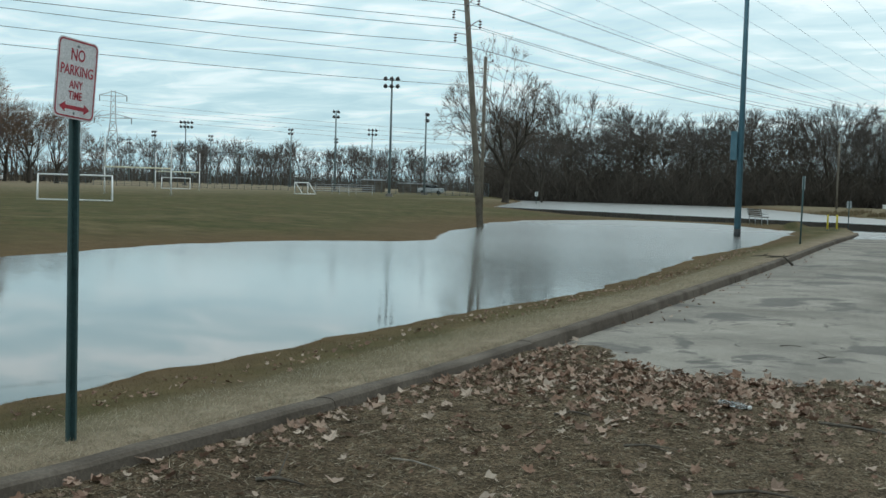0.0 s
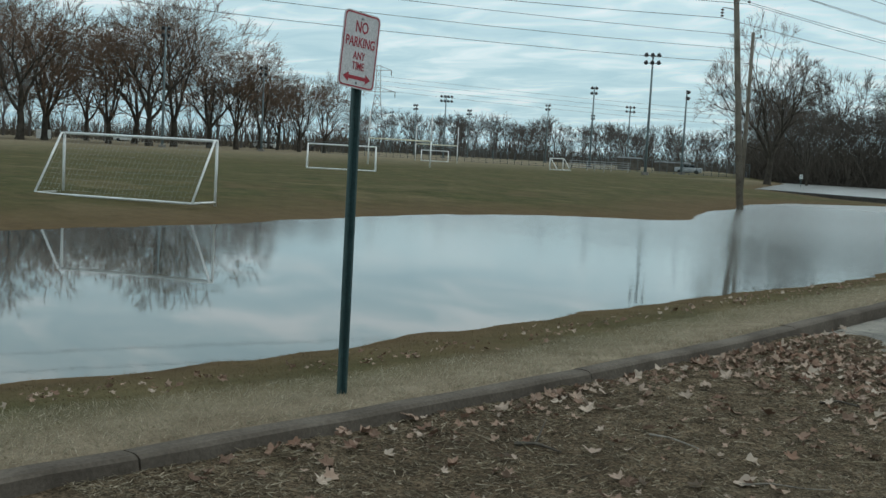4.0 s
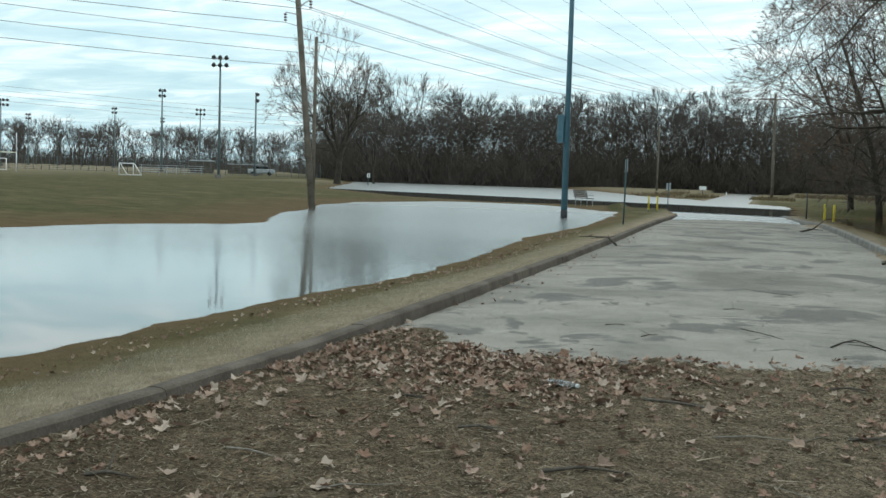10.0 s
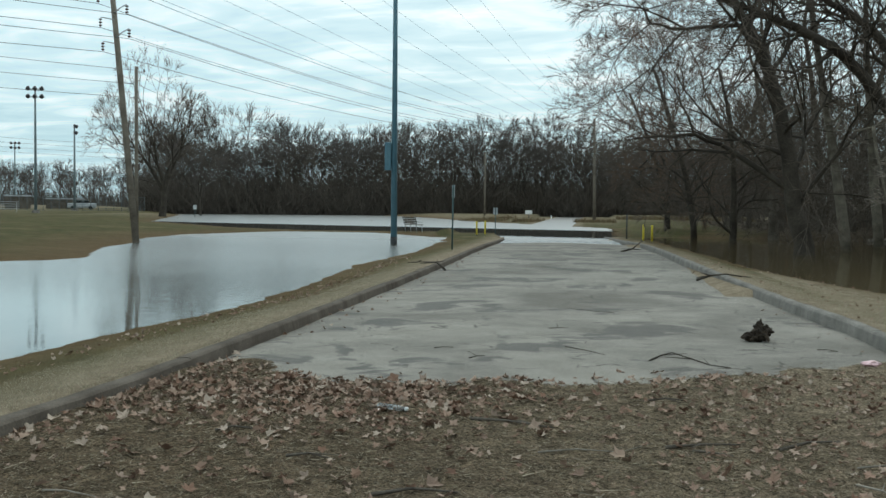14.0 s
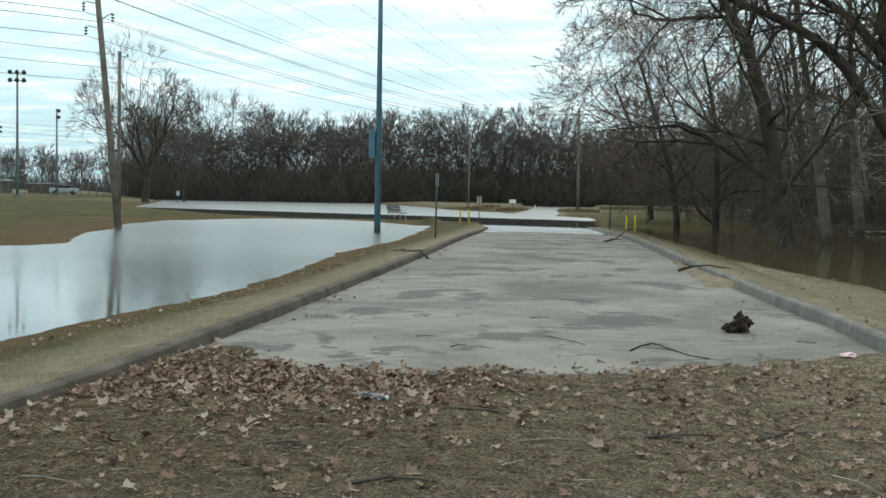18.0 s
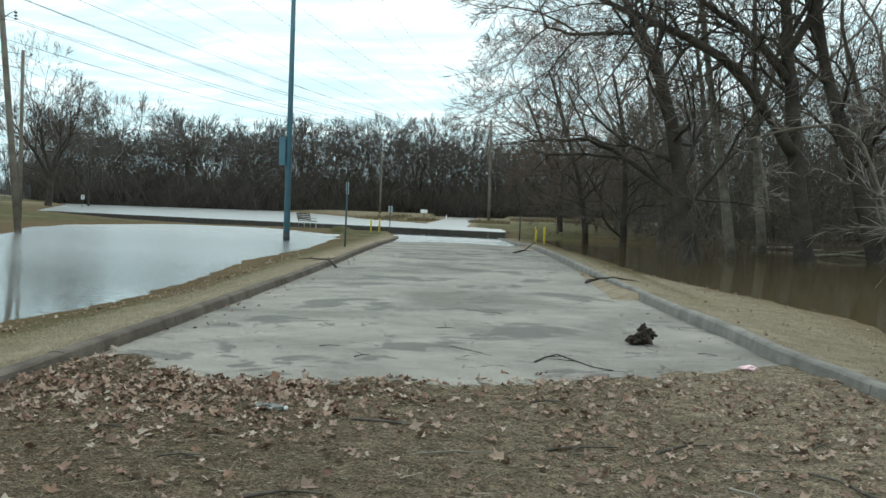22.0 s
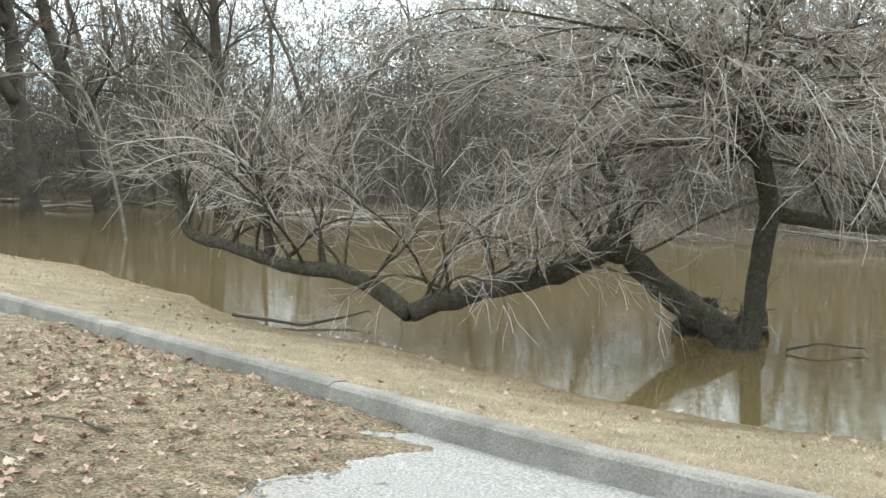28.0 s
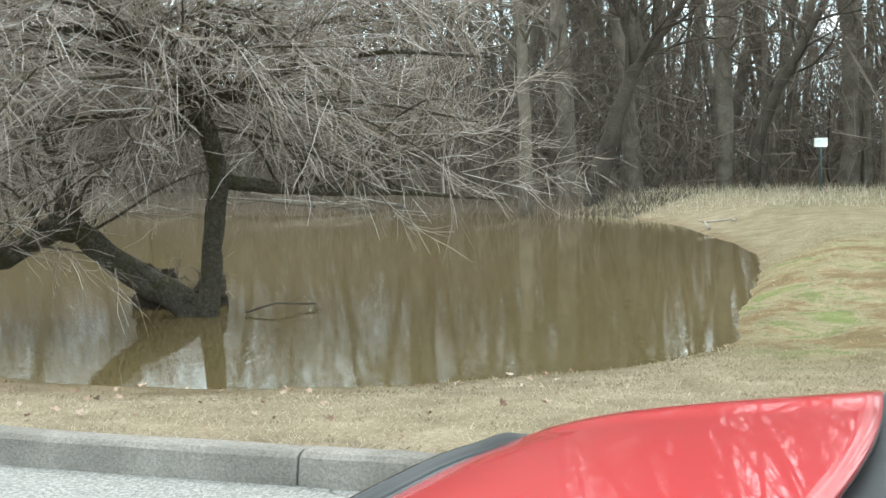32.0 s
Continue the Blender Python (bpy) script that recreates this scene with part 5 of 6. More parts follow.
# ---- posts, poles and lines ----
def plain_post(name, x, y, h, r, material, label, category, z=None, lean=(0, 0), sides=10, group="", taper=0.85):
    z = gz(x, y) if z is None else z
    top = thing(name, x, y, z, label, category, group=group)
    one_tube("post", [(-lean[0] * 0.4, -lean[1] * 0.4, -0.4), (lean[0] * h / 2, lean[1] * h / 2, h / 2), (lean[0] * h, lean[1] * h, h)], [r, r * (1 + taper) / 2, r * taper], material, top, sides)
    return top


# teal light pole with a switch box
blue_pole = plain_post("light_pole", *BLUE_POLE, 15.5, 0.15, M_blue_paint, "tall teal-painted steel light pole standing in the flood", "light pole", z=WATER, taper=0.5)
part("switch_box", box_bm(0.28, 0.34, 1.25, 0.02, (-0.27, -0.02, 3.95)), M_blue_paint, blue_pole, "teal steel switch box")
part("bracket", box_bm(0.2, 0.06, 0.05, 0.005, (-0.12, 0, 4.4)), M_galv, blue_pole)
part("bracket", box_bm(0.2, 0.06, 0.05, 0.005, (-0.12, 0, 3.5)), M_galv, blue_pole)
one_tube("waterline_stain", [(0, 0, -0.1), (0, 0, 0.35)], [0.154, 0.153], M_dark_metal, blue_pole, 12)

POLE_TOP = 11.5
wood_pole = plain_post("utility_pole", *WOOD_POLE, POLE_TOP, 0.155, M_wood_pole, "leaning weathered wooden utility pole standing in the flood", "utility pole", z=WATER, lean=POLE_LEAN, taper=0.72)


def insulator_arm(parent, z, side, lean):
    """A bent steel arm with a string of insulator discs."""
    x0 = lean[0] * z
    tip = x0 + side * 0.62
    dz = 0.12 if side < 0 else 0.42
    arm = one_tube("insulator_arm", [(x0, 0, z), (x0 + side * 0.3, 0, z + dz * 0.6), (tip, 0, z + dz)], [0.03, 0.025, 0.02], M_galv, parent, 6)
    for k in range(3):
        one_tube("insulator", [(tip, 0, z + dz - 0.05 - 0.13 * k), (tip, 0, z + dz - 0.09 - 0.13 * k), (tip, 0, z + dz - 0.14 - 0.13 * k)], [0.03, 0.09, 0.04], M_porcelain, arm, 8)
    return (tip, z + dz - 0.45)


hangs = []
for z in (8.7, 9.75, 10.8):
    hangs.append(insulator_arm(wood_pole, z, -1, POLE_LEAN))
    hangs.append(insulator_arm(wood_pole, z + 0.25, 1, POLE_LEAN))
part("marker_plate", box_bm(0.03, 0.10, 0.2, 0.004, (0.19, -0.05, 1.55)), M_dark_metal, wood_pole)

wood_pole2 = plain_post("utility_pole", *WOOD_POLE2, 9.1, 0.11, M_wood_pole, "shorter wooden utility pole on the grass", "utility pole", taper=0.8)
one_tube("insulator_arm", [(-0.1, 0, 8.8), (0.5, 0, 8.8)], [0.03, 0.03], M_galv, wood_pole2, 6)
one_tube("insulator", [(0.45, 0, 8.8), (0.45, 0, 8.95)], [0.05, 0.04], M_porcelain, wood_pole2, 8)


def cable(a, b, sag, r, label="thin dark overhead cable", n=14):
    t = np.linspace(0, 1, n)
    p = np.outer(1 - t, a) + np.outer(t, b)
    p[:, 2] -= sag * 4 * t * (1 - t)
    s = Soup()
    s.tube(p, [r] * n, 4, caps=False)
    ob = s.out("overhead_cable", M_wire)
    return tagged(ob, label, "cable", "overhead cables")


wx, wy = WOOD_POLE
far_pole = plain_post("utility_pole", -0.2, 129.0, 11.6, 0.18, M_wood_pole, "distant wooden utility pole at the wood's edge", "utility pole", lean=(-0.012, 0), taper=0.8)
one_tube("crossarm", [(-1.2, 0, 10.9), (1.2, 0, 10.9)], [0.06, 0.06], M_wood_pole, far_pole, 6)
for i, (tx, tz) in enumerate(hangs):
    p = (wx + tx, wy, WATER + tz)
    cable(p, (-0.2 + (-0.5 if i % 2 == 0 else 0.5), 129.0, 9.2 + 0.42 * (i // 2) + gz(-0.2, 129)), 1.4, 0.012)
    cable(p, (wx - 30 + tx, wy - 62, 10.2 + tz - 9), 1.2, 0.012)
px, py = WOOD_POLE2
for k in range(3):
    p = (px, py, 8.8 - 0.75 * k)
    cable(p, (px - 31, py - 64, 10.2 - 0.75 * k), 0.9, 0.012)
    cable(p, (px - 4, py + 85, 8.6 - 0.75 * k), 1.2, 0.012)
for k, (dx, h) in enumerate(((-8, 15.2), (-5, 15.6), (-4.2, 16.6), (0, 17.2), (1.2, 18.6), (7, 18.0), (8.5, 19.4))):
    cable((1 + dx * 0.12, 215, 13.0 + k * 0.35), (-19.5 + dx, 61, h - 1.0), 1.5, 0.011)
    cable((-19.5 + dx, 61, h - 1.0), (-36 + dx, -60, h + 3), 1.5, 0.011)
for k in range(4):
    cable((-228.5, 258, 19.4 + 1.4 * k), (-20, 420, 15.0 + 1.2 * k), 3.0, 0.03, "faint distant transmission cable")

# ---- no parking sign ----
def rounded_plate(w, h, r, thick, z):
    bm = bmesh.new()
    ring = []
    for cx, cz, a0 in ((w / 2 - r, h / 2 - r, 0), (-w / 2 + r, h / 2 - r, 90), (-w / 2 + r, -h / 2 + r, 180), (w / 2 - r, -h / 2 + r, 270)):
        for k in range(5):
            a = radians(a0 + 22.5 * k)
            ring.append(bm.verts.new((cx + r * math.cos(a), 0, cz + r * math.sin(a))))
    f = bm.faces.new(ring)
    ex = bmesh.ops.extrude_face_region(bm, geom=[f])
    bmesh.ops.translate(bm, vec=(0, thick, 0), verts=[v for v in ex["geom"] if isinstance(v, bmesh.types.BMVert)])
    bmesh.ops.translate(bm, vec=(0, z, 0), verts=bm.verts)
    bmesh.ops.recalc_face_normals(bm, faces=bm.faces)
    return bm


def sign_border(w, h, r, inset, width, y):
    """A thin printed frame, as a ring of quads."""
    bm = bmesh.new()
    rings = []
    for ins in (inset, inset + width):
        ring = []
        rr, ww, hh = r - ins * 0.6, w / 2 - ins, h / 2 - ins
        for cx, cz, a0 in ((ww - rr, hh - rr, 0), (-ww + rr, hh - rr, 90), (-ww + rr, -hh + rr, 180), (ww - rr, -hh + rr, 270)):
            for k in range(5):
                a = radians(a0 + 22.5 * k)
                ring.append(bm.verts.new((cx + rr * math.cos(a), y, cz + rr * math.sin(a))))
        rings.append(ring)
    n = len(rings[0])
    for i in range(n):
        bm.faces.new((rings[0][i], rings[0][(i + 1) % n], rings[1][(i + 1) % n], rings[1][i]))
    return bm


def lettering(text, size, x, z, y, material, parent, wide=1.0):
    c = bpy.data.curves.new("lettering", "FONT")
    c.body, c.size, c.align_x, c.align_y, c.extrude = text, size, "CENTER", "CENTER", 0.0006
    c.offset = size * 0.012
    tmp = new("lettering", c)
    bpy.context.view_layer.update()
    me = bpy.data.meshes.new_from_object(tmp.evaluated_get(bpy.context.evaluated_depsgraph_get()))
    bpy.data.objects.remove(tmp)
    me.materials.clear()
    me.materials.append(material)
    ob = new("lettering", me)
    ob.parent = parent
    ob.matrix_basis = Matrix.Translation((x, y, z)) @ Euler((radians(90), 0, 0)).to_matrix().to_4x4() @ Matrix.Diagonal((wide, 1, 1, 1))
    return ob


sign = thing("parking_sign", *SIGN_AT, gz(*SIGN_AT), "white and red no parking sign on a dark green post", "road sign", rz=SIGN_TURN)
sign.matrix_basis = Matrix.Translation((*SIGN_AT, gz(*SIGN_AT))) @ Euler((radians(SIGN_LEAN[0]), radians(SIGN_LEAN[1]), radians(SIGN_TURN))).to_matrix().to_4x4()
bm = bmesh.new()
# U-channel: a folded section drawn up
sec = [(-0.042, 0.0), (-0.026, 0.0), (-0.018, 0.026), (0.018, 0.026), (0.026, 0.0), (0.042, 0.0), (0.042, 0.004), (0.029, 0.004), (0.021, 0.031), (-0.021, 0.031), (-0.029, 0.004), (-0.042, 0.004)]
lo = [bm.verts.new((x * 0.92, y, -0.4)) for x, y in sec]
hi = [bm.verts.new((x * 0.92, y, 2.29)) for x, y in sec]
for i in range(len(sec)):
    j = (i + 1) % len(sec)
    bm.faces.new((lo[i], lo[j], hi[j], hi[i]))
bm.faces.new(hi)
part("post", bm, M_green_post, sign, "dark green steel channel post")
plate = part("sign_plate", rounded_plate(0.305, 0.457, 0.035, 0.003, -0.006), M_sign_white, sign, "white reflective plate with red border")
plate.matrix_basis = Matrix.Translation((0, 0, SIGN_MID)) @ Euler((0, radians(5), 0)).to_matrix().to_4x4()
part("border", sign_border(0.305, 0.457, 0.035, 0.008, 0.008, -0.0075), M_sign_red, plate, "thin red border")
for text, size, z in (("NO", 0.095, 0.135), ("PARKING", 0.082, 0.045), ("ANY", 0.066, -0.035), ("TIME", 0.066, -0.097)):
    lettering(text, size, 0.0, z, -0.0075, M_sign_red, plate, 0.72)
bm = bmesh.new()
arrow = [(-0.115, 0), (-0.07, 0.03), (-0.07, 0.011), (0.07, 0.011), (0.07, 0.03), (0.115, 0), (0.07, -0.03), (0.07, -0.011), (-0.07, -0.011), (-0.07, -0.03)]
vs = [bm.verts.new((x, -0.0078, z - 0.165)) for x, z in arrow]
for q in ((0, 1, 9), (5, 6, 4), (2, 3, 7, 8)):
    bm.faces.new([vs[i] for i in q])
part("arrow", bm, M_sign_red, plate, "red double arrow")
for z in (0.19, -0.195):
    one_tube("bolt", [(0, -0.006, z), (0, -0.013, z)], [0.008, 0.006], M_galv, plate, 8)

# ---- playing field ----
def soccer_goal(x, y, rz, w, h, d, label, net=True, r=0.055):
    g = thing("soccer_goal", x, y, gz(x, y), label, "soccer goal", rz=rz, group="soccer goals")
    a = -w / 2
    one_tube("crossbar", [(a, 0, h), (-a, 0, h)], [r, r], M_white_paint, g, 8)
    for s in (a, -a):
        one_tube("upright", [(s, 0, -0.05), (s, 0, h)], [r, r], M_white_paint, g, 8)
        one_tube("back_stay", [(s, 0.35 * d * 0.3, h), (s, d, 0.04)], [r * 0.8, r * 0.8], M_white_paint, g, 8)
        one_tube("top_stay", [(s, 0, h), (s, 0.35 * d * 0.3, h)], [r * 0.8, r * 0.8], M_white_paint, g, 8)
        one_tube("side_bar", [(s, 0, 0.04), (s, d, 0.04)], [r * 0.8, r * 0.8], M_white_paint, g, 8)
    one_tube("ground_bar", [(a, d, 0.04), (-a, d, 0.04)], [r * 0.8, r * 0.8], M_white_paint, g, 8)
    if net:
        s = Soup()
        for i in range(37):
            u = a + w * i / 36
            s.tube([(u, d * 0.1, h), (u, d * 0.62, h * 0.48), (u, d, 0.06)], [0.002] * 3, 3, False)
        for i in range(13):
            v = i / 12
            yy = d * (0.1 + 0.9 * v) + 0.06 * math.sin(v * 3.14)
            s.tube([(a, yy, h * (1 - v) + 0.05 * v), (0, yy + 0.05, h * (1 - v)), (-a, yy, h * (1 - v) + 0.05 * v)], [0.002] * 3, 3, False)
        s.out("net", M_net, g, "sagging pale cord net")
    return g


for q in GOALS:
    soccer_goal(*q)


def field_posts(x, y, rz, label):
    g = thing("football_goalpost", x, y, gz(x, y), label, "goalpost", rz=rz, group="football goalposts")
    for s in (-2.78, 2.78):
        one_tube("upright", [(s, 0, -0.05), (s, 0, 2.3)], [0.06, 0.06], M_white_paint, g, 8)
        one_tube("extension", [(s, 0, 2.3), (s, 0, 4.75)], [0.055, 0.05], M_white_paint, g, 8)
    one_tube("crossbar", [(-2.78, 0, 2.3), (2.78, 0, 2.3)], [0.06, 0.06], M_goal_yellow, g, 8)
    return g


for q in FIELD_POSTS:
    field_posts(*q)


M_mast = surface("weathered_mast_steel", (0.11, 0.15, 0.16), (0.17, 0.21, 0.22), 2, 20, 0.7, 0.1, 0.002)


def flood_light(x, y, h, heads, rz, label):
    g = thing("floodlight_mast", x, y, gz(x, y), label, "floodlight", rz=rz, group="floodlight masts")
    one_tube("mast", [(0, 0, -0.3), (0, 0, h * 0.5), (0, 0, h)], [0.18, 0.14, 0.10], M_mast, g, 8)
    part("base", box_bm(0.8, 0.8, 0.4, 0.04, (0, 0, 0.15)), M_concrete, g)
    for row in range(2):
        one_tube("crossarm", [(-heads * 0.35, 0, h - 0.3 - row * 0.9), (heads * 0.35, 0, h - 0.3 - row * 0.9)], [0.06, 0.06], M_galv, g, 6)
        for i in range(heads):
            u = (i - (heads - 1) / 2) * 0.75
            one_tube("lamp_head", [(u, 0.1, h - row * 0.9), (u, -0.28, h - 0.22 - row * 0.9), (u, -0.42, h - 0.30 - row * 0.9)], [0.10, 0.24, 0.26], M_dark_metal, g, 8)
    return g


for x, y, h, heads, rz in MASTS:
    flood_light(x, y, h, heads, rz, "tall grey steel floodlight mast beside the ball fields")

# lattice transmission tower
tower = thing("transmission_tower", *TOWER, gz(*TOWER), "distant steel lattice transmission tower", "pylon", rz=40)


def girder(name, a, b, r, parent):
    return one_tube(name, [a, b], [r, r], M_galv, parent, 4, smooth=False)


TH = 26.0
def leg_at(z, sx, sy):
    w = 2.9 - 2.1 * min(z / 17.0, 1.0)
    return (sx * w, sy * w, z)


for sx in (-1, 1):
    for sy in (-1, 1):
        girder("leg", leg_at(0, sx, sy), leg_at(17, sx, sy), 0.11, tower)
        girder("leg", leg_at(17, sx, sy), (sx * 0.55, sy * 0.55, TH), 0.09, tower)
levels = [0, 4.5, 8.3, 11.6, 14.4, 17]
for za, zb in zip(levels, levels[1:]):
    for s in (-1, 1):
        girder("brace", leg_at(za, -1, s), leg_at(zb, 1, s), 0.06, tower)
        girder("brace", leg_at(za, 1, s), leg_at(zb, -1, s), 0.06, tower)
        girder("brace", leg_at(za, s, -1), leg_at(zb, s, 1), 0.06, tower)
        girder("brace", leg_at(zb, -1, s), leg_at(zb, 1, s), 0.06, tower)
for z, w in ((18.2, 5.2), (24.6, 3.8)):
    for s in (-1, 1):
        girder("crossarm", (0, 0, z + 1.2), (s * w, 0, z), 0.09, tower)
        girder("crossarm", (0, 0, z - 0.2), (s * w, 0, z), 0.09, tower)
        one_tube("insulator", [(s * w, 0, z), (s * w, 0, z - 1.7)], [0.14, 0.12], M_porcelain, tower, 6)
for z in (19.5, 21.5, 23.5):
    girder("brace", (-0.6, 0.5, z - 1), (0.6, 0.5, z + 1), 0.05, tower)
    girder("brace", (0.6, -0.5, z - 1), (-0.6, -0.5, z + 1), 0.05, tower)

# chain-link fence round the ball fields
fence = thing("chain_link_fence", *around(34, 165), 0.2, "low grey chain-link fence round the ball fields", "fence")
M_link = surface("galvanised_mesh", (0.09, 0.11, 0.115), (0.14, 0.16, 0.165), 2, 20, 0.8, 0.1, 0.002)
fx, fy = around(34, 165)
prev = None
for i in range(60):
    a = 22.5 + i * 0.36
    x, y = around(a, 165 + 0.9 * (a - 22) )
    p = (x - fx, y - fy, gz(x, y) - 0.2)
    one_tube("fence_post", [p, (p[0], p[1], p[2] + 2.0)], [0.04, 0.04], M_link, fence, 5)
    if prev:
        one_tube("top_rail", [(prev[0], prev[1], prev[2] + 1.95), (p[0], p[1], p[2] + 1.95)], [0.03, 0.03], M_link, fence, 4)
        s = Soup()
        for k in range(7):
            s.tube([(prev[0], prev[1], prev[2] + 0.1 + 0.27 * k), (p[0], p[1], p[2] + 0.1 + 0.27 * k)], [0.02, 0.02], 3, False)
        s.out("mesh_panel", M_link, fence)
    prev = p

# far things beyond the field
def far_block(name, a, d, w, dp, h, material, label, category, roof=None):
    x, y = around(a, d)
    g = thing(name, x, y, gz(x, y), label, category, rz=a)
    part("body", box_bm(w, dp, h, 0.06, (0, 0, h / 2)), material, g)
    if roof:
        part("roof", box_bm(w * 1.06, dp * 1.1, 0.18, 0.03, (0, 0, h + 0.1)), roof, g)
    return g


def far_car(a, d, rz, material, label):
    x, y = around(a, d)
    g = thing("parked_car", x, y, gz(x, y), label, "car", rz=rz, group="far parked cars")
    part("body", box_bm(4.4, 1.75, 0.75, 0.16, (0, 0, 0.62)), material, g)
    part("cabin", box_bm(2.4, 1.55, 0.6, 0.2, (-0.15, 0, 1.2)), M_black_gloss, g)
    for sx in (-1.35, 1.35):
        for sy in (-0.8, 0.8):
            one_tube("wheel", [(sx, sy - 0.1, 0.32), (sx, sy + 0.1, 0.32)], [0.32, 0.32], M_rubber, g, 10)
    return g


far_car(53.2, 215, 50, M_white_paint, "white van parked under the field trees")
far_car(46.5, 225, 30, M_white_paint, "white car parked beyond the field")
far_car(44.6, 230, 35, M_dark_metal, "dark car parked beyond the field")
far_car(25.4, 190, 20, M_galv, "silver car parked by the ball fields")
far_block("equipment_shed", 28.3, 200, 4, 3, 2.0, M_kerb_dark, "low grey equipment shed by the ball fields", "shed", M_galv)
far_block("dugout", 26.2, 205, 6, 3, 1.6, M_kerb_dark, "grey dugout by the ball fields", "dugout", M_galv)
far_block("storage_bin", 57.0, 190, 2.2, 1.6, 1.4, M_white_paint, "white storage bin under the trees", "bin")


def bleacher(a, d):
    x, y = around(a, d)
    g = thing("bleachers", x, y, gz(x, y), "low aluminium bleachers beside the field", "bleachers", rz=a, group="bleachers")
    for k in range(4):
        part("bench_plank", box_bm(5.0, 0.28, 0.06, 0.01, (0, k * 0.55, 0.4 + 0.28 * k)), M_galv, g)
        for s in (-2.2, 0, 2.2):
            one_tube("leg", [(s, k * 0.55, -0.05), (s, k * 0.55, 0.4 + 0.28 * k)], [0.03, 0.03], M_galv, g, 5)
    return g


bleacher(30.4, 150)
bleacher(29.2, 152)

# ---- by the road ----
def bollard(x, y, h=0.85):
    g = thing("bollard", x, y, max(gz(x, y), WATER), "yellow painted steel bollard in the grass", "bollard", group="yellow bollards")
    one_tube("tube", [(0, 0, -0.3), (0, 0, h - 0.06), (0, 0, h - 0.02), (0, 0, h)], [0.05, 0.05, 0.04, 0.015], M_yellow, g, 12)
    one_tube("collar", [(0, 0, 0.0), (0, 0, 0.05)], [0.062, 0.062], M_concrete, g, 12)


for q in BOLLARDS:
    bollard(*q)


def back_sign(x, y, h, w, ph, label, face=M_galv, lean=(0, 0)):
    g = plain_post("road_sign", x, y, h, 0.032, M_green_post, label, "road sign", lean=lean, sides=6, taper=1.0)
    part("sign_plate", rounded_plate(w, ph, 0.03, 0.004, 0.035), face, g).matrix_basis = Matrix.Translation((lean[0] * h, 0, h - ph / 2))
    return g


back_sign(-5.08, 39.5, 2.3, 0.10, 0.46, "narrow road sign seen edge-on beside the kerb", lean=(0.012, 0))
back_sign(-6.8, 76.5, 2.0, 0.3, 0.46, "grey back of a small road sign beyond the flood")
back_sign(-47.9, 130.9, 2.0, 0.4, 0.55, "small white sign at the wood's edge", M_white_paint)
notice = back_sign(39.3, 6.15, 1.75, 0.42, 0.30, "small white notice on a post in the wood", M_white_paint)
notice.matrix_basis = notice.matrix_basis @ Matrix.Rotation(radians(105), 4, "Z")
plain_post("marker_post", 1.62, 60.4, 1.35, 0.04, M_dark_metal, "dark thin marker post beside the flooded road", "post", taper=1.0)
plain_post("marker_post", -5.85, 149.2, 1.1, 0.06, M_white_paint, "short white marker post", "post", taper=1.0)
plain_post("utility_pole", -14.6, 148.6, 8.4, 0.13, M_wood_pole, "slim grey pole at the wood's edge", "utility pole", taper=0.8)
bx = thing("notice_box", -8.8, 149, gz(-8.8, 149), "white notice box on a short post", "sign")
one_tube("post", [(0, 0, -0.2), (0, 0, 0.7)], [0.06, 0.06], M_dark_metal, bx, 6)
part("board", box_bm(0.9, 0.15, 0.5, 0.02, (0, 0, 0.85)), M_white_paint, bx)

bench = thing("park_bench", -11.2, 68.9, gz(-11.2, 68.9), "weathered slatted park bench at the water's edge", "bench", rz=BENCH_TURN)
for k in range(4):
    part("seat_slat", box_bm(1.8, 0.09, 0.04, 0.006, (0, -0.16 + 0.11 * k, 0.45)), M_bark, bench)
for k in range(4):
    part("back_slat", box_bm(1.8, 0.035, 0.09, 0.006, (0, 0.25 + 0.03 * k, 0.56 + 0.11 * k)), M_bark, bench)
for s in (-0.78, 0.78):
    one_tube("leg", [(s, -0.18, -0.1), (s, -0.16, 0.43)], [0.03, 0.03], M_galv, bench, 6)
    one_tube("leg", [(s, 0.2, -0.1), (s, 0.22, 0.45), (s, 0.36, 0.95)], [0.03, 0.03, 0.025], M_galv, bench, 6)
    one_tube("armrest", [(s, -0.2, 0.62), (s, 0.25, 0.64)], [0.025, 0.025], M_galv, bench, 6)

# ---- small things on the road and the silt ----
def lump(seed, size, rough, cuts=2):
    r = np.random.default_rng(seed)
    bm = bmesh.new()
    bmesh.ops.create_icosphere(bm, subdivisions=cuts + 1, radius=1)
    for v in bm.verts:
        n1 = noise.noise(v.co * 2.3 + Vector((seed, 0, 0)))
        n2 = noise.noise(v.co * 6.0 + Vector((0, seed, 0)))
        v.co *= 1 + rough * n1 + rough * 0.5 * n2
        v.co = Vector((v.co.x * size[0], v.co.y * size[1], v.co.z * size[2]))
    return bm


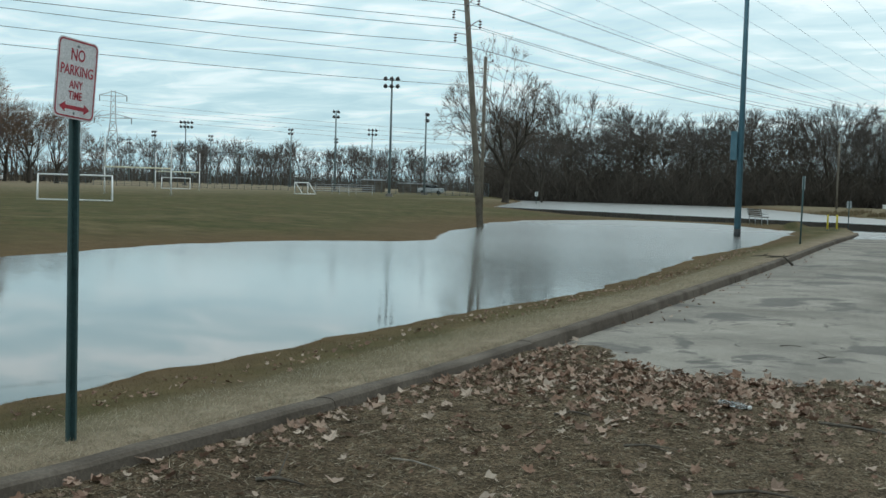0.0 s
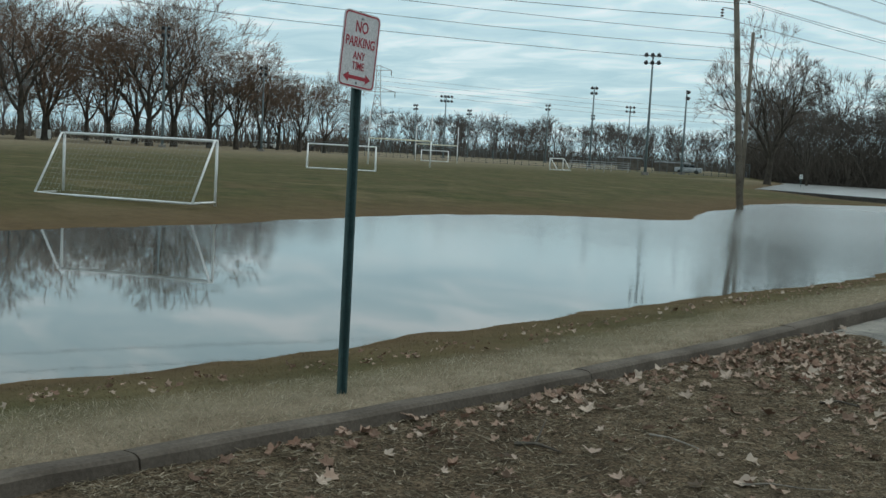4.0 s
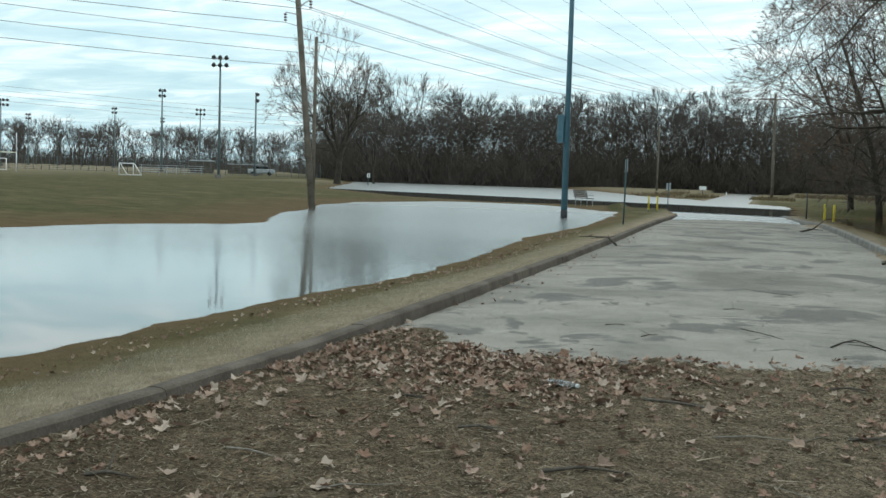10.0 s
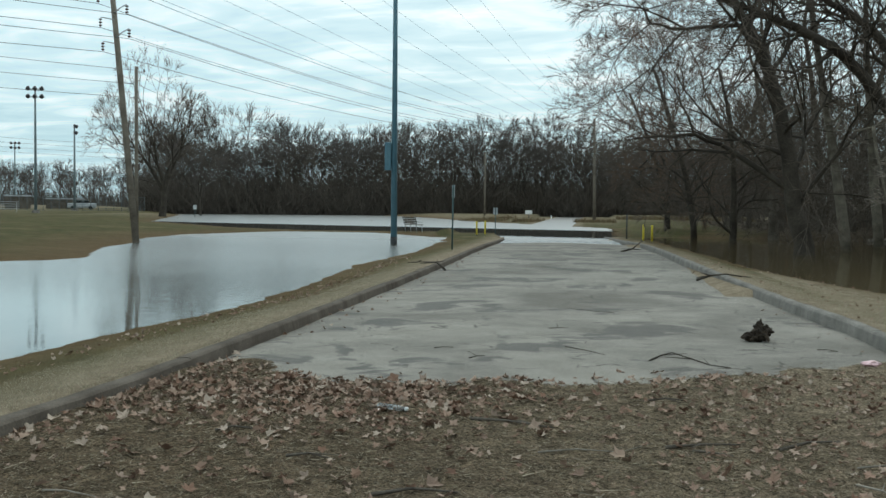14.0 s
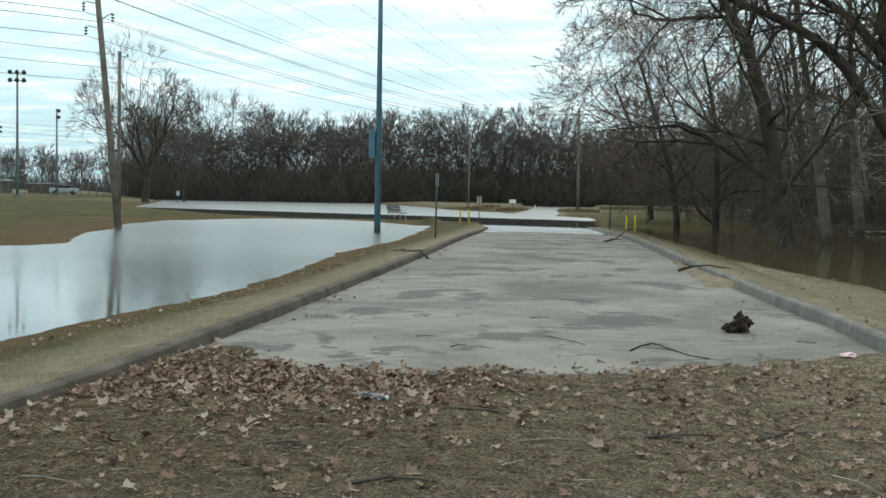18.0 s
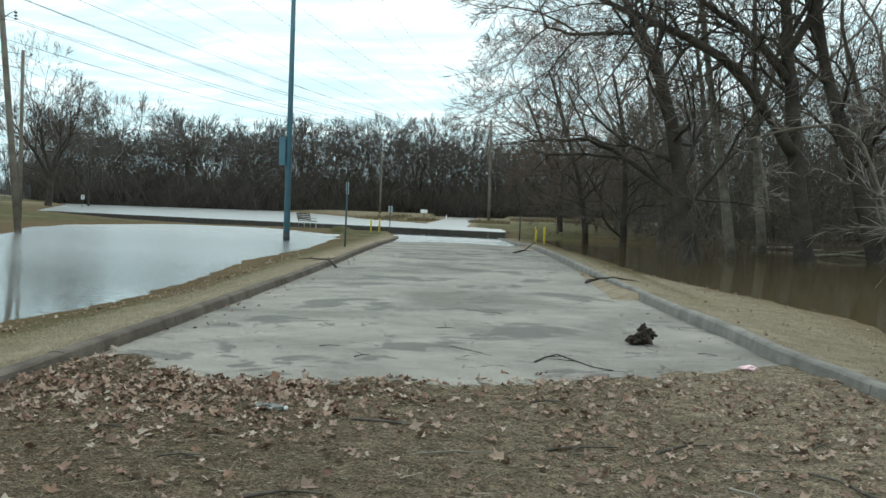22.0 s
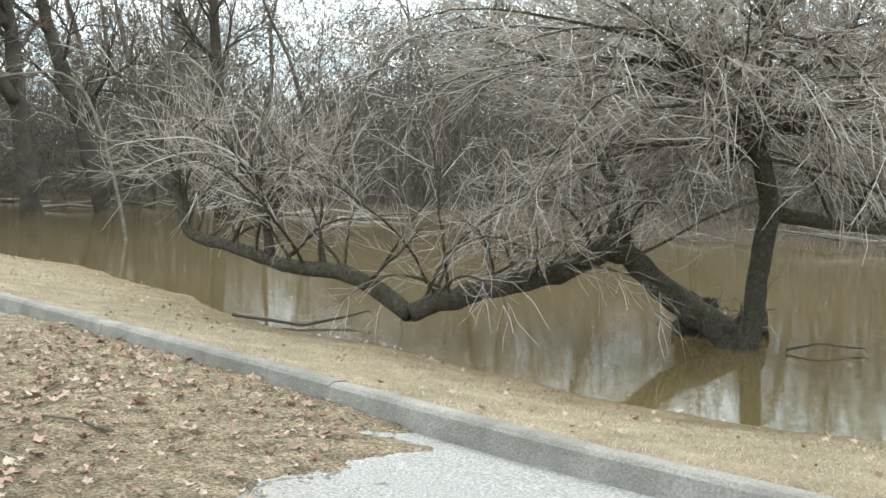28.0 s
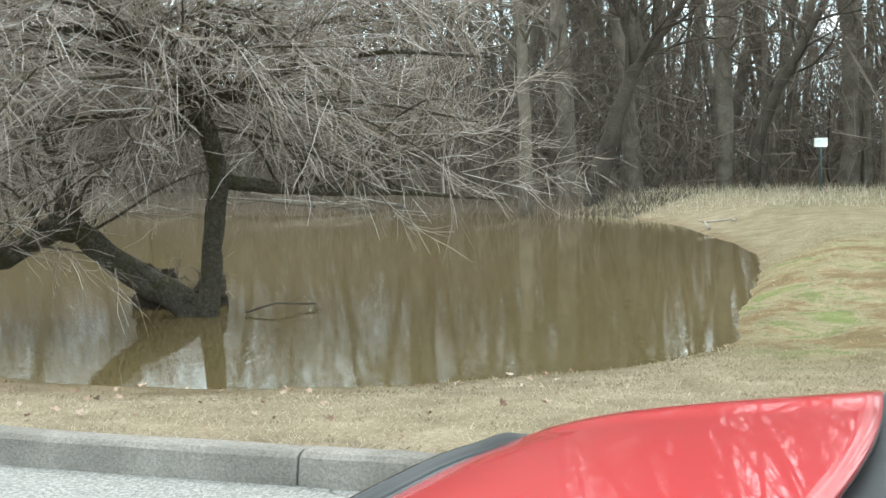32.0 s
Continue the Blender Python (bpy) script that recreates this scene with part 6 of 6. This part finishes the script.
stump = thing("rotten_stump", 1.97, 13.4, float(road_z(13.4)) - 0.03, "dark rotten lump of driftwood lying on the asphalt", "driftwood", rz=20)
stump.scale = (0.95, 0.95, 0.72)
for q, size, at in ((3, (0.11, 0.10, 0.12), (0, 0, 0.11)), (5, (0.07, 0.08, 0.09), (0.10, 0.03, 0.17)), (8, (0.09, 0.07, 0.06), (-0.12, -0.02, 0.07)), (11, (0.06, 0.06, 0.11), (0.02, 0.05, 0.22))):
    part("root_ball", lump(q, size, 0.75), M_rotten, stump).matrix_basis = Matrix.Translation(at)
for i, (a, ln, up) in enumerate(((20, 0.17, 0.12), (75, 0.12, 0.27), (150, 0.22, 0.05), (205, 0.15, 0.17), (290, 0.16, 0.03), (330, 0.18, 0.16))):
    c, s_ = math.cos(radians(a)), math.sin(radians(a))
    one_tube("broken_root", [(c * 0.03, s_ * 0.03, 0.12), (c * ln * 0.7, s_ * ln * 0.7, 0.10 + up * 0.6), (c * ln, s_ * ln, max(0.03, up))], [0.045, 0.033, 0.02], M_rotten, stump, 7, smooth=False)


def stick(name, pts, r, material, label, seed=1, forks=2):
    rr = np.random.default_rng(seed)
    g = thing(name, *[float(c) for c in pts[0]], label, "stick", group="fallen sticks")
    p = np.array(pts, float) - np.array(pts[0])
    one_tube("stem", p, np.linspace(r, r * 0.4, len(p)), material, g, 6)
    for k in range(forks):
        q = p[rr.integers(1, len(p))]
        d = rr.normal(0, 1, 3) * (0.18, 0.18, 0.04)
        one_tube("side_twig", [q, q + d * 0.6, q + d], [r * 0.5, r * 0.35, r * 0.15], material, g, 4)
    return g


def on_road(x, y, h=0.012):
    return (x, y, float(road_z(y)) - 0.025 + h)


def on_silt(x, y, h=0.01):
    return (x, y, float(dirt_z(np.float64(x), np.float64(y))) + h)


stick("fallen_branch", [on_road(*q) for q in BRANCH_AT], 0.010, M_bark_dark, "thin dark curved branch lying on the asphalt", 4, 4)
for i, (x, y, dx, dy) in enumerate(ROAD_TWIGS):
    stick("twig", [on_road(x, y), on_road(x + dx * 0.5, y + dy * 0.5, 0.02), on_road(x + dx, y + dy)], 0.006, M_bark_dark, "dark twig lying on the asphalt", 50 + i, 1)
stick("fallen_branch", [(2.2, 24.6, 0.0), (2.45, 24.2, 0.12), (2.75, 24.0, 0.17), (3.1, 24.1, 0.12)], 0.03, M_bark_dark, "dark branch lying across the kerb", 5, 5)
stick("fallen_branch", [on_road(0.9, 40.4), on_road(1.3, 40.7, 0.1), on_road(1.75, 41.2, 0.45)], 0.035, M_bark_dark, "bare branch on the far part of the road", 6, 4)
stick("fallen_branch", [(5.95, 12.2, gz(5.95, 12.2) + 0.02), (6.1, 11.6, WATER + 0.05), (6.3, 11.1, WATER + 0.03), (7.0, 11.3, WATER + 0.08), (7.3, 11.3, WATER + 0.14)], 0.025, M_bark_dark, "dark branch at the water's edge", 7, 2)
stick("fallen_branch", [(-3.6, 26.5, 0.02), (-3.9, 27.2, 0.16), (-4.5, 28.0, 0.12)], 0.03, M_bark_dark, "dark branch lying on the kerb", 8, 5)
for i, (x, y, a, ln) in enumerate(((-0.35, 6.6, 10, 0.5), (-1.9, 6.2, -8, 0.3), (1.2, 6.9, 40, 0.55), (1.6, 6.5, 15, 0.35), (2.3, 7.2, 60, 0.5), (-1.2, 5.4, 12, 0.45), (0.1, 4.9, 30, 0.4), (-2.6, 6.9, 20, 0.25), (2.3, 5.9, 110, 0.7), (-3.0, 5.2, -20, 0.35),
                                   (0.4, 8.6, 25, 0.4), (-0.9, 7.6, -15, 0.6), (-2.2, 4.6, 35, 0.3), (1.0, 5.2, 70, 0.35), (-3.4, 4.4, 5, 0.25), (2.9, 8.3, 95, 0.4), (0.64, 6.8, -25, 0.24), (0.47, 6.86, 22, 0.5), (1.5, 6.07, -70, 0.5), (-0.68, 7.68, -35, 0.4))):
    c, s_ = math.cos(radians(a)), math.sin(radians(a))
    stick("twig", [on_silt(x, y), on_silt(x + c * ln * 0.5, y + s_ * ln * 0.5, 0.025), on_silt(x + c * ln + 0.03, y + s_ * ln, 0.01)], 0.007 + 0.003 * (i % 3), M_wood_dead if i % 3 == 0 else M_bark, "broken twig lying on the silt", 20 + i, 1)

bottle = thing("plastic_bottle", *on_silt(-1.53, 7.85, 0.035), "crushed clear plastic bottle on the leaf litter", "bottle", rz=-20)
one_tube("shell", [(-0.13, 0, 0), (-0.11, 0, 0), (-0.02, 0, 0.005), (0.05, 0, 0), (0.09, 0, 0), (0.12, 0, 0)], [0.012, 0.026, 0.02, 0.026, 0.016, 0.011], M_bottle, bottle, 10)
one_tube("cap", [(0.12, 0, 0), (0.14, 0, 0)], [0.016, 0.016], M_white_paint, bottle, 10)
wrap = part("food_wrapper", lump(9, (0.09, 0.06, 0.035), 0.7, 1), M_pink)
wrap.matrix_basis = Matrix.Translation(on_road(2.8, 11.35, 0.03))
tagged(wrap, "crumpled pink food wrapper on the asphalt", "litter")

# ---- drift logs and roots ----
def log(pts, r, material, label, seed):
    return stick("drift_log", pts, r, material, label, seed, 2)


r5 = np.random.default_rng(31)
for i in range(16):
    y = r5.uniform(14, 26)
    x = float(along(y, PR_Y, PR_FAR)) + r5.uniform(-0.6, 4.5)
    a, ln = r5.uniform(-0.5, 0.5) + 2.1, r5.uniform(1.0, 3.6)
    z = max(gz(x, y), WATER) + 0.06
    log([(x, y, z), (x + math.cos(a) * ln / 2, y + math.sin(a) * ln / 2, z + r5.uniform(0, 0.3)), (x + math.cos(a) * ln, y + math.sin(a) * ln, z + r5.uniform(0, 0.4))], r5.uniform(0.03, 0.09), M_wood_dead if i % 3 == 0 else M_bark, "bleached drift log at the far shore", 60 + i)
for i in range(22):
    y = r5.uniform(40, 66)
    x = r5.uniform(9, 30)
    a, ln = r5.uniform(-0.4, 0.4), r5.uniform(1.5, 5)
    log([(x, y, WATER + 0.05), (x + math.cos(a) * ln / 2, y + math.sin(a) * ln / 2, WATER + r5.uniform(0.05, 0.3)), (x + math.cos(a) * ln, y + math.sin(a) * ln, WATER + 0.1)], r5.uniform(0.05, 0.12), M_bark_grey if i % 3 else M_wood_dead, "fallen log lying in the flooded wood", 90 + i)
roots = thing("root_mass", 10.25, 8.25, WATER, "tangled dark root mass at the fallen tree's foot", "roots")
part("clump", lump(21, (0.26, 0.24, 0.34), 0.5), M_rotten, roots).matrix_basis = Matrix.Translation((0.15, 0.6, 0.12))
part("clump", lump(22, (0.2, 0.18, 0.26), 0.5), M_rotten, roots).matrix_basis = Matrix.Translation((0.55, 0.1, 0.1))
for i in range(40):
    a = r5.uniform(0, 6.28)
    ln = r5.uniform(0.25, 0.8)
    p = np.array([r5.normal(0.15, 0.3), r5.normal(0.25, 0.3), r5.uniform(0.0, 0.4)])
    q = p + np.array([math.cos(a) * ln * 0.6, math.sin(a) * ln * 0.6, r5.uniform(-0.1, 0.5)])
    one_tube("root", [p, (p + q) / 2 + r5.normal(0, 0.05, 3), q], [0.010, 0.008, 0.003], M_bark, roots, 5)
stick("fallen_branch", [(10.15, 7.35, WATER + 0.03), (10.5, 7.2, WATER + 0.10), (10.95, 6.95, WATER + 0.05)], 0.016, M_bark_dark, "half-sunk dark branch beside the fallen tree", 41, 5)
stick("fallen_branch", [(24.6, 6.0, gz(24.6, 6.0) + 0.05), (25.4, 6.3, gz(25.4, 6.3) + 0.12), (26.2, 5.9, gz(26.2, 5.9) + 0.05)], 0.04, M_wood_dead, "pale broken branch on the grass by the pond", 42, 4)

# ---- red car ----
car = thing("parked_car", 1.922, -1.682, -0.03, "shiny red car with a dark hood deflector parked on the asphalt", "car")


def panel(name, fx_, us, vs_, material, parent, label=""):
    v = [fx_(u, w) for u in us for w in vs_]
    k = len(vs_)
    f = [(i * k + j, i * k + j + 1, (i + 1) * k + j + 1, (i + 1) * k + j) for i in range(len(us) - 1) for j in range(k - 1)]
    ob = mesh_part(name, v, f, material, parent, label, smooth=True)
    so = ob.modifiers.new("thickness", "SOLIDIFY")
    so.thickness, so.offset = 0.012, -1
    return ob


def hood_z(u, y):
    """u from -1 to 1 across, y in metres ahead of the car's origin."""
    t = np.clip((y - 1.48) / (2.36 - 1.48), 0, 1)
    base = 1.016 - 0.130 * t - 0.051 * t ** 5
    crown = 0.021 * (1 - u * u) - 0.05 * abs(u) ** 6
    crease = 0.010 * math.exp(-((abs(u) - 0.62) / 0.07) ** 2)
    return float(base + crown + crease)


hood = panel("hood", lambda u, y: (u * (0.776 - 0.099 * ((y - 1.48) / 0.88) ** 3), y - (0.274 * abs(u) ** 3 + 0.05 * (1 - u * u)) * ((y - 1.48) / 0.88) ** 3 + (0.085 * u * u - 0.025) * (2.36 - y) / 0.88, hood_z(u, y)), np.linspace(-1, 1, 33), np.linspace(1.48, 2.36, 25), M_car_red, car, "glossy red hood")
for s in (-1, 1):
    panel("fender", lambda u, y, s=s: (s * (0.781 - 0.099 * (max(0, y - 1.48) / 0.88) ** 3 + 0.07 * math.sin(u * 1.57)), y - 0.274 * (max(0, y - 1.48) / 0.88) ** 3, hood_z(1, y) - 0.006 - 0.34 * (1 - math.cos(u * 1.57)) - 0.28 * u * u), np.linspace(0, 1, 9), np.linspace(0.9, 2.30, 15), M_car_red, car, "red front fender")
# smoked deflector along the hood's front edge
panel("hood_deflector", lambda u, w: (u * 0.664, 2.355 - 0.274 * abs(u) ** 3 - 0.05 * (1 - u * u) - 0.065 + 0.05 * math.sin(w * 1.6), hood_z(u, 2.28) + 0.002 - 0.035 * w * (1 - w) + 0.022 * w ** 3), np.linspace(-0.78, 0.78, 33), np.linspace(0, 1, 5), M_black_gloss, car, "glossy dark plastic hood deflector")
part("front_bumper", box_bm(1.56, 0.34, 0.42, 0.11, (0, 2.06, 0.46)), M_car_red, car)
part("grille", box_bm(0.9, 0.05, 0.1, 0.02, (0, 2.24, 0.63)), M_black_trim, car)
for s in (-1, 1):
    part("headlight", box_bm(0.32, 0.16, 0.12, 0.04, (s * 0.58, 2.08, 0.66)), M_lamp_glass, car)
part("cowl", box_bm(1.50, 0.30, 0.05, 0.015, (0, 1.36, 0.985)), M_black_trim, car, "black plastic cowl")
ws = panel("windshield", lambda u, w: (u * (0.78 - 0.14 * w), 1.30 - 0.70 * w - 0.06 * u * u, 1.005 + 0.46 * w), np.linspace(-1, 1, 13), np.linspace(0, 1, 7), M_black_gloss, car, "dark sloping windshield")
for s in (-0.35, 0.3):
    w = one_tube("wiper", [(s, 1.34, 1.01), (s + 0.30, 1.27, 1.045), (s + 0.56, 1.26, 1.05)], [0.012, 0.009, 0.006], M_black_trim, car, 6)
for s in (-1, 1):
    one_tube("windshield_pillar", [(s * 0.775, 1.40, 0.95), (s * 0.74, 1.0, 1.22), (s * 0.65, 0.62, 1.46)], [0.035, 0.035, 0.035], M_car_red, car, 8)
panel("roof", lambda u, y: (u * 0.62, y, 1.47 + 0.05 * (1 - u * u)), np.linspace(-1, 1, 9), np.linspace(-1.0, 0.66, 7), M_car_red, car)
part("body", box_bm(1.68, 2.9, 0.62, 0.12, (0, -0.35, 0.62)), M_car_red, car, "red body sides")
part("cabin", box_bm(1.36, 2.1, 0.5, 0.16, (0, -0.25, 1.2)), M_black_gloss, car, "dark tinted side windows")
for s in (-1, 1):
    part("mirror", box_bm(0.2, 0.1, 0.13, 0.04, (s * 0.90, 0.95, 1.03)), M_car_red, car)
    part("door_handle", box_bm(0.02, 0.18, 0.03, 0.008, (s * 0.85, -0.2, 0.8)), M_black_trim, car)
    for yy in (1.55, -1.35):
        wheel = one_tube("wheel", [(s * 0.62, yy, 0.31), (s * 0.66, yy, 0.31), (s * 0.80, yy, 0.31), (s * 0.84, yy, 0.31)], [0.27, 0.31, 0.31, 0.27], M_rubber, car, 24, "black tyre")
        one_tube("rim", [(s * 0.80, yy, 0.31), (s * 0.845, yy, 0.31)], [0.21, 0.19], M_rim, wheel, 16)

# ---- leaf litter ----
def leaf_outline(r):
    """A five-lobed, curled dry leaf."""
    lobes = [(0, 1.0), (13, 0.66), (27, 0.42), (41, 0.62), (55, 0.9), (70, 0.58), (86, 0.38), (112, 0.62), (138, 0.34), (180, 0.2)]
    ring = lobes + [(-a, q) for a, q in lobes[-2:0:-1]]
    thin, lobe = r.uniform(0.6, 1.0), r.uniform(0.55, 1.1)
    pts = []
    for a, q in ring:
        rad = (0.55 + (q - 0.55) * lobe) * r.uniform(0.82, 1.15)
        pts.append((rad * math.cos(radians(a)) * 0.56 - 0.08, rad * math.sin(radians(a)) * 0.56 * thin))
    curl, fold, bend = r.uniform(-0.3, 1.0), r.uniform(-0.1, 0.9), r.uniform(-0.9, 0.9)
    return [(x, y, curl * x * x + fold * abs(y) * thin + bend * x * y + r.normal(0, 0.035)) for x, y in pts]


rl = np.random.default_rng(77)
leaf_meshes = []
for k in range(12):
    o = leaf_outline(rl)
    me = bpy.data.meshes.new("leaf")
    me.from_pydata([(0, 0, 0)] + o, [], [(0, i + 1, (i + 1) % len(o) + 1) for i in range(len(o))])
    me.materials.append(M_leaf)
    leaf_meshes.append(me)


def litter_spot(r):
    """Thick against the left kerb's foot and along the drift line, thin elsewhere."""
    u = r.uniform()
    if u < 0.34:
        x = r.normal(-2.2, 1.0)
        return x, r.normal(8.4, 0.85) + 0.12 * (x + 2.3)
    if u < 0.40:
        y = r.uniform(3.2, 12)
        return float(kerb_l(y)) + abs(r.normal(0.05, 0.2)) + 0.05, y
    if u < 0.70:
        x = r.uniform(0.5, 3.9)
        return x, r.uniform(4.3, 10.5)
    return r.uniform(-4.2, 3.9), r.uniform(2.6, 10.6)


litter = thing("leaf_litter", 0, 7, 0, "scattered curled brown dead leaves on silt", "leaves", kind="structure")
spots = []
while len(spots) < 3700:
    x, y = litter_spot(rl)
    if between_kerbs(np.float64(x), np.float64(y)) and y < float(dirt_edge(x)) + (0.3 if len(spots) % 9 == 0 else -0.15) and y > float(dirt_near(x)) + 0.2 and x > float(kerb_l(y)) + 0.02 and x < float(kerb_r(y)) - 0.02:
        spots.append((x, y))
spots.sort(key=lambda q: q[0] ** 2 + (q[1] - 4) ** 2)
rest_v, rest_f = [], []


def leaf_pose(x, y, r, flat=0.35):
    s = float(np.clip(r.lognormal(-2.4 if x < 0.4 else -2.58, 0.38), 0.035, 0.165))
    z = max(float(dirt_z(np.float64(x), np.float64(y))), float(road_z(y)) - 0.03) + 0.012
    return Matrix.LocRotScale((x, y, z + abs(r.normal(0, 0.008))), Euler((r.normal(0, flat), r.normal(0, flat), r.uniform(0, 6.28))), (s, s, s))


def add_joined(m, me):
    n = len(rest_v)
    rest_v.extend([tuple(m @ v.co) for v in me.vertices])
    rest_f.extend([tuple(i + n for i in p.vertices) for p in me.polygons])


for i, (x, y) in enumerate(spots):
    me = leaf_meshes[i % 12]
    m = leaf_pose(x, y, rl)
    if i < 290:
        ob = new("leaf", me)
        ob.parent = litter
        ob.matrix_basis = Matrix.Translation((0, -7, 0)) @ m
    else:
        add_joined(m, me)
# leaves on the verges
for i in range(1100):
    left = rl.uniform() < 0.6
    y = rl.uniform(2, 34)
    if left:
        lo_, hi_ = float(along(y, PL_Y, PL_NEAR)), float(kerb_l(y)) - 0.2
        x = lo_ + (hi_ - lo_) * np.clip(rl.normal(0.42, 0.08), 0.05, 1)
    else:
        lo_, hi_ = float(kerb_r(y)) + 0.2, float(along(y, PR_Y, PR_NEAR)) if y > 2.5 else 9.0
        x = rl.uniform(lo_, hi_)
    s = rl.uniform(0.04, 0.10)
    add_joined(Matrix.LocRotScale((x, y, gz(x, y) + 0.02), Euler((rl.normal(0, 0.4), rl.normal(0, 0.4), rl.uniform(0, 6.28))), (s, s, s)), leaf_meshes[i % 12])
for i in range(120):
    y = rl.uniform(11, 40)
    x = float(kerb_l(y)) + abs(rl.normal(0, 0.25)) + 0.04 if i % 3 else float(kerb_r(y)) - abs(rl.normal(0, 0.25)) - 0.04
    s = rl.uniform(0.05, 0.11)
    add_joined(Matrix.LocRotScale((x, y, float(road_z(y)) - 0.02), Euler((rl.normal(0, 0.3), rl.normal(0, 0.3), rl.uniform(0, 6.28))), (s, s, s)), leaf_meshes[i % 12])
tagged(mesh_part("fallen_leaves", rest_v, rest_f, M_leaves), "drift of brown dead leaves on silt and verges", "leaves", kind="stuff")


def strew(name, seed, count, spot, low, high, thin, up, material, label, category, zf):
    """Countless small blades or chips."""
    r = np.random.default_rng(seed)
    xy = spot(r, count)
    z = zf(xy[:, 0], xy[:, 1])
    ln = r.uniform(low, high, len(xy))
    a = r.uniform(0, 6.28, len(xy))
    tilt = r.uniform(up[0], up[1], len(xy))
    p = np.concatenate([xy, z[:, None]], 1)
    d = np.stack([np.cos(a) * np.cos(tilt), np.sin(a) * np.cos(tilt), np.sin(tilt)], 1)
    s = Soup()
    s.s = np.concatenate([p, p + d * ln[:, None], (thin * r.uniform(0.6, 1.5, len(xy)))[:, None]], 1).tolist()
    return tagged(s.out(name, material), label, category, kind="stuff")


def silt_spots(r, n):
    x, y = r.uniform(-4.5, 4.3, n), 2.2 + 9.8 * r.uniform(0, 1, n) ** 1.35
    ok = between_kerbs(x, y) & (y < dirt_edge(x) + 0.05) & (y > dirt_near(x))
    ok &= (x < 1.6) | (r.uniform(0, 1, n) < 0.4)
    return np.stack([x, y], 1)[ok]


strew("mulch_chips", 51, 110000, silt_spots, 0.015, 0.065, 0.0026, (-0.1, 0.45), M_chips, "fine woody mulch washed over the silt", "mulch", lambda x, y: dirt_z(x, y) + 0.003)
strew("mulch_chips", 52, 1500, silt_spots, 0.06, 0.2, 0.004, (-0.05, 0.2), M_chips, "coarse straws and twigs on the silt", "mulch", lambda x, y: dirt_z(x, y) + 0.006)


def left_verge(r, n, band=(0.0, 1.0), y0=1.5, y1=26):
    y = y0 + (y1 - y0) * r.uniform(0, 1, n) ** 1.6
    a, b_ = kerb_l(y) - 0.19, along(y, PL_Y, PL_NEAR)
    u = r.uniform(band[0], band[1], n)
    return np.stack([a + (b_ - a) * u, y], 1)


def right_verge(r, n, band=(0.0, 1.0), y0=0.2, y1=26):
    y = y0 + (y1 - y0) * r.uniform(0, 1, n) ** 1.5
    a = kerb_r(y) + 0.19
    b_ = np.where(y > 2.4, along(y, PR_Y, PR_NEAR), a + 4.5)
    u = r.uniform(band[0], band[1], n)
    return np.stack([a + (b_ - a) * u, y], 1)


strew("verge_grass", 53, 30000, lambda r, n: left_verge(r, n, (0.0, 0.42)), 0.02, 0.065, 0.0018, (0.15, 1.1), M_straw, "dry straw-coloured verge grass", "grass", lambda x, y: ground_z(x, y) - 0.005)
strew("verge_grass", 54, 18000, lambda r, n: left_verge(r, n, (0.4, 1.03)), 0.015, 0.04, 0.002, (0.2, 1.2), M_sward, "short brown sodden grass at the water's edge", "grass", lambda x, y: ground_z(x, y) - 0.005)
strew("verge_grass", 55, 26000, lambda r, n: right_verge(r, n, (0.0, 0.55)), 0.02, 0.06, 0.0018, (0.15, 1.1), M_straw, "dry straw-coloured grass behind the kerb", "grass", lambda x, y: ground_z(x, y) - 0.005)
strew("verge_grass", 56, 16000, lambda r, n: right_verge(r, n, (0.5, 1.0)), 0.015, 0.045, 0.002, (0.2, 1.2), M_sward, "short dull grass beside the muddy water", "grass", lambda x, y: ground_z(x, y) - 0.005)
def pond_end(r, n):
    x, y = r.uniform(4.7, 24, n), r.uniform(-5, 4, n)
    d = np.maximum.reduce(pond_depth(x, y))
    bare = (np.hypot((x - 14.5) / 6.5, (y - 1.2) / 2.4) < 0.75) & (r.uniform(0, 1, n) < 0.8)
    ok = (x > kerb_r(y) + 0.2) & (d < 0.02) & ~bare
    return np.stack([x, y], 1)[ok]


strew("verge_grass", 59, 42000, pond_end, 0.015, 0.05, 0.0024, (0.1, 1.1), M_straw, "thin straw-coloured grass round the pond's end", "grass", lambda x, y: ground_z(x, y) - 0.006)
strew("verge_grass", 60, 20000, pond_end, 0.012, 0.04, 0.003, (0.1, 1.1), M_sward, "short mossy grass round the pond's end", "grass", lambda x, y: ground_z(x, y) - 0.006)
strew("tall_grass", 57, 4500, lambda r, n: np.stack([r.uniform(29, 42, n), r.uniform(-2, 12, n)], 1), 0.06, 0.4, 0.007, (0.8, 1.5), M_straw, "tall pale grass along the wood's edge", "grass", lambda x, y: ground_z(x, y))
strew("tall_grass", 58, 7000, lambda r, n: np.array([around(r.uniform(-8, 21), r.uniform(118, 132)) for i in range(n)]), 0.2, 0.6, 0.03, (0.8, 1.5), M_sward, "dull rank grass along the far wood", "grass", lambda x, y: ground_z(x, y))
